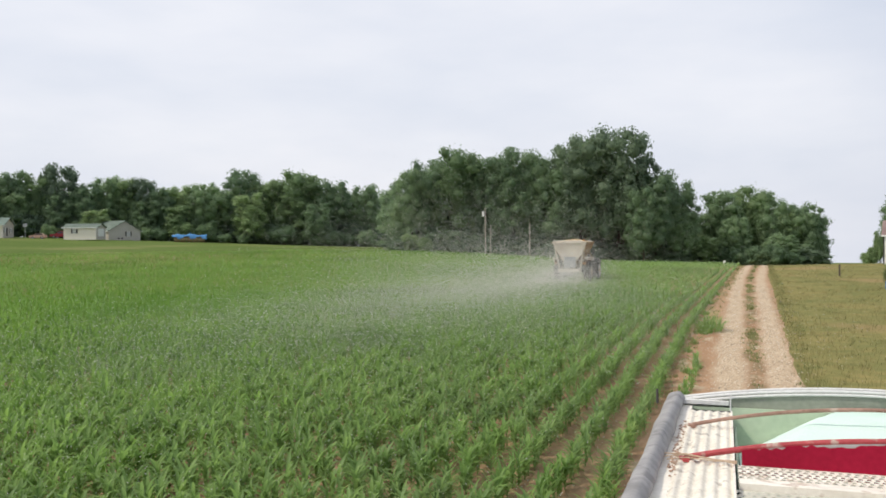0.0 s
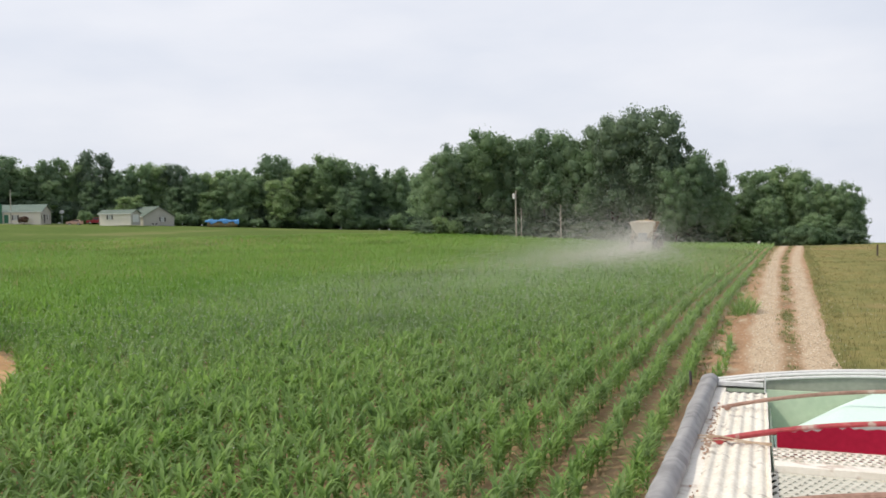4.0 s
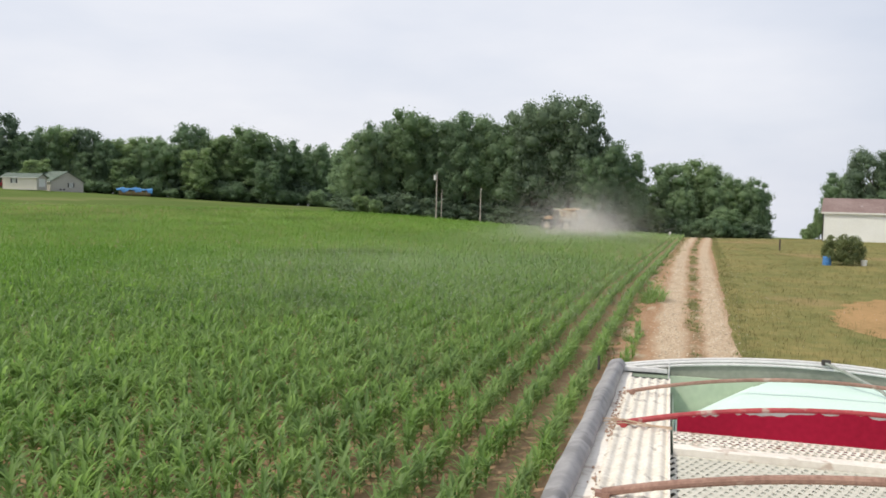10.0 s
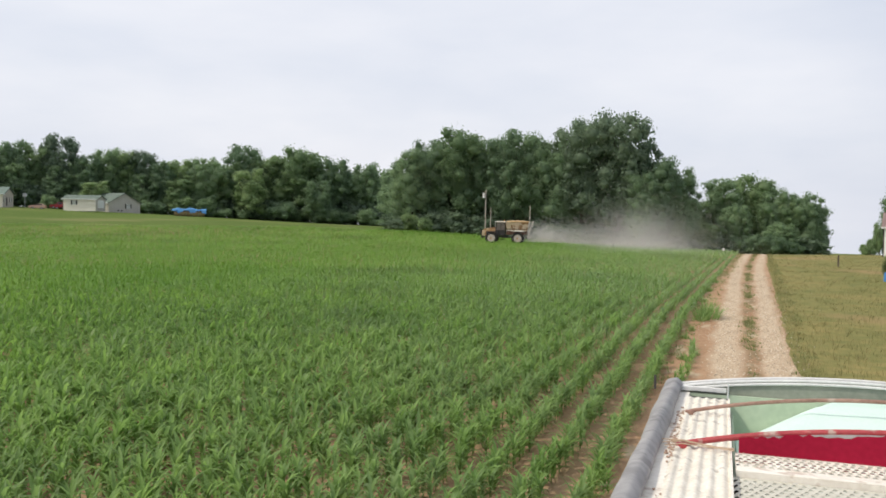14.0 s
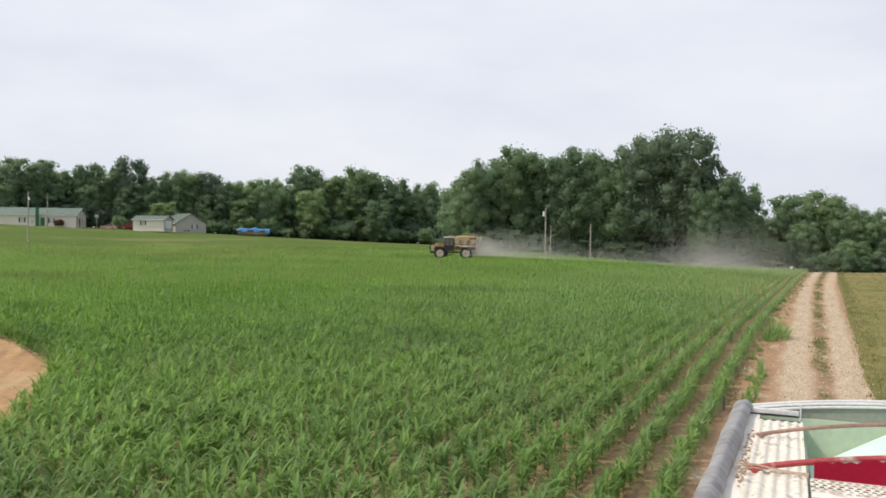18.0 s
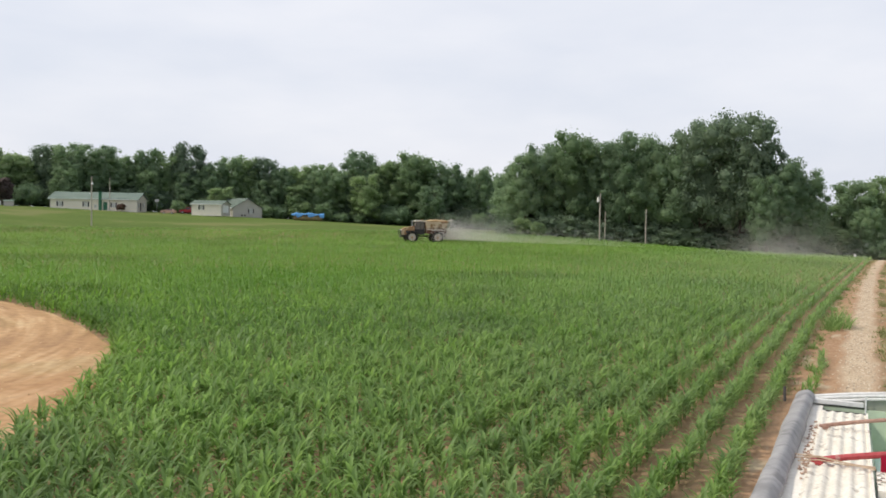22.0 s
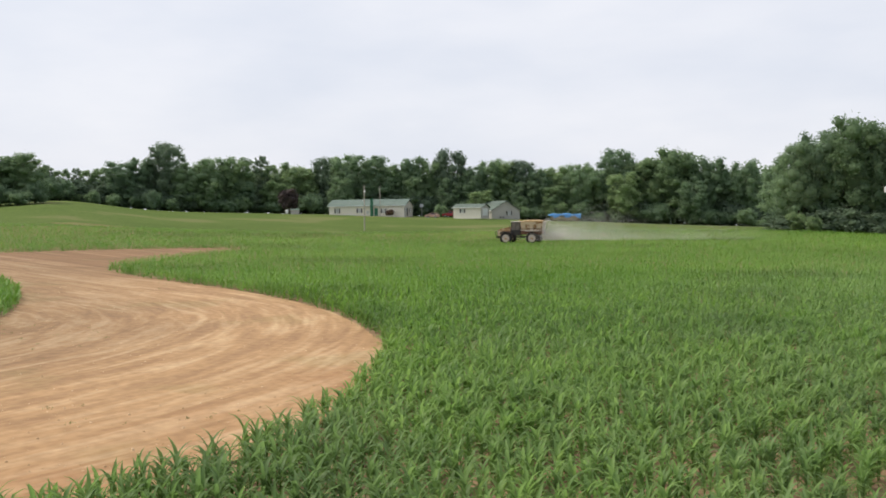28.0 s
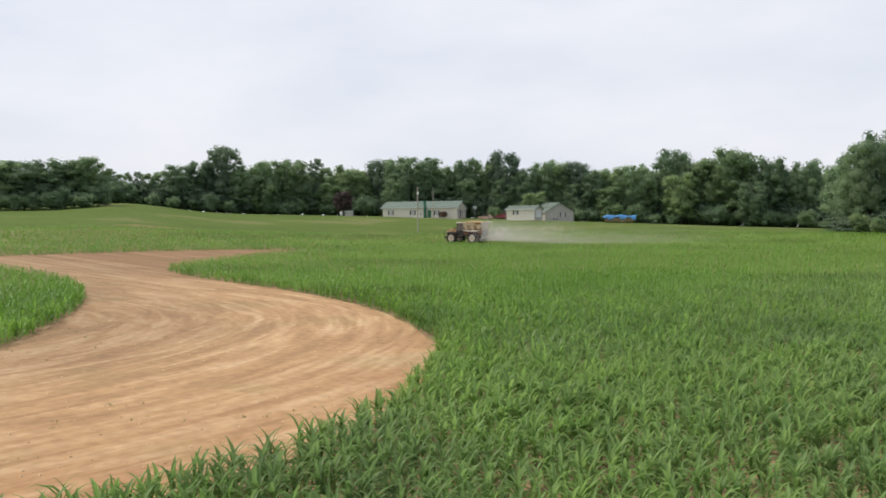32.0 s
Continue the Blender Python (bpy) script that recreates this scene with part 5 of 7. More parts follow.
    part("pail", tubed([(0, 0, 0), (0, 0, 0.42)], [0.18, 0.23], 16), M_WHITE, pail)
    part("lid", tubed([(0, 0, 0.42), (0, 0, 0.46)], 0.25, 16), M_WHITE, pail)
    post = thing("fence_post", Matrix.Translation((7.15, 90.2, float(land(7.15, 90.2)))), "dark wooden fence post in the meadow", "fence post")
    part("stake", tubed([(0, 0, -0.3), (0, 0, 1.12)], [0.09, 0.08], 8), M_BARK, post)
    x, y, z = spot(-2.16, 122)
    mark = thing("marker_stake", Matrix.Translation((x, y, z)), "white marker stake at the field corner", "marker")
    part("stake", tubed([(0, 0, -0.2), (0, 0, 0.7)], 0.03, 6), M_WHITE, mark)
    part("plate", boxed(-0.15, 0.15, -0.02, 0.02, 0.5, 0.85), M_WHITE, mark)


yard()

# ---------------------------------------------------------------- the tender trailer
M_RIMWHITE = surf("chalky_white_paint", (0.68, 0.62, 0.53), (0.85, 0.80, 0.71), 3, 30, 0.7, 0.3, 0.003, third=(0.56, 0.46, 0.375), third_scale=9.0, third_at=0.58)
M_STRIP = surf("dirty_white_tread", (0.62, 0.56, 0.46), (0.84, 0.79, 0.69), 7, 45, 0.8, 0.2, 0.002, third=(0.46, 0.41, 0.34), third_scale=14.0, third_at=0.57)
M_TARPROLL = surf("grey_vinyl_tarp", (0.215, 0.208, 0.205), (0.37, 0.355, 0.345), 3, 14, 0.65, 0.2, 0.006, third=(0.20, 0.19, 0.185), third_scale=4.0, third_at=0.56)
M_MINT = surf("mint_green_paint", (0.39, 0.47, 0.34), (0.49, 0.57, 0.42), 2, 18, 0.6, 0.15, 0.004)
M_HEAP = surf("pale_granules", (0.56, 0.72, 0.62), (0.68, 0.83, 0.73), 1.5, 60, 0.9, 0.5, 0.01)
# granules with the shade under the screen put into their colour
M_SHADEFILL = surf("shaded_granules", (0.48, 0.48, 0.40), (0.60, 0.61, 0.52), 1.5, 60, 0.9, 0.5, 0.01)
M_REDPANEL = surf("worn_red_paint", (0.27, 0.006, 0.026), (0.37, 0.010, 0.040), 2, 30, 0.65, 0.15, 0.003, spec=0.15)
M_REDPIPE = surf("red_painted_pipe", (0.30, 0.03, 0.04), (0.46, 0.08, 0.08), 6, 40, 0.6, 0.3, 0.002, third=(0.46, 0.32, 0.27), third_scale=9.0, third_at=0.54)
M_RUSTPIPE = surf("rusty_pipe", (0.21, 0.115, 0.085), (0.40, 0.245, 0.185), 6, 50, 0.85, 0.4, 0.002, third=(0.46, 0.34, 0.27), third_scale=8.0, third_at=0.6)
M_GREYSHEET = surf("bare_grey_sheet", (0.36, 0.37, 0.35), (0.50, 0.50, 0.47), 4, 30, 0.55, 0.2, 0.002)
M_CAPRIM = surf("pale_cap_rim", (0.58, 0.57, 0.55), (0.74, 0.73, 0.71), 3, 30, 0.5, 0.2, 0.002)
M_CAPSHEET = surf("grey_green_sheet", (0.20, 0.22, 0.175), (0.29, 0.30, 0.245), 3, 25, 0.7, 0.15, 0.003)
M_STRAP = surf("grey_green_webbing", (0.20, 0.22, 0.19), (0.33, 0.35, 0.31), 20, 90, 0.85, 0.2, 0.001)
M_TWINE = surf("straw_twine", (0.38, 0.26, 0.17), (0.56, 0.43, 0.31), 20, 90, 0.9, 0.3, 0.001)
M_SCREEN = surf("dusty_steel_screen", (0.52, 0.49, 0.40), (0.66, 0.63, 0.53), 4, 40, 0.8, 0.3, 0.002)

WIDE, LONG = 2.76, 10.4           # across and along the trailer
RIM = (-0.587, 7.34, 2.683)      # far left corner of the rim
AHEAD, ACROSS = Vector((-0.0366, 0.9980, -0.0508)), Vector((0.9993, 0.0366, 0.0))
UPWARD = ACROSS.cross(AHEAD).normalized()
BASE = Vector((1.3, -5.2, -2.95))  # the Empty, in rim coordinates


def rim_frame():
    m = Matrix((ACROSS.normalized(), AHEAD.normalized(), UPWARD)).transposed().to_4x4()
    return Matrix.Translation(RIM) @ m @ Matrix.Translation(BASE)


def arch(x, rise=0.20, foot=0.0, mid=1.3, half=1.24):
    return foot + rise * (1 - min(1.0, abs((x - mid) / half)) ** 2.0)


def trailer():
    root = thing("tender_trailer", rim_frame(), "open white tender trailer with a rolled grey tarp", "trailer")

    def t(name, bm, mat, parent=None, label=""):
        bmesh.ops.translate(bm, verts=bm.verts, vec=-BASE)
        return part(name, bm, mat, parent or root, label)

    # side and end walls
    for x, nm in ((0.0, "side_wall"), (WIDE - 0.05, "side_wall")):
        t(nm, boxed(x, x + 0.05, -LONG, 0, -1.55, -0.03, bevel=0.006), M_RIMWHITE)
    for k in range(9):
        y = -0.6 - k * 1.15
        for x in (-0.045, WIDE):
            t("wall_rib", boxed(x, x + 0.045, y - 0.04, y + 0.04, -1.5, -0.05), M_RIMWHITE)
    for y in (-0.05, -LONG):
        t("end_wall", boxed(0.06, WIDE - 0.06, y, y + 0.05, -1.55, -0.004), M_MINT)
    t("floor", boxed(0.05, WIDE - 0.05, -LONG, 0, -1.62, -1.56), M_MINT)
    # flat rims
    t("rim", boxed(-0.03, 0.075, -LONG, 0.02, -0.03, 0.0, bevel=0.006), M_RIMWHITE, None, "white rim with rusted edge")
    t("rim", boxed(WIDE - 0.075, WIDE + 0.03, -LONG, 0.02, -0.03, 0.0, bevel=0.006), M_RIMWHITE)
    rng = random.Random(5)
    bm = bmesh.new()
    for i in range(620):
        y = -0.25 - i * 0.01 + rng.uniform(-0.02, 0.02)
        if math.sin(y * 2.3) + math.sin(y * 5.1 + 1) > rng.uniform(-1.2, 1.6):
            x, s = rng.uniform(0.03, 0.085), rng.uniform(0.002, 0.010)
            vs = [(x + s * math.cos(a) * rng.uniform(0.6, 1.3), y + 1.6 * s * math.sin(a) * rng.uniform(0.6, 1.4), 0.009) for a in np.linspace(0, 6.28, 9)[:-1]]
            bm.faces.new([bm.verts.new(v) for v in vs])
    g = bmesh.ops.extrude_face_region(bm, geom=bm.faces[:])
    bmesh.ops.translate(bm, verts=[v for v in g["geom"] if isinstance(v, bmesh.types.BMVert)], vec=(0, 0, -0.006))
    tagged(t("rust_scale", bm, surf("flaking_rust", (0.34, 0.21, 0.145), (0.52, 0.38, 0.29), 8, 50, 0.9, 0.3, 0.002)), kind="stuff")
    # corrugated walking strip: four round ridges along it
    xs = np.linspace(0.06, 0.372, 41)
    ys = np.concatenate([np.arange(-LONG + 0.05, -5, 0.2), np.arange(-5, -0.36, 0.02), [-0.33]])
    gx, gy = np.meshgrid(xs, ys, indexing="ij")
    wave = np.sin((gx - 0.06) / 0.312 * 2 * np.pi * 5 - 1.2)
    gz = 0.006 + 0.0065 * np.clip(wave * 1.3, -1, 1) - 0.005 * (np.sin(gy * 2 * np.pi / 0.085 + 1.6 * np.sign(wave)) > 0.25) * (gy > -4.9)
    k = len(ys)
    f = np.array([(i * k + j, (i + 1) * k + j, (i + 1) * k + j + 1, i * k + j + 1) for i in range(len(xs) - 1) for j in range(k - 1)])
    v = np.stack([gx, gy, gz], -1).reshape(-1, 3)
    lo = v - np.array([0, 0, 0.02])
    n = len(v)
    edge = [(j, j + 1, n + j + 1, n + j) for j in range(k - 1)] + [((len(xs) - 1) * k + j, (len(xs) - 1) * k + j + 1, n + (len(xs) - 1) * k + j + 1, n + (len(xs) - 1) * k + j) for j in range(k - 1)]
    edge += [(i * k + k - 1, (i + 1) * k + k - 1, n + (i + 1) * k + k - 1, n + i * k + k - 1) for i in range(len(xs) - 1)]
    strip = quads("walking_strip", np.vstack([v, lo]) - np.array(BASE), np.vstack([f, f[:, ::-1] + n, np.array(edge)]), M_STRIP, root, "dirty white corrugated walking strip")
    for p in strip.data.polygons:
        p.use_smooth = True
    t("strip_flange", boxed(0.372, 0.384, -LONG + 0.05, -0.33, -0.2, 0.012), M_RIMWHITE)
    # wire and twine wound round the foot of the red bow
    for k, (ya, yb, za) in enumerate(((-2.30, -2.37, 0.035), (-2.36, -2.34, 0.03), (-2.42, -2.36, 0.026), (-2.28, -2.41, 0.03))):
        t("tie_wire", tubed([(-0.02 + 0.02 * k, ya, za), (0.12, (ya + yb) / 2 + 0.012 * (k % 2), za + 0.012), (0.26, (ya + yb) / 2 - 0.01, 0.03), (0.395, yb, 0.026)], 0.0035, 5), M_TWINE, None, "straw-coloured tie wire")
    # mint inner wall below the strip and on the far side
    t("inner_wall", boxed(0.40, 0.415, -LONG + 0.1, -0.06, -1.5, -0.15), M_MINT)
    t("inner_wall", boxed(WIDE - 0.2, WIDE - 0.185, -LONG + 0.1, -0.06, -1.5, -0.01), M_MINT)
    t("inner_shelf", boxed(WIDE - 0.19, WIDE - 0.05, -LONG + 0.1, -0.06, -0.03, -0.012), M_RIMWHITE)
    # rolled tarp along the near side: lumpy cylinder with a seam
    ring, ys = 22, np.arange(-LONG + 0.2, 0.10, 0.09)
    vs = []
    for j, y in enumerate(ys):
        for q in range(ring):
            a = 2 * math.pi * q / ring
            r = 0.074 + 0.005 * math.sin(y * 3.1) + 0.003 * math.sin(y * 7.7 + 2 * a) + 0.0012 * math.sin(y * 19 + 3 * a) + 0.004 * math.sin(3 * a + y * 1.7)
            r += 0.007 if q in (4, 5) else 0.0
            r *= (0.93 if j == len(ys) - 1 else 1.0) * (1.0 + 0.075 * max(-4.0, y))
            vs.append((-0.062 + r * math.cos(a), y, 0.03 + r * math.sin(a)))
    f = [(j * ring + q, j * ring + (q + 1) % ring, (j + 1) * ring + (q + 1) % ring, (j + 1) * ring + q) for j in range(len(ys) - 1) for q in range(ring)]
    last = (len(ys) - 1) * ring
    f += [(last + q, last + q + 1, last + ring - 2 - q, last + ring - 1 - q) for q in range(0, ring // 2 - 1)]
    roll = quads("rolled_tarp", np.array(vs) - np.array(BASE), np.array(f), M_TARPROLL, root, "grey vinyl tarp rolled along the side")
    for p in roll.data.polygons[:-(ring // 2 - 1)]:
        p.use_smooth = True
    t("tarp_rail", boxed(-0.052, -0.034, -LONG, 0.05, -0.06, 0.02), M_DARK)
    for y in (-1.1, -3.1, -5.1):
        t("tarp_bracket", boxed(-0.11, -0.02, y - 0.02, y + 0.02, -0.06, -0.045), M_GALV)
    t("tarp_pin", tubed([(-0.22, 0.12, -0.02), (-0.225, 0.14, 0.10)], 0.011, 8), M_DARK, None, "black steel end pin")
    # bows over the box
    for y, mat, lab, r in ((-1.13, M_RUSTPIPE, "rusty bent pipe bow", 0.0135), (-2.31, M_REDPIPE, "red bent pipe bow with chipped paint", 0.018), (-3.80, M_RUSTPIPE, "rusty bent pipe bow", 0.019), (-5.2, M_RUSTPIPE, "rusty bent pipe bow", 0.019)):
        pts = [(x, y, 0.02 + arch(x, 0.165, 0, 1.42, 1.31)) for x in np.linspace(0.11, 2.69, 26)]
        bow = t("bow", tubed(pts, r, 10), mat, None, lab)
        for x in (0.11, 2.69):
            t("foot", boxed(x - 0.03, x + 0.03, y - 0.03, y + 0.03, 0.0, 0.024), mat, bow)
    # far end cap: arched sheet with a double rolled rim
    xs = np.linspace(0.0, WIDE, 33)
    prof = [(x, 0.045 + arch(x, 0.12, 0, 1.38, 1.38)) for x in xs]
    cap = t("end_cap", prism([(0.0, -0.02)] + prof + [(WIDE, -0.02)], -0.012, 0.004, "y"), M_CAPSHEET, None, "arched end cap, green inside")
    t("cap_rim", tubed([(x, -0.022, z - 0.026) for x, z in prof], 0.011, 8), M_CAPRIM, cap, "pale ridged rim")
    t("cap_rim", tubed([(x, -0.008, z - 0.002) for x, z in prof], 0.012, 8), M_CAPRIM, cap)
    t("cap_rim", tubed([(x, 0.035, z + 0.012) for x, z in prof], 0.013, 8), M_CAPRIM, cap)
    t("cap_groove", tubed([(x, 0.012, z - 0.002) for x, z in prof], 0.012, 6), M_GREYSHEET, cap, "grey groove between the pale rims")
    t("cap_corner", boxed(0.0, 0.36, -0.06, -0.015, 0.012, 0.05, bevel=0.006), M_CAPRIM, cap, "pale corner plate")
    # dark plate added as the shade of the gap behind the strip
    t("gap_shade_plate", boxed(0.06, 0.37, -0.33, -0.06, -0.06, -0.03), M_DARK, cap, "dark plate for the shade in the gap behind the walking strip")
    t("cap_post", tubed([(0.372, -0.05, -0.2), (0.372, -0.05, 0.1)], 0.008, 6), M_CAPRIM, cap)
    # hook and strap from the cap's rim
    hook = t("strap_hook", boxed(1.55, 1.62, -0.045, -0.02, 0.17, 0.215, bevel=0.006), M_DARK, None, "small dark steel hook")
    t("strap", tubed([(1.585, -0.04, 0.185), (1.66, -0.35, 0.17), (1.80, -0.9, 0.12), (1.92, -1.35, 0.03), (2.0, -1.7, -0.06)], 0.012, 7), M_STRAP, hook, "grey-green tie-down strap")
    # red bulkhead below the second bow, with bare sheet showing along its worn top
    xs = np.linspace(0.42, 2.2, 60)
    wob = np.random.default_rng(3)
    ragged = np.convolve(wob.uniform(0, 1, 70), np.ones(3) / 3, "valid")[:60]
    top = [0.018 + arch(x, 0.165, 0, 1.42, 1.31) for x in xs]
    t("bulkhead", prism([(0.42, -1.5), (2.2, -1.5)] + [(x, z) for x, z in zip(xs[::-1], top[::-1])], -2.325, -2.31, "y"), M_GREYSHEET, None, "bare grey sheet bulkhead")
    t("bulkhead_paint", prism([(0.425, -1.45), (2.195, -1.45)] + [(x, z - 0.001 - 0.035 * r) for x, z, r in zip(xs[::-1], top[::-1], np.clip(ragged * 2.6 - 1.08, 0.0, 1))], -2.332, -2.327, "y"), M_REDPANEL, None, "dark red paint with a chipped top edge")
    # perforated cross walk
    bm = bmesh.new()
    nx, ny, x0, y0, dx, dy = 46, 6, 0.40, -2.66, 0.041, 0.052
    for i in range(nx):
        for j in range(ny):
            a, b = x0 + i * dx, y0 + j * dy
            c, d = a + dx, b + dy
            s = 0.008 * (1 if j % 2 else -1)
            h = [(a + 0.006 + s, b + 0.005), (c - 0.006 + s, b + 0.005), (c - 0.011 + s, d - 0.010), (a + 0.012 + s, d - 0.010)]
            o = [(a, b), (c, b), (c, d), (a, d)]
            for q in range(4):
                hull(bm, [(*o[q], 0), (*o[(q + 1) % 4], 0), (*h[(q + 1) % 4], 0.004), (*h[q], 0.004), (*h[(q + 1) % 4], 0.0005), (*h[q], 0.0005)], [(0, 1, 2, 3), (3, 2, 4, 5)])
    box(bm, x0, x0 + nx * dx, y0 + ny * dy, -2.336, -0.02, 0.004)
    box(bm, x0, x0 + nx * dx, y0 - 0.09, y0, -0.03, 0.002, bevel=0.008)
    box(bm, x0, x0 + nx * dx, y0 - 0.102, y0 - 0.09, -0.055, 0.0)
    t("cross_walk", bm, M_RIMWHITE, None, "white perforated steel cross walk")
    # dark sheet added below the holes to stand in for the shade in them
    t("hole_shade_sheet", boxed(x0, x0 + nx * dx, y0, y0 + ny * dy, -0.16, -0.14), M_DARK)
    # expanded metal screen over the nearer bin
    vs, fs = [], []

    def bar(p, q, w=0.011):
        p, q = np.array(p), np.array(q)
        e = np.array([q[1] - p[1], p[0] - q[0], 0])
        e = e / np.linalg.norm(e) * w
        k0 = len(vs)
        lift = np.array([0, 0, 0.001])
        vs.extend([p - e, p + e + lift, q + e + lift, q - e])
        fs.append((k0, k0 + 1, k0 + 2, k0 + 3))
    px, py = 0.046, 0.115
    for j in range(25):
        for i in range(40):
            x, y = 0.40 + i * px + (px / 2 if j % 2 else 0), -2.77 - j * py / 2
            bar((x, y, -0.035), (x + px / 2, y - py / 2, -0.035))
            bar((x, y, -0.035), (x - px / 2, y - py / 2, -0.035))
    tagged(quads("screen", np.array(vs) - np.array(BASE), np.array(fs), M_SCREEN, root, "dusty expanded metal screen"), "dusty expanded metal screen", kind="stuff")
    for y in (-3.45, -4.1):
        t("screen_bar", boxed(0.39, 2.24, y - 0.02, y + 0.02, -0.08, -0.043), M_SCREEN)
    # heaps of pale granules in the bins
    for y_a, y_b, hi in ((-2.29, -0.07, 0.075), (-LONG + 0.06, -2.36, -0.0385)):
        xs, ys = np.linspace(0.42, WIDE - 0.21, 40), np.linspace(y_a, y_b, 36)
        gx, gy = np.meshgrid(xs, ys, indexing="ij")
        mid = (y_a + y_b) / 2
        gz = hi - (0.55 if y_a > -3 else 0.0) * np.clip(0.85 - gx + 0.3 * (gy - mid), 0, None) - (0.06 if y_a > -3 else 0.0) * np.abs(gy - mid - 0.25) - (0.10 if y_a > -3 else 0.0) * np.clip(gx - 1.9, 0, None)
        gz += (0.004 if y_a > -3 else 0.0015) * np.sin(gx * 9 + gy * 4) * np.sin(gy * 7 - gx * 3)
        f = np.array([(i * 36 + j, (i + 1) * 36 + j, (i + 1) * 36 + j + 1, i * 36 + j + 1) for i in range(39) for j in range(35)])
        # the screened bin's fill gets the greyer colour that paints the screen's shade
        heap = quads("granule_fill", np.stack([gx, gy, gz], -1).reshape(-1, 3) - np.array(BASE), f, M_HEAP if y_a > -3 else M_SHADEFILL, root, "heap of pale mint-white granules" if y_a > -3 else "granules under the screen, coloured grey as in its shade")
        for p in heap.data.polygons:
            p.use_smooth = True
    # running gear under the box
    for x in (0.75, 1.75):
        t("frame_rail", boxed(x, x + 0.1, -LONG, -0.2, -1.85, -1.63), M_DARK)
    for y in (-6.6, -7.9):
        low = -(RIM[2] - y * 0.0508)
        t("axle", tubed([(0.15, y, low + 0.52), (WIDE - 0.15, y, low + 0.52)], 0.06, 8), M_DARK)
        for x in (0.12, WIDE - 0.42):
            wheel = t("wheel", tubed([(x, y, low + 0.52), (x + 0.03, y, low + 0.52), (x + 0.27, y, low + 0.52), (x + 0.3, y, low + 0.52)], [0.46, 0.52, 0.52, 0.46], 22), M_RUBBER)
            t("rim", tubed([(x - 0.01, y, low + 0.52), (x + 0.31, y, low + 0.52)], 0.28, 16), M_WHITE, wheel)
        t("hanger", boxed(0.72, 1.88, y - 0.08, y + 0.08, low + 0.55, -1.84), M_DARK)
    t("landing_leg", boxed(0.72, 0.88, -1.2, -1.05, -(RIM[2] + 1.1 * 0.0508) + 0.0, -1.84), M_DARK)
    t("landing_leg", boxed(1.72, 1.88, -1.2, -1.05, -(RIM[2] + 1.1 * 0.0508) + 0.0, -1.84), M_DARK)


trailer()

# ---------------------------------------------------------------- grass and weeds


def tuft(seed, blades, high, spread, wide):
    rng = random.Random(seed)
    out = []
    for _ in range(blades):
        a, lean = rng.uniform(0, 6.28), rng.uniform(0.1, 0.6)
        o, s = np.array([math.cos(a), math.sin(a), 0]), np.array([-math.sin(a), math.cos(a), 0])
        p0 = o * rng.uniform(0, spread)
        h = high * rng.uniform(0.6, 1.2)
        p1, p2 = p0 + o * h * lean * 0.4 + np.array([0, 0, h * 0.6]), p0 + o * h * lean + np.array([0, 0, h * (1 - 0.3 * lean)])
        out.append((np.array([p0 - s * wide, p0 + s * wide, p1 + s * wide * 0.8, p1 - s * wide * 0.8, p2 + s * 0.002, p2 - s * 0.002]), np.array([(0, 1, 2, 3), (3, 2, 4, 5)])))
    return joined(out)


BARE = [(5.0, 31.5), (4.7, 34.0), (4.9, 36.5), (5.5, 38.5), (6.3, 41), (7.4, 43), (8.8, 44.2), (10.6, 44), (11.5, 41), (11.2, 37), (10, 33), (8.2, 30), (6.2, 29.8)]


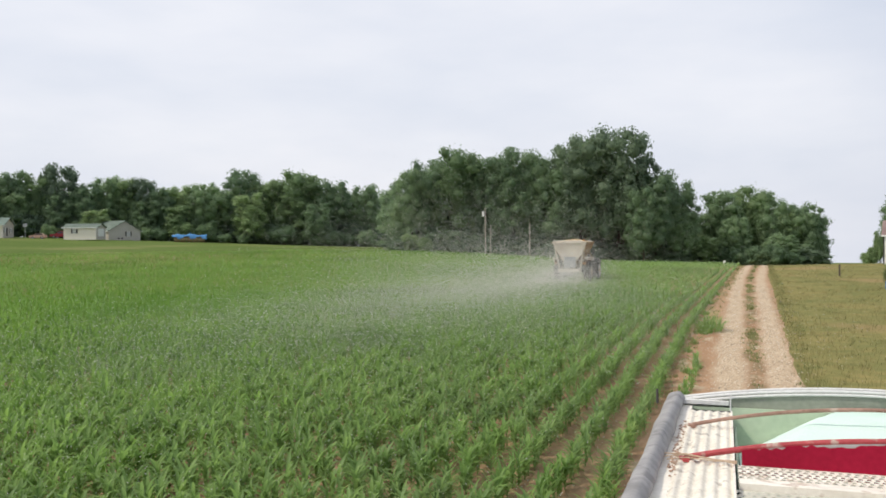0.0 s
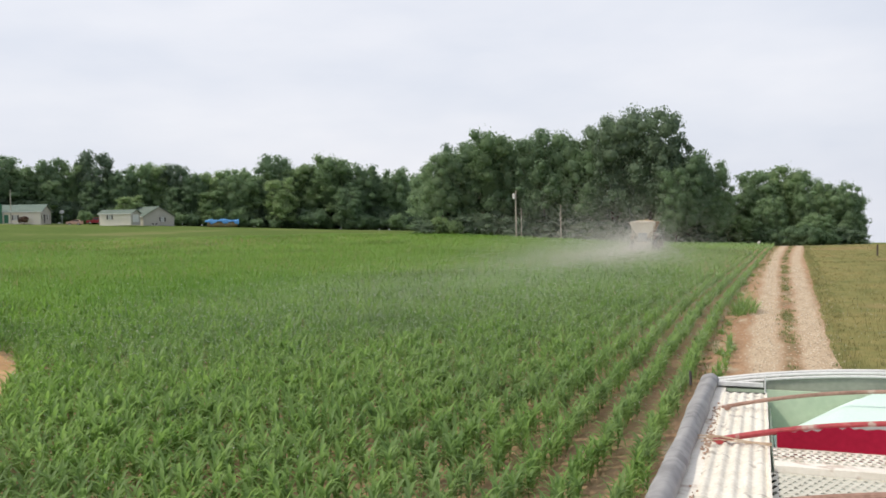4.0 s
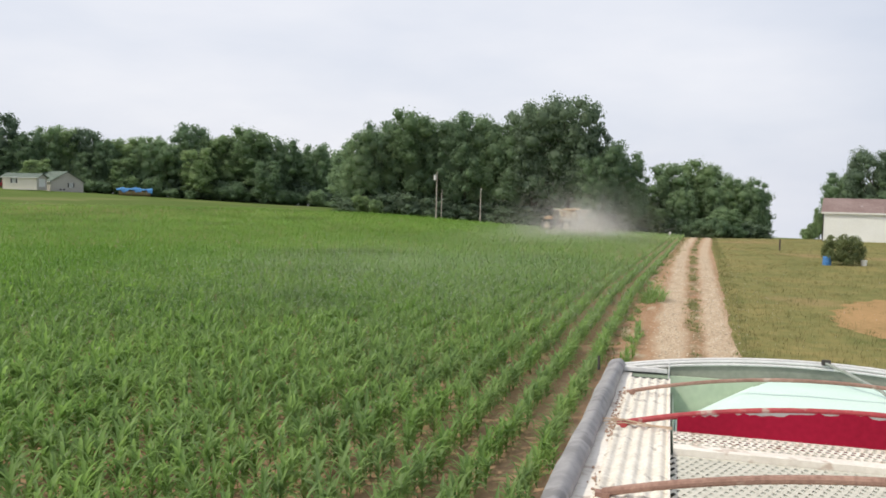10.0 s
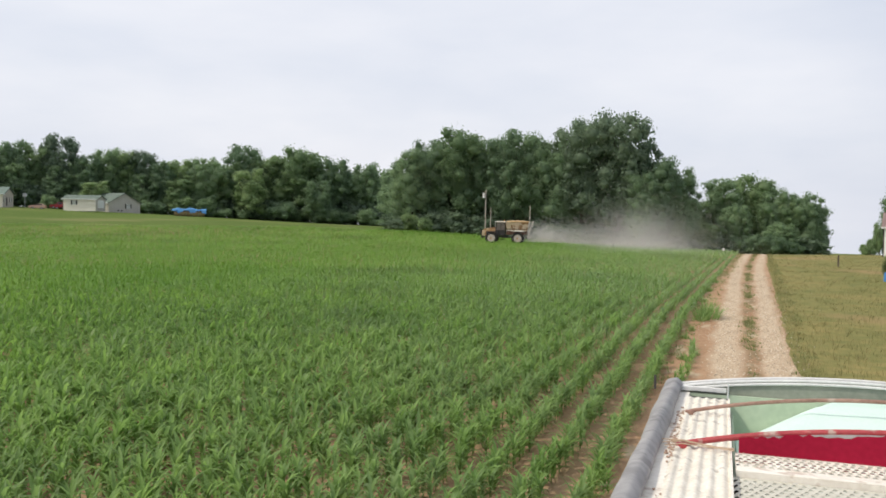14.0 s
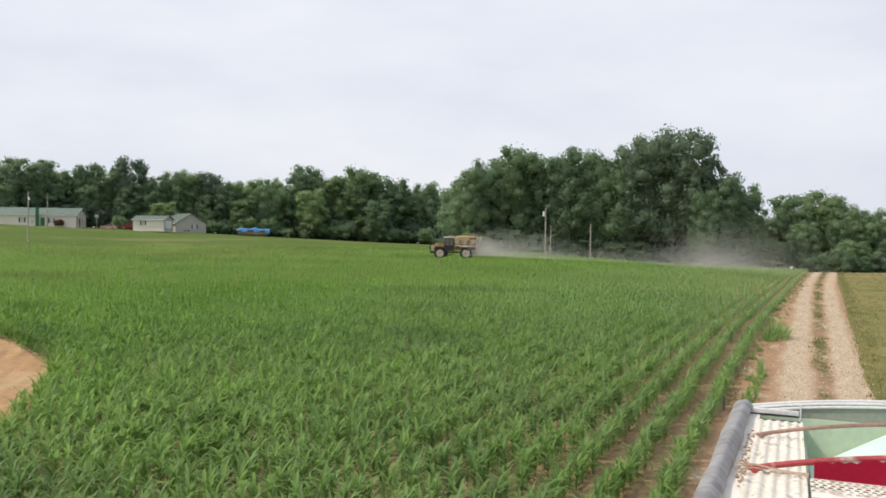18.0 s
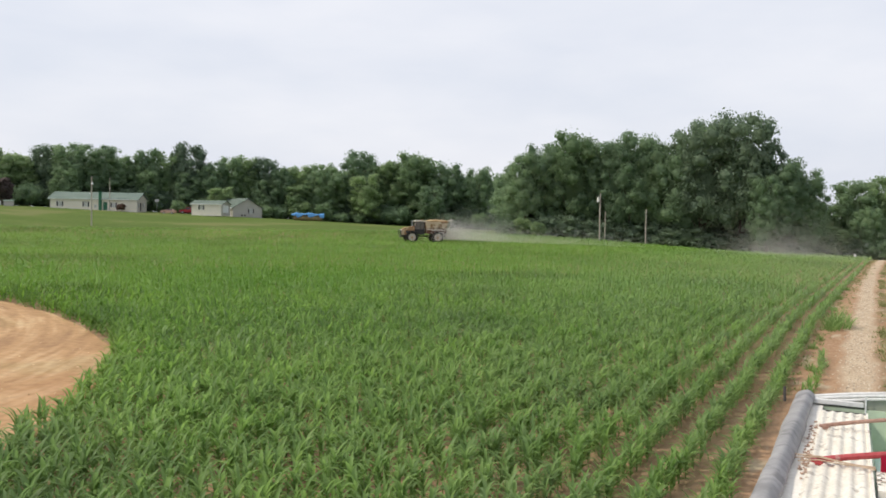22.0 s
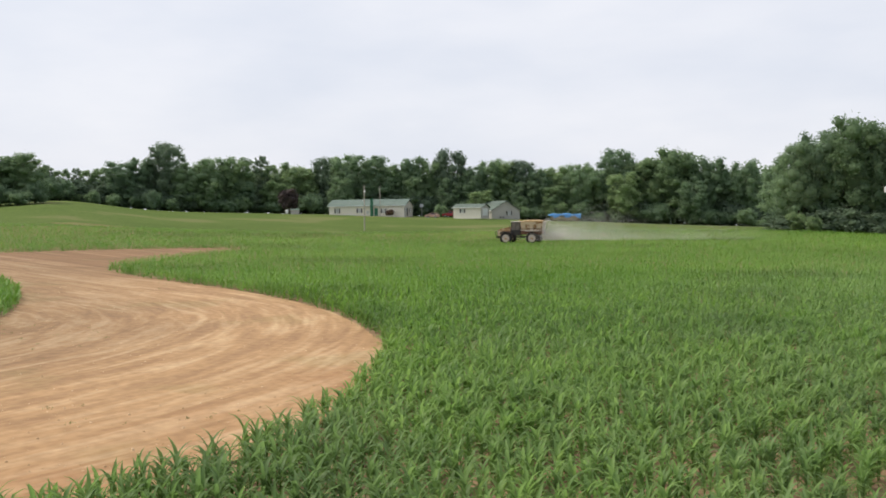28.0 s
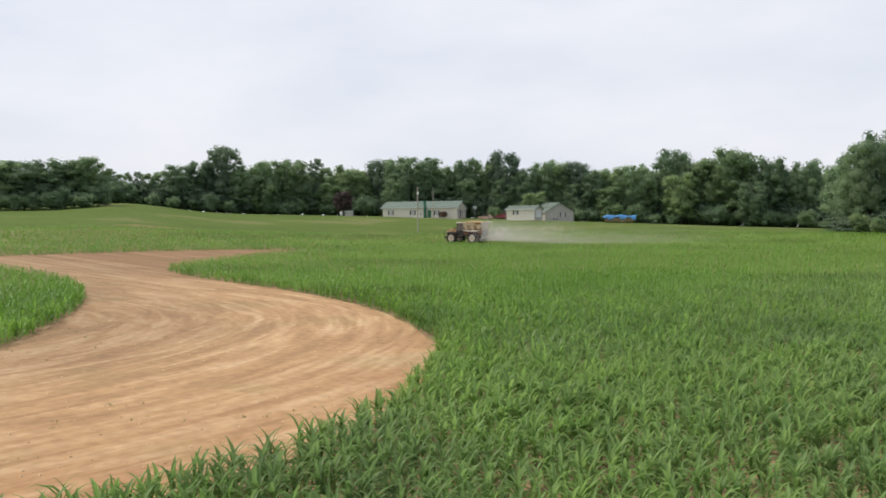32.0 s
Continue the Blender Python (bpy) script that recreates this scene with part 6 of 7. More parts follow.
def grasses():
    edge, ring = random.Random(6), []
    for (x0, y0), (x1, y1) in zip(BARE, BARE[1:] + BARE[:1]):
        ring += [(x0 + (x1 - x0) * k / 5 + edge.uniform(-0.3, 0.3), y0 + (y1 - y0) * k / 5 + edge.uniform(-0.5, 0.5)) for k in range(5)]
    patch = sheet("bare_patch", ring, 0.8, 0.03, surf("orange_bare_dirt", (0.27, 0.185, 0.08), (0.43, 0.265, 0.125), 0.4, 4, 0.95, 0.2, 0.02, coords="World", spec=0.05))
    tagged(patch, "bare orange dirt patch in the dry meadow", "dirt patch", kind="structure")
    rng = np.random.default_rng(8)
    hay = [tuft(i, 8, 0.16, 0.42, 0.007) for i in range(8)]
    n = 9000
    y = 12 + 118 * rng.random(n) ** 1.25
    x = 1.25 + (0.6 + 0.30 * y) * rng.random(n)
    x[:700] = 0.95 + 0.6 * rng.random(700)
    bare = inside(x + rng.normal(0, 1.1, n), y + rng.normal(0, 1.9, n), BARE)
    x, y = x[~bare], y[~bare]
    v, f = scatter(hay, x, y, land(x, y), 9, 0.5, 1.25)
    tagged(quads("meadow_grass", v, f, M_HAY), "short dry yellow-green grass of the meadow", "grass", kind="stuff")
    # green weeds on the crown of the road and along its sides
    weed = [tuft(20 + i, 7, 0.075, 0.13, 0.010) for i in range(6)]
    y = rng.uniform(10, 130, 2600)
    mid = np.interp(y, [10, 24, 31, 50, 61, 91, 113, 130], [0.0, -0.06, -0.24, -0.5, -0.7, -0.92, -0.7, -0.5])
    keep = (np.sin(y * 0.9) + np.sin(y * 0.37 + 1.3) + 0.4) > rng.uniform(-0.6, 2.4, 2600)
    x, y = (mid + rng.normal(0, 0.14, 2600))[keep], y[keep]
    xs, ys = rng.uniform(1.0, 1.7, 500), rng.uniform(10, 130, 500)
    xl, yl = rng.normal(-2.5, 0.28, 900), 20 + 110 * rng.random(900)
    x, y = np.concatenate([x, xs, xl]), np.concatenate([y, ys, yl])
    v, f = scatter(weed, x, y, land(x, y) + 0.04, 10, 0.5, 1.4)
    tagged(quads("road_weeds", v, f, M_WEED), "low green weeds along the crown of the road", "weeds", kind="stuff")
    def clump(seed):
        """A dome of leaning blades, tallest in the middle, with ragged sides."""
        r = random.Random(seed)
        out = []
        for _ in range(130):
            q, a = r.random() ** 0.6, r.uniform(0, 6.28)
            length, turn = 0.75 * (1.05 - 0.55 * q) * r.uniform(0.5, 1.15), a + r.gauss(0, 0.6)
            v, f = blade(r, turn, length, r.uniform(0.018, 0.035), radians(r.uniform(70, 88) - 22 * q), radians(r.uniform(10, 60)), 3, False)
            out.append((v + np.array([0.42 * q * math.cos(a), 0.6 * q * math.sin(a), 0]), f))
        return joined(out)
    big = [clump(40 + i) for i in range(4)]
    for i, (wx, wy, s) in enumerate(((-2.0, 37.3, 1.3), (-2.2, 36.4, 0.85), (-2.05, 25.9, 0.35), (-1.75, 26.9, 0.3), (-1.95, 38.2, 1.0), (-2.6, 45.0, 0.5), (-2.35, 30.5, 0.4), (-2.3, 33.0, 0.35), (-2.75, 52.0, 0.55), (-2.7, 60.0, 0.5), (-2.9, 71.0, 0.6))):
        v, f = big[i % 4]
        ob = quads("weed_clump", v * np.array([s, s, 1.25 * s]), f, M_CLUMP)
        ob.location = (wx, wy, float(land(wx, wy)) + 0.03)
        tagged(ob, "bushy green weed clump on the road shoulder", "weed", "weed clumps")


    # loose clods and sprouts on the dirt lane
    def clod(seed):
        g = np.random.default_rng(seed)
        c = np.array([(-1, -1, -0.4), (1, -1, -0.4), (1, 1, -0.4), (-1, 1, -0.4), (-0.6, -0.6, 0.7), (0.6, -0.6, 0.7), (0.6, 0.6, 0.7), (-0.6, 0.6, 0.7)]) * g.uniform(0.6, 1.2, (8, 3)) * 0.035
        return c, np.array([(4, 5, 6, 7), (0, 1, 5, 4), (1, 2, 6, 5), (2, 3, 7, 6), (3, 0, 4, 7)])
    n = 1000
    r, a = 15 + 50 * rng.random(n) ** 1.6, np.radians(rng.uniform(-84, -44, n))
    x, y = r * np.sin(a), r * np.cos(a)
    ok = inside(x, y, LANE) & ~inside(x, y, ISLAND)
    x, y = x[ok], y[ok]
    v, f = scatter([clod(i) for i in range(5)], x, y, land(x, y) + 0.05, 12, 0.2, 0.9)
    tagged(quads("dirt_clods", v, f, surf("dirt_clod", (0.42, 0.27, 0.14), (0.64, 0.45, 0.27), 2, 12, 0.95, 0.3, island=0.6, coords="World")), "small loose dirt clods on the lane", "clods", kind="stuff")
    # loose gravel on the tracks of the road
    n = 5200
    y = 14 + 60 * rng.random(n) ** 1.5
    x = np.interp(y, [10, 24, 31, 50, 61, 91], [0.0, -0.06, -0.24, -0.5, -0.7, -0.92]) + np.where(rng.random(n) < 0.5, -1, 1) * (0.66 + 0.003 * y) + rng.normal(0, 0.3, n)
    v, f = scatter([clod(20 + i) for i in range(5)], x, y, land(x, y) + 0.035, 15, 0.25, 0.7)
    tagged(quads("gravel", v, f, surf("gravel_stone", (0.30, 0.235, 0.165), (0.64, 0.54, 0.41), 2, 12, 0.9, 0.2, island=0.8, coords="World")), "loose pale gravel on the road's tracks", "gravel", kind="stuff")
    n = 350
    r, a = rng.uniform(18, 60, n), np.radians(rng.uniform(-82, -58, n))
    x, y = r * np.sin(a), r * np.cos(a)
    ok = inside(x, y, LANE) & ~inside(x, y, ISLAND) & (np.sin(x * 0.35) + np.sin(y * 0.5 + x * 0.1) > 0.55)
    x, y = x[ok], y[ok]
    v, f = scatter(weed, x, y, land(x, y) + 0.04, 13, 0.4, 1.0)
    tagged(quads("lane_sprouts", v, f, M_WEED), "sparse green sprouts on the dirt lane", "weeds", kind="stuff")


grasses()

# ---------------------------------------------------------------- the spreader that works the field
M_YELLOW = surf("dusty_yellow_paint", (0.29, 0.14, 0.05), (0.44, 0.25, 0.11), 1.2, 14, 0.55, 0.1, 0.003, third=(0.56, 0.44, 0.27), third_scale=1.6, third_at=0.5)
M_HOPPER = surf("dusty_tan_hopper", (0.23, 0.12, 0.05), (0.36, 0.21, 0.10), 0.8, 12, 0.7, 0.15, 0.003, third=(0.66, 0.55, 0.40), third_scale=1.1, third_at=0.48)
M_COVER = surf("dusty_tan_tarp", (0.30, 0.19, 0.085), (0.44, 0.30, 0.15), 0.9, 10, 0.85, 0.3, 0.01, third=(0.66, 0.52, 0.34), third_scale=0.9, third_at=0.6)
M_LIME = surf("lime_dust", (0.68, 0.61, 0.52), (0.82, 0.76, 0.67), 1.5, 16, 0.95, 0.3, 0.01)
M_BLACK = surf("black_frame_paint", (0.02, 0.018, 0.016), (0.055, 0.05, 0.045), 2, 12, 0.6, 0.15)
M_DUSTYHUB = surf("dusty_wheel_rim", (0.36, 0.31, 0.25), (0.58, 0.52, 0.44), 3, 18, 0.8, 0.2)
M_DUSTGLASS = surf("dusty_cab_glass", (0.09, 0.075, 0.06), (0.20, 0.17, 0.14), 1.2, 9, 0.35, 0.1, spec=0.5)
M_PANEL = surf("rusty_brown_panel", (0.085, 0.038, 0.024), (0.17, 0.085, 0.055), 1.5, 12, 0.75, 0.2, 0.003, third=(0.42, 0.33, 0.24), third_scale=2.0, third_at=0.62)
M_LAMP = surf("lamp_lens", (0.6, 0.2, 0.03), (0.8, 0.35, 0.05), 3, 9, 0.3, 0)
AXLES, TRACK, RADIUS = (2.15, -1.95), 1.28, 0.96


def spreader():
    """Nose to +y, origin on the ground below the middle."""
    root = thing("spreader_truck", Matrix.Identity(4), "dusty yellow high-clearance spreader truck throwing lime", "spreader")
    for x in (-0.5, 0.38):
        part("frame_rail", boxed(x, x + 0.12, -3.4, 3.3, 1.0, 1.25, bevel=0.01), M_BLACK, root)
    part("hood", prism([(1.55, 1.35), (3.55, 1.30), (3.72, 1.45), (3.62, 2.15), (3.2, 2.42), (1.55, 2.68)], -0.62, 0.62, "x"), M_YELLOW, root, "sloping dusty yellow hood")
    part("grille", boxed(-0.5, 0.5, 3.66, 3.76, 1.35, 1.98, bevel=0.02), M_BLACK, root)
    part("push_guard", tubed([(-0.8, 3.75, 1.1), (-0.8, 3.98, 1.6), (-0.8, 3.92, 2.05), (0.8, 3.92, 2.05), (0.8, 3.98, 1.6), (0.8, 3.75, 1.1)], 0.05, 6), M_BLACK, root)
    part("bumper", boxed(-1.1, 1.1, 3.5, 3.78, 0.95, 1.25, bevel=0.03), M_BLACK, root)
    for s in (-1, 1):
        part("headlight", tubed([(s * 0.42, 3.64, 2.02), (s * 0.42, 3.72, 2.02)], 0.11, 10), M_WHITE, root)
        part("hood_vent", boxed(s * 0.62 - 0.012, s * 0.62 + 0.012, 2.0, 3.0, 1.55, 2.0), M_BLACK, root)
        part("step", boxed(s * 0.98 - 0.22, s * 0.98 + 0.22, 0.2, 0.9, 0.75, 0.82), M_BLACK, root)
        part("step", boxed(s * 0.9 - 0.2, s * 0.9 + 0.2, 0.2, 0.9, 1.12, 1.18), M_BLACK, root)
        part("front_fender", prism([(1.15, 1.55), (1.3, 1.85), (1.75, 2.0), (2.55, 2.0), (3.0, 1.85), (3.12, 1.6), (3.05, 1.6), (2.9, 1.78), (2.5, 1.92), (1.8, 1.92), (1.4, 1.78), (1.25, 1.55)], s * TRACK - 0.3, s * TRACK + 0.3, "x"), M_BLACK, root)
        part("mirror", boxed(s * 1.05 - 0.1, s * 1.05 + 0.1, 1.62, 1.68, 2.35, 2.85, bevel=0.01), M_BLACK, root)
    # cab with posts and dark glass
    cab = part("cab", prism([(0.05, 1.35), (1.62, 1.35), (1.62, 2.15), (1.5, 2.2), (0.05, 2.2)], -0.82, 0.82, "x"), M_BLACK, root, "black cab with dark glass")
    part("glass", prism([(0.1, 2.2), (1.5, 2.2), (1.36, 3.42), (0.12, 3.42)], -0.78, 0.78, "x"), M_DUSTGLASS, cab)
    for s in (-1, 1):
        for a, b in (((0.08, 2.15), (0.1, 3.44)), ((1.52, 2.15), (1.38, 3.44)), ((0.72, 2.15), (0.72, 3.44))):
            part("post", tubed([(s * 0.79, a[0], a[1]), (s * 0.79, b[0], b[1])], 0.045, 6), M_BLACK, cab)
    part("cab_roof", boxed(-0.88, 0.88, -0.02, 1.55, 3.42, 3.59, bevel=0.05), M_LIME, cab, "pale dusty cab roof")
    part("beacon", tubed([(0.5, 0.3, 3.59), (0.5, 0.3, 3.74)], 0.07, 10), M_LAMP, cab)
    part("antenna", tubed([(-0.7, 0.1, 3.55), (-0.72, 0.05, 4.6)], 0.012, 5), M_BLACK, cab)
    part("exhaust", tubed([(0.72, 1.75, 1.9), (0.72, 1.75, 3.45), (0.72, 1.68, 3.6)], 0.065, 8), M_GALV, root)
    # hopper: sides slope in to the conveyor
    a, b, zt, zm, zb = -3.45, -0.12, 3.50, 2.62, 1.72
    hop = part("hopper", hull(bmesh.new(), [(-1.48, a - 0.2, zt), (1.48, a - 0.2, zt), (1.48, b, zt), (-1.48, b, zt), (-1.06, a, zm), (1.06, a, zm), (1.06, b, zm), (-1.06, b, zm),
                                         (-0.42, a + 0.15, zb), (0.42, a + 0.15, zb), (0.42, b - 0.25, zb), (-0.42, b - 0.25, zb)],
                                    [(0, 1, 5, 4), (1, 2, 6, 5), (2, 3, 7, 6), (3, 0, 4, 7), (4, 5, 9, 8), (5, 6, 10, 9), (6, 7, 11, 10), (7, 4, 8, 11), (11, 8, 9, 10)]), M_HOPPER, root, "dusty tan spreader hopper, caked with lime behind")
    part("hopper_back", hull(bmesh.new(), [(-1.44, a - 0.22, zt), (1.44, a - 0.22, zt), (1.03, a - 0.02, zm), (0.44, a + 0.12, zb), (-0.44, a + 0.12, zb), (-1.03, a - 0.02, zm)], [(0, 1, 2, 3, 4, 5)]), M_LIME, hop, "lime-caked rear sheet")
    for s in (-1, 1):
        part("hopper_rim", boxed(s * 1.48 - 0.05, s * 1.48 + 0.05, a - 0.2, b, zt - 0.05, zt + 0.04, bevel=0.015), M_COVER, hop)
        part("side_band", boxed(s * 1.10 - 0.05, s * 1.10 + 0.05, a, b, zm - 0.06, zm + 0.05), M_HOPPER, hop)
        for k in range(4):
            y = a + 0.3 + k * 0.9
            part("hopper_rib", hull(bmesh.new(), [(s * 1.06, y, zm), (s * 1.06, y + 0.08, zm), (s * 0.45, y + 0.08, zb), (s * 0.45, y, zb), (s * 1.13, y, zm), (s * 1.13, y + 0.08, zm), (s * 0.53, y + 0.08, zb), (s * 0.53, y, zb)],
                                     [(4, 5, 6, 7), (0, 1, 5, 4), (2, 3, 7, 6), (1, 2, 6, 5), (3, 0, 4, 7)]), M_HOPPER, hop)
    for y in (a, b):
        part("hopper_rim", boxed(-1.43, 1.43, y - (0.26 if y == a else 0.06), y + (-0.14 if y == a else 0.06), zt - 0.06, zt + 0.05, bevel=0.015), M_LIME, hop)
    gx, gy = np.meshgrid(np.linspace(-1.42, 1.42, 15), np.linspace(a - 0.12, b - 0.07, 21), indexing="ij")
    gz = zt - 0.06 + 0.30 * (1 - (gx / 1.42) ** 2) * (1 - 0.4 * np.abs((gy + 1.8) / 1.75) ** 2) + 0.07 * np.sin(gx * 5 + gy * 3) * np.sin(gx * 2.3 - gy * 4)
    quads("cover", np.stack([gx, gy, gz], -1).reshape(-1, 3), np.array([(i * 21 + j, (i + 1) * 21 + j, (i + 1) * 21 + j + 1, i * 21 + j + 1) for i in range(14) for j in range(20)]), M_COVER, hop, "dusty tan tarp over the load")
    for s in (-1, 1):
        part("rear_fender", boxed(s * TRACK - 0.34, s * TRACK + 0.34, -3.0, -0.9, 2.02, 2.08), M_LIME, root)
        part("spinner", tubed([(s * 0.42, -3.75, 0.95), (s * 0.42, -3.75, 1.0)], 0.36, 16), M_GALV, root)
        part("tail_lamp", boxed(s * 1.2 - 0.1, s * 1.2 + 0.1, -3.56, -3.5, 1.7, 1.82), M_LAMP, root)
        part("rear_frame", tubed([(s * 1.25, -3.6, 3.46), (s * 1.2, -4.25, 3.62), (s * 1.05, -3.75, 2.2), (s * 0.9, -3.5, 1.35)], 0.055, 6), M_LIME, root, "lime-caked rear frame bar")
    part("spinner_deck", boxed(-0.9, 0.9, -4.0, -3.35, 1.02, 1.3, bevel=0.03), M_LIME, root, "lime-caked spinner deck")
    part("rear_frame", tubed([(-1.2, -4.25, 3.62), (1.2, -4.25, 3.62)], 0.05, 6), M_LIME, root)
    for s in (-1, 1):
        part("side_beam", boxed(s * 1.36 - 0.10, s * 1.36 + 0.10, -3.5, -0.1, 2.14, 2.22, bevel=0.02), M_LIME, root, "pale dusty side beam under the hopper")
        part("side_panel", boxed(s * 1.26 - 0.03, s * 1.26 + 0.03, -3.4, -0.2, 1.52, 2.12, bevel=0.01), M_PANEL, root, "brown side panel below the hopper")
    part("rear_gate", boxed(-0.5, 0.5, -3.56, -3.48, 1.4, 2.3), M_GALV, root)
    for y in AXLES:
        part("axle", tubed([(-TRACK, y, RADIUS + 0.12), (TRACK, y, RADIUS + 0.12)], 0.13, 8), M_BLACK, root)
    wheels = []
    for y in AXLES:
        for s in (-1, 1):
            bm = tubed([(-0.26, 0, 0), (-0.22, 0, 0), (0.22, 0, 0), (0.26, 0, 0)], [0.82, RADIUS - 0.04, RADIUS - 0.04, 0.82], 28)
            for k in range(22):
                t0 = 2 * math.pi * k / 22
                for q in (-1, 1):
                    bmesh.ops.create_cube(bm, size=1.0, matrix=Matrix.Rotation(t0 + (0.07 if q > 0 else -0.07), 4, "X") @ Matrix.Translation((q * 0.13, 0, RADIUS - 0.03)) @ Matrix.Rotation(q * 0.7, 4, "Z") @ Matrix.Diagonal((0.26, 0.06, 0.06, 1)))
            wheel = part("wheel", bm, M_RUBBER, root, "lugged dusty tyre")
            part("rim", tubed([(-0.27, 0, 0), (-0.2, 0, 0), (0.2, 0, 0), (0.27, 0, 0)], [0.58, 0.44, 0.44, 0.58], 20), M_DUSTYHUB, wheel, "pale dusty steel rim")
            part("hub", tubed([(s * 0.1, 0, 0), (s * 0.3, 0, 0)], 0.15, 12), M_YELLOW, wheel)
            wheel.location = (s * TRACK, y, RADIUS)
            wheels.append((wheel, s * TRACK, y))
    return root, wheels


SPREADER, WHEELS = spreader()

# its way: seconds, x, y
WAY = ((-12, -14.2, -3), (-6, -14.9, 36), (0, -15.0, 74), (3, -15.7, 93.5), (6, -16.3, 112.5), (8, -16.7, 122.8), (9, -17.9, 126.8), (10, -20.6, 129.6), (11, -23.9, 130.8), (12, -27.8, 130.5), (13, -32.4, 129.6), (14, -37.4, 128.6),
       (16, -46.9, 126.5), (19, -57.9, 123.0), (21, -63.2, 119.7), (23, -68.8, 115.0), (25, -74.9, 109.3), (26.5, -79.2, 105.0), (28, -84.4, 100.9), (30, -93.2, 98.4), (32, -103.4, 95.9), (34, -113.6, 93.3))


def on_way(t):
    """Place of the spreader at t, by a smooth curve through the way's points."""
    ts = [w[0] for w in WAY]
    i = min(max(int(np.searchsorted(ts, t, side="right")) - 1, 1), len(WAY) - 3)
    p = [np.array(w[1:]) for w in WAY[i - 1:i + 3]]
    a, b, c, d = ts[i - 1:i + 3]
    u = (t - b) / (c - b)
    m1, m2 = (p[2] - p[0]) / (c - a) * (c - b), (p[3] - p[1]) / (d - b) * (c - b)
    return (2 * u ** 3 - 3 * u * u + 1) * p[1] + (u ** 3 - 2 * u * u + u) * m1 + (-2 * u ** 3 + 3 * u * u) * p[2] + (u ** 3 - u * u) * m2


def heading(t):
    d = on_way(t + 0.25) - on_way(t - 0.25)
    return math.degrees(math.atan2(-d[0], d[1]))


# ---------------------------------------------------------------- drifting lime dust


M_FLECK = leafy("lime_dust_fleck", (0.74, 0.72, 0.67), (0.84, 0.82, 0.78), 0.5, 4, 0.3, 0.5, 1.0, spec=0.0)


def dust_piece(seed, count, spread, size, name, label):
    """A puff of fine veils, thickest in its middle."""
    rng = np.random.default_rng(seed)
    p = rng.normal(size=(count, 3)) * np.array(spread)
    p[:, 2] = np.abs(p[:, 2]) * 1.5
    a = rng.normal(size=(count, 3))
    a /= np.linalg.norm(a, axis=1)[:, None]
    b = np.cross(a, rng.normal(size=(count, 3)))
    b /= np.linalg.norm(b, axis=1)[:, None]
    s = size * rng.uniform(0.4, 1.2, (count, 1)) / 2
    v = np.stack([p - a * s, p - b * s, p + a * s, p + b * s], 1).reshape(-1, 3)
    ob = quads(name, v, np.arange(len(v)).reshape(-1, 4), M_FLECK)
    return tagged(ob, label, "dust", "dust behind the spreader")


# lag in seconds, spread, how thick in the middle, size of a fleck, height of its foot
PUFFS = ((0.75, (1.3, 1.6, 0.9), 1.4, 0.034, 0.6), (1.1, (1.3, 1.5, 0.8), 1.4, 0.034, 0.8), (1.5, (1.6, 1.8, 0.95), 0.95, 0.034, 0.7), (2.1, (2.2, 2.3, 1.1), 0.65, 0.04, 0.6),
         (2.8, (2.4, 2.7, 1.25), 0.48, 0.036, 0.5), (3.6, (3.4, 3.4, 1.7), 0.60, 0.024, 0.3), (4.5, (4.0, 4.2, 1.9), 0.52, 0.024, 0.2), (5.5, (4.4, 5.0, 1.9), 0.40, 0.024, 0.1),
         (6.6, (4.2, 5.0, 0.7), 0.36, 0.024, 0.0), (7.8, (4.4, 5.0, 0.45), 0.34, 0.021, -0.1), (9.2, (4.4, 5.0, 0.36), 0.32, 0.019, -0.1))
# the thinning trail farther behind
PUFFS += tuple((lag, (1.35 + 0.235 * lag, 1.65 + 0.265 * lag, 0.7), 0.55 - 0.053 * lag, 0.033, 0.7 - 0.055 * lag) for lag in (3.6, 4.6, 5.7, 7.0))
PIECES = [dust_piece(60 + i, int(thick * 6.28 * sp[1] * sp[2] / (0.35 * sz * sz)), sp, sz, "dust_puff", "thin drifting puff of pale lime dust over the corn") for i, (_, sp, thick, sz, _) in enumerate(PUFFS)]


# the oldest dust of the pass before the first run, hanging low over the rows and settling
OLD = [dust_piece(90 + i, int(0.17 * 6.28 * 5.0 * 0.5 / (0.35 * 0.017 ** 2)), (5.0, 5.0, 0.5), 0.017, "dust_haze", "low thin haze of settling lime dust over the corn") for i in range(5)]
OLD_SPOTS = ((-15.5, 21.0), (-17.0, 30.0), (-17.5, 40.0), (-9.5, 29.0), (-11.0, 42.0))


def old_at(i, t):
    x, y = OLD_SPOTS[i][0] - 0.06 * t, OLD_SPOTS[i][1] + 0.1 * t
    return x, y, float(land(x, y)) + 0.25 + float(np.interp(t, [8 + i, 15 + i], [0.0, -3.2]))


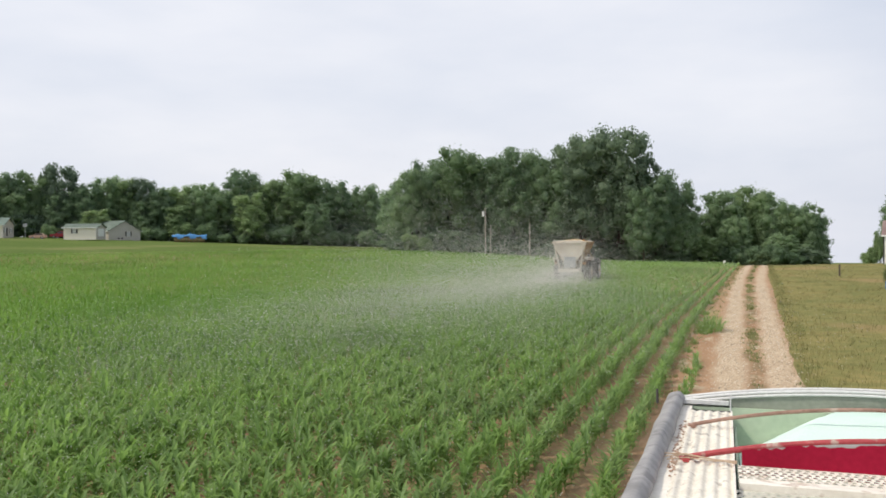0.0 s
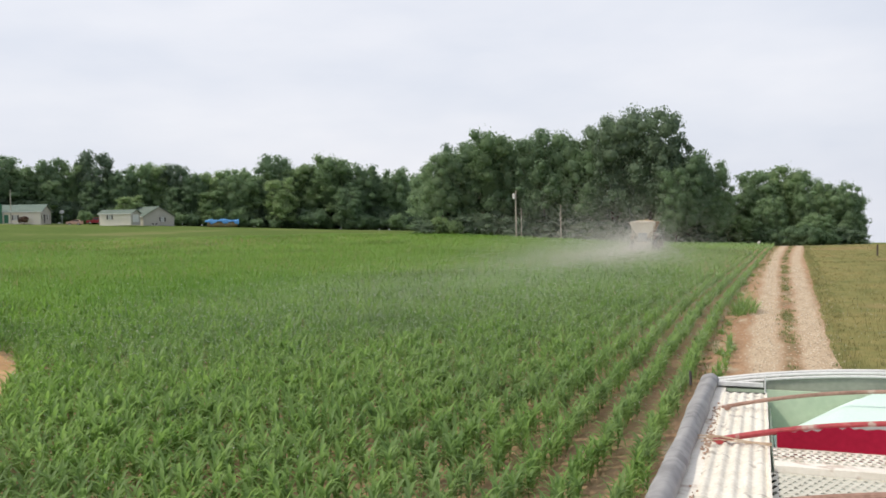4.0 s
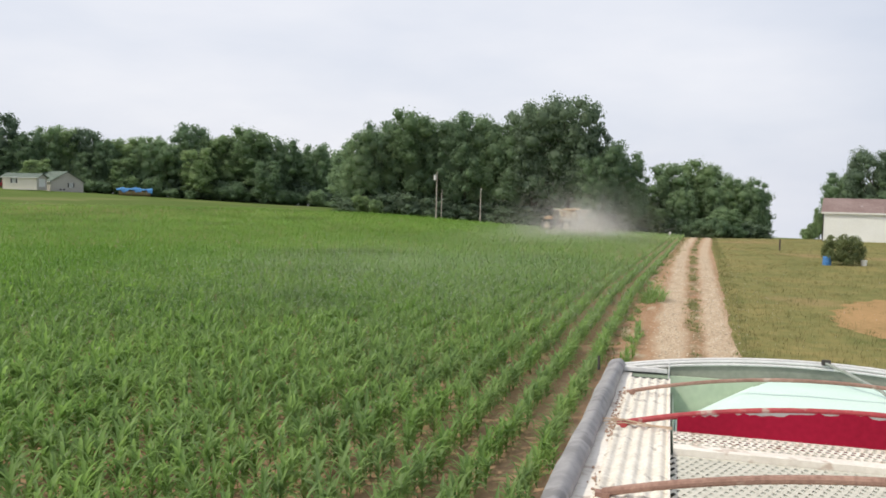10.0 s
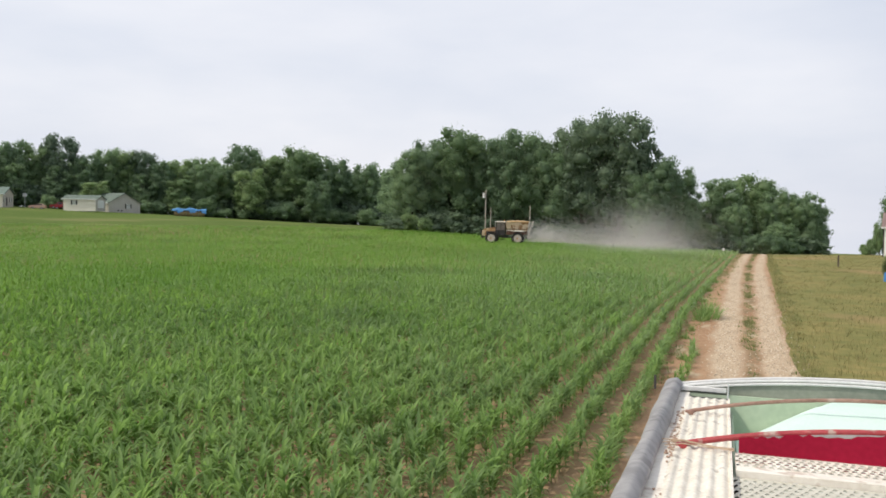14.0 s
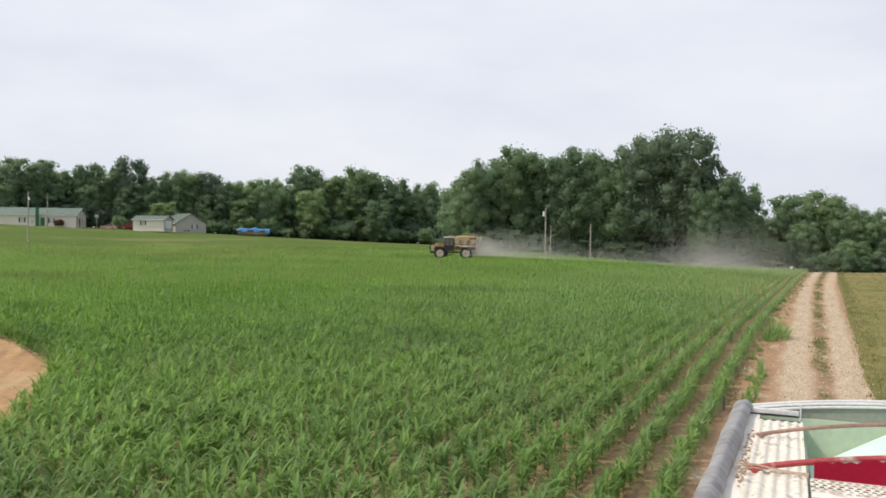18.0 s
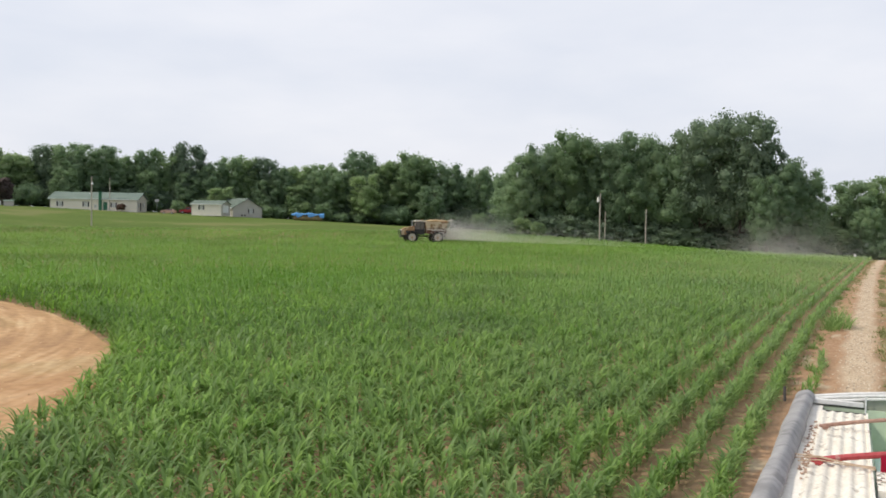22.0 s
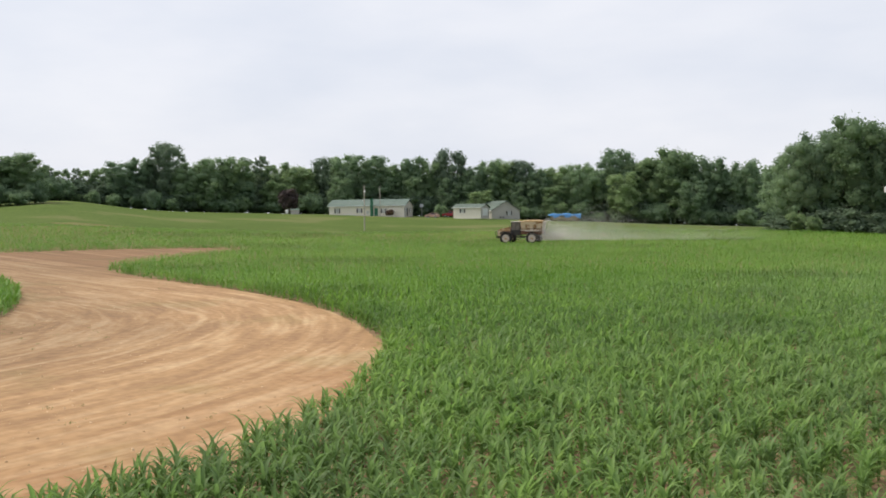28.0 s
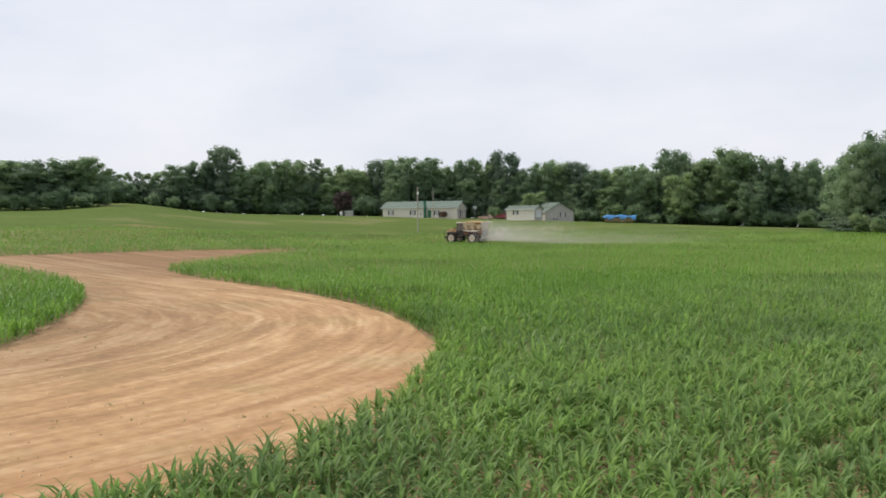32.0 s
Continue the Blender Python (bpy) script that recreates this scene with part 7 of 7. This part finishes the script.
def puff_at(i, t):
    """Where puff i hangs at t: behind the spreader on its way; the older ones stay where it turned."""
    lag, height = PUFFS[i][0], PUFFS[i][4]
    if i == 0:
        # on the first run the wind carries the newest dust over the spreader itself
        lag = float(np.interp(t, [7, 11], [0.15, 0.9]))
    x, y = on_way(t - lag)
    if 5 <= i < 11:
        stay = 9.6 - 0.25 * (i - 5)
        if t - lag > stay - 1:
            k = float(np.interp(t - lag, [stay - 1, stay + 3], [0, 1]))
            k = k * k * (3 - 2 * k)
            x0, y0 = on_way(min(t - lag, stay))
            x, y = x0 + k * (0.8 + 1.5 * (i - 5)) + 0.12 * max(0, t - 14), y0 - k * (1.5 + 3.2 * (i - 5))
        # low on the first run, then rising over the turn
        height += float(np.interp(t - lag, [2, 8], [(-1.7, -1.7, -1.3, -0.3, 0.0, 0.0)[i - 5], 0.6]))
        # and settling again
        height -= float(np.interp(t, [14, 24], [0.0, 3.6]))
    elif i >= 1:
        height += float(np.interp(t - lag, [2, 8], [-1.2, 0.0]))
    x += 0.5 * lag * float(np.interp(t - lag, [3, 9], [0, 1]))
    return x, y, float(land(x, y)) + height


# ---------------------------------------------------------------- a bee that flies past the lens
def bee():
    root = thing("bee", Matrix.Identity(4), "dark brown bee flying close by with blurred wings", "bee")
    m_b = surf("bee_hair", (0.02, 0.015, 0.012), (0.07, 0.05, 0.035), 200, 900, 0.9, 0.3, 0.0005)
    m_w = see_through("bee_wing", (0.35, 0.32, 0.28), 0.35)
    part("abdomen", tubed([(0, -0.0125, 0), (0, -0.011, 0), (0, -0.006, 0), (0, -0.001, 0), (0, 0.0005, 0)], [0.0008, 0.0028, 0.0042, 0.0034, 0.002], 12), m_b, root)
    part("thorax", tubed([(0, 0.000, 0), (0, 0.0015, 0.0003), (0, 0.0045, 0.0005), (0, 0.007, 0.0003)], [0.0022, 0.0038, 0.0038, 0.002], 12), m_b, root)
    part("head", tubed([(0, 0.0068, 0), (0, 0.0085, 0), (0, 0.0105, 0)], [0.002, 0.0027, 0.0012], 10), m_b, root)
    for s in (-1, 1):
        part("wing", hull(bmesh.new(), [(s * 0.002, 0.003, 0.0036), (s * 0.0105, 0.0055, 0.0055), (s * 0.0225, 0.004, 0.0075), (s * 0.0240, 0.001, 0.0077), (s * 0.015, -0.002, 0.006), (s * 0.002, 0.001, 0.0036),
                                        (s * 0.002, 0.003, 0.0034), (s * 0.0105, 0.0055, 0.0053), (s * 0.0225, 0.004, 0.0073), (s * 0.0240, 0.001, 0.0075), (s * 0.015, -0.002, 0.0058), (s * 0.002, 0.001, 0.0034)],
                          [(0, 1, 2, 3, 4, 5), (11, 10, 9, 8, 7, 6)] + [(i, (i + 1) % 6, 6 + (i + 1) % 6, 6 + i) for i in range(6)]), m_w, root)
    return root


BEE = bee()


def bee_rows():
    half = math.tan(radians(27.5))

    def at(t, px, py, d, yaw):
        q = [float(np.interp(t, [r[0] for r in PATH], [r[k] for r in PATH])) for k in range(1, 7)]
        m = pose(*q)
        p = m @ Vector(((2 * px - 1) * half * d, (1 - 2 * py) * half * 882 / 1568 * d, -d))
        return t, Matrix.Translation(p) @ Matrix.Rotation(radians(yaw), 4, "Z")
    rest = pose(0.5, -0.9, 4.3, 0, 0, 40)
    return [(0, rest), (26.6, rest), at(27.3, 0.62, -0.5, 0.32, 60), at(27.5, 0.762, 0.10, 0.31, 48), at(27.7, 1.15, -0.45, 0.34, 60), at(28.2, 1.7, 0.2, 0.4, 90), at(28.5, 1.35, 0.7, 0.3, 110),
            at(28.6, 0.83, 0.44, 0.26, 130), at(28.7, 0.176, 0.045, 0.34, 150), at(28.8, -0.35, -0.5, 0.4, 150), at(29.2, 0.3, -0.9, 0.4, 60), at(29.4, 0.46, 0.0, 0.30, 22), at(29.5, 0.549, 0.248, 0.225, 12),
            at(29.6, 0.72, -0.1, 0.28, 30), at(29.7, 0.8, -0.6, 0.33, 45), at(29.9, -0.4, -0.9, 0.5, 60), (30.6, rest), (32, rest)]


# ---------------------------------------------------------------- what moves
def motions():
    rows = []
    for k in range(33):
        x, y = on_way(k)
        rows.append((k, pose(x, y, float(land(x, y)) + 0.02, 0, 0, heading(k))))
    walk(SPREADER, rows)
    steps = [k * 4 / FPS for k in range(241)]
    gone, last = [0.0], on_way(0)
    for t in steps[1:]:
        here = on_way(t)
        gone.append(gone[-1] + float(np.hypot(*(here - last))))
        last = here
    for wheel, x, y in WHEELS:
        walk(wheel, [(t, pose(x, y, RADIUS, -math.degrees(g / RADIUS), 0, 0)) for t, g in zip(steps, gone)])
    for i, ob in enumerate(PIECES):
        walk(ob, [(t, pose(*puff_at(i, t), 0, 0, 7.0 * i + 1.5 * t)) for t in np.arange(0, 32.5, 1.0)])
    for i, ob in enumerate(OLD):
        walk(ob, [(t, pose(*old_at(i, t), 0, 0, 40.0 * i + 0.6 * t)) for t in np.arange(0, 32.5, 1.0)])
    walk(BEE, bee_rows())


motions()
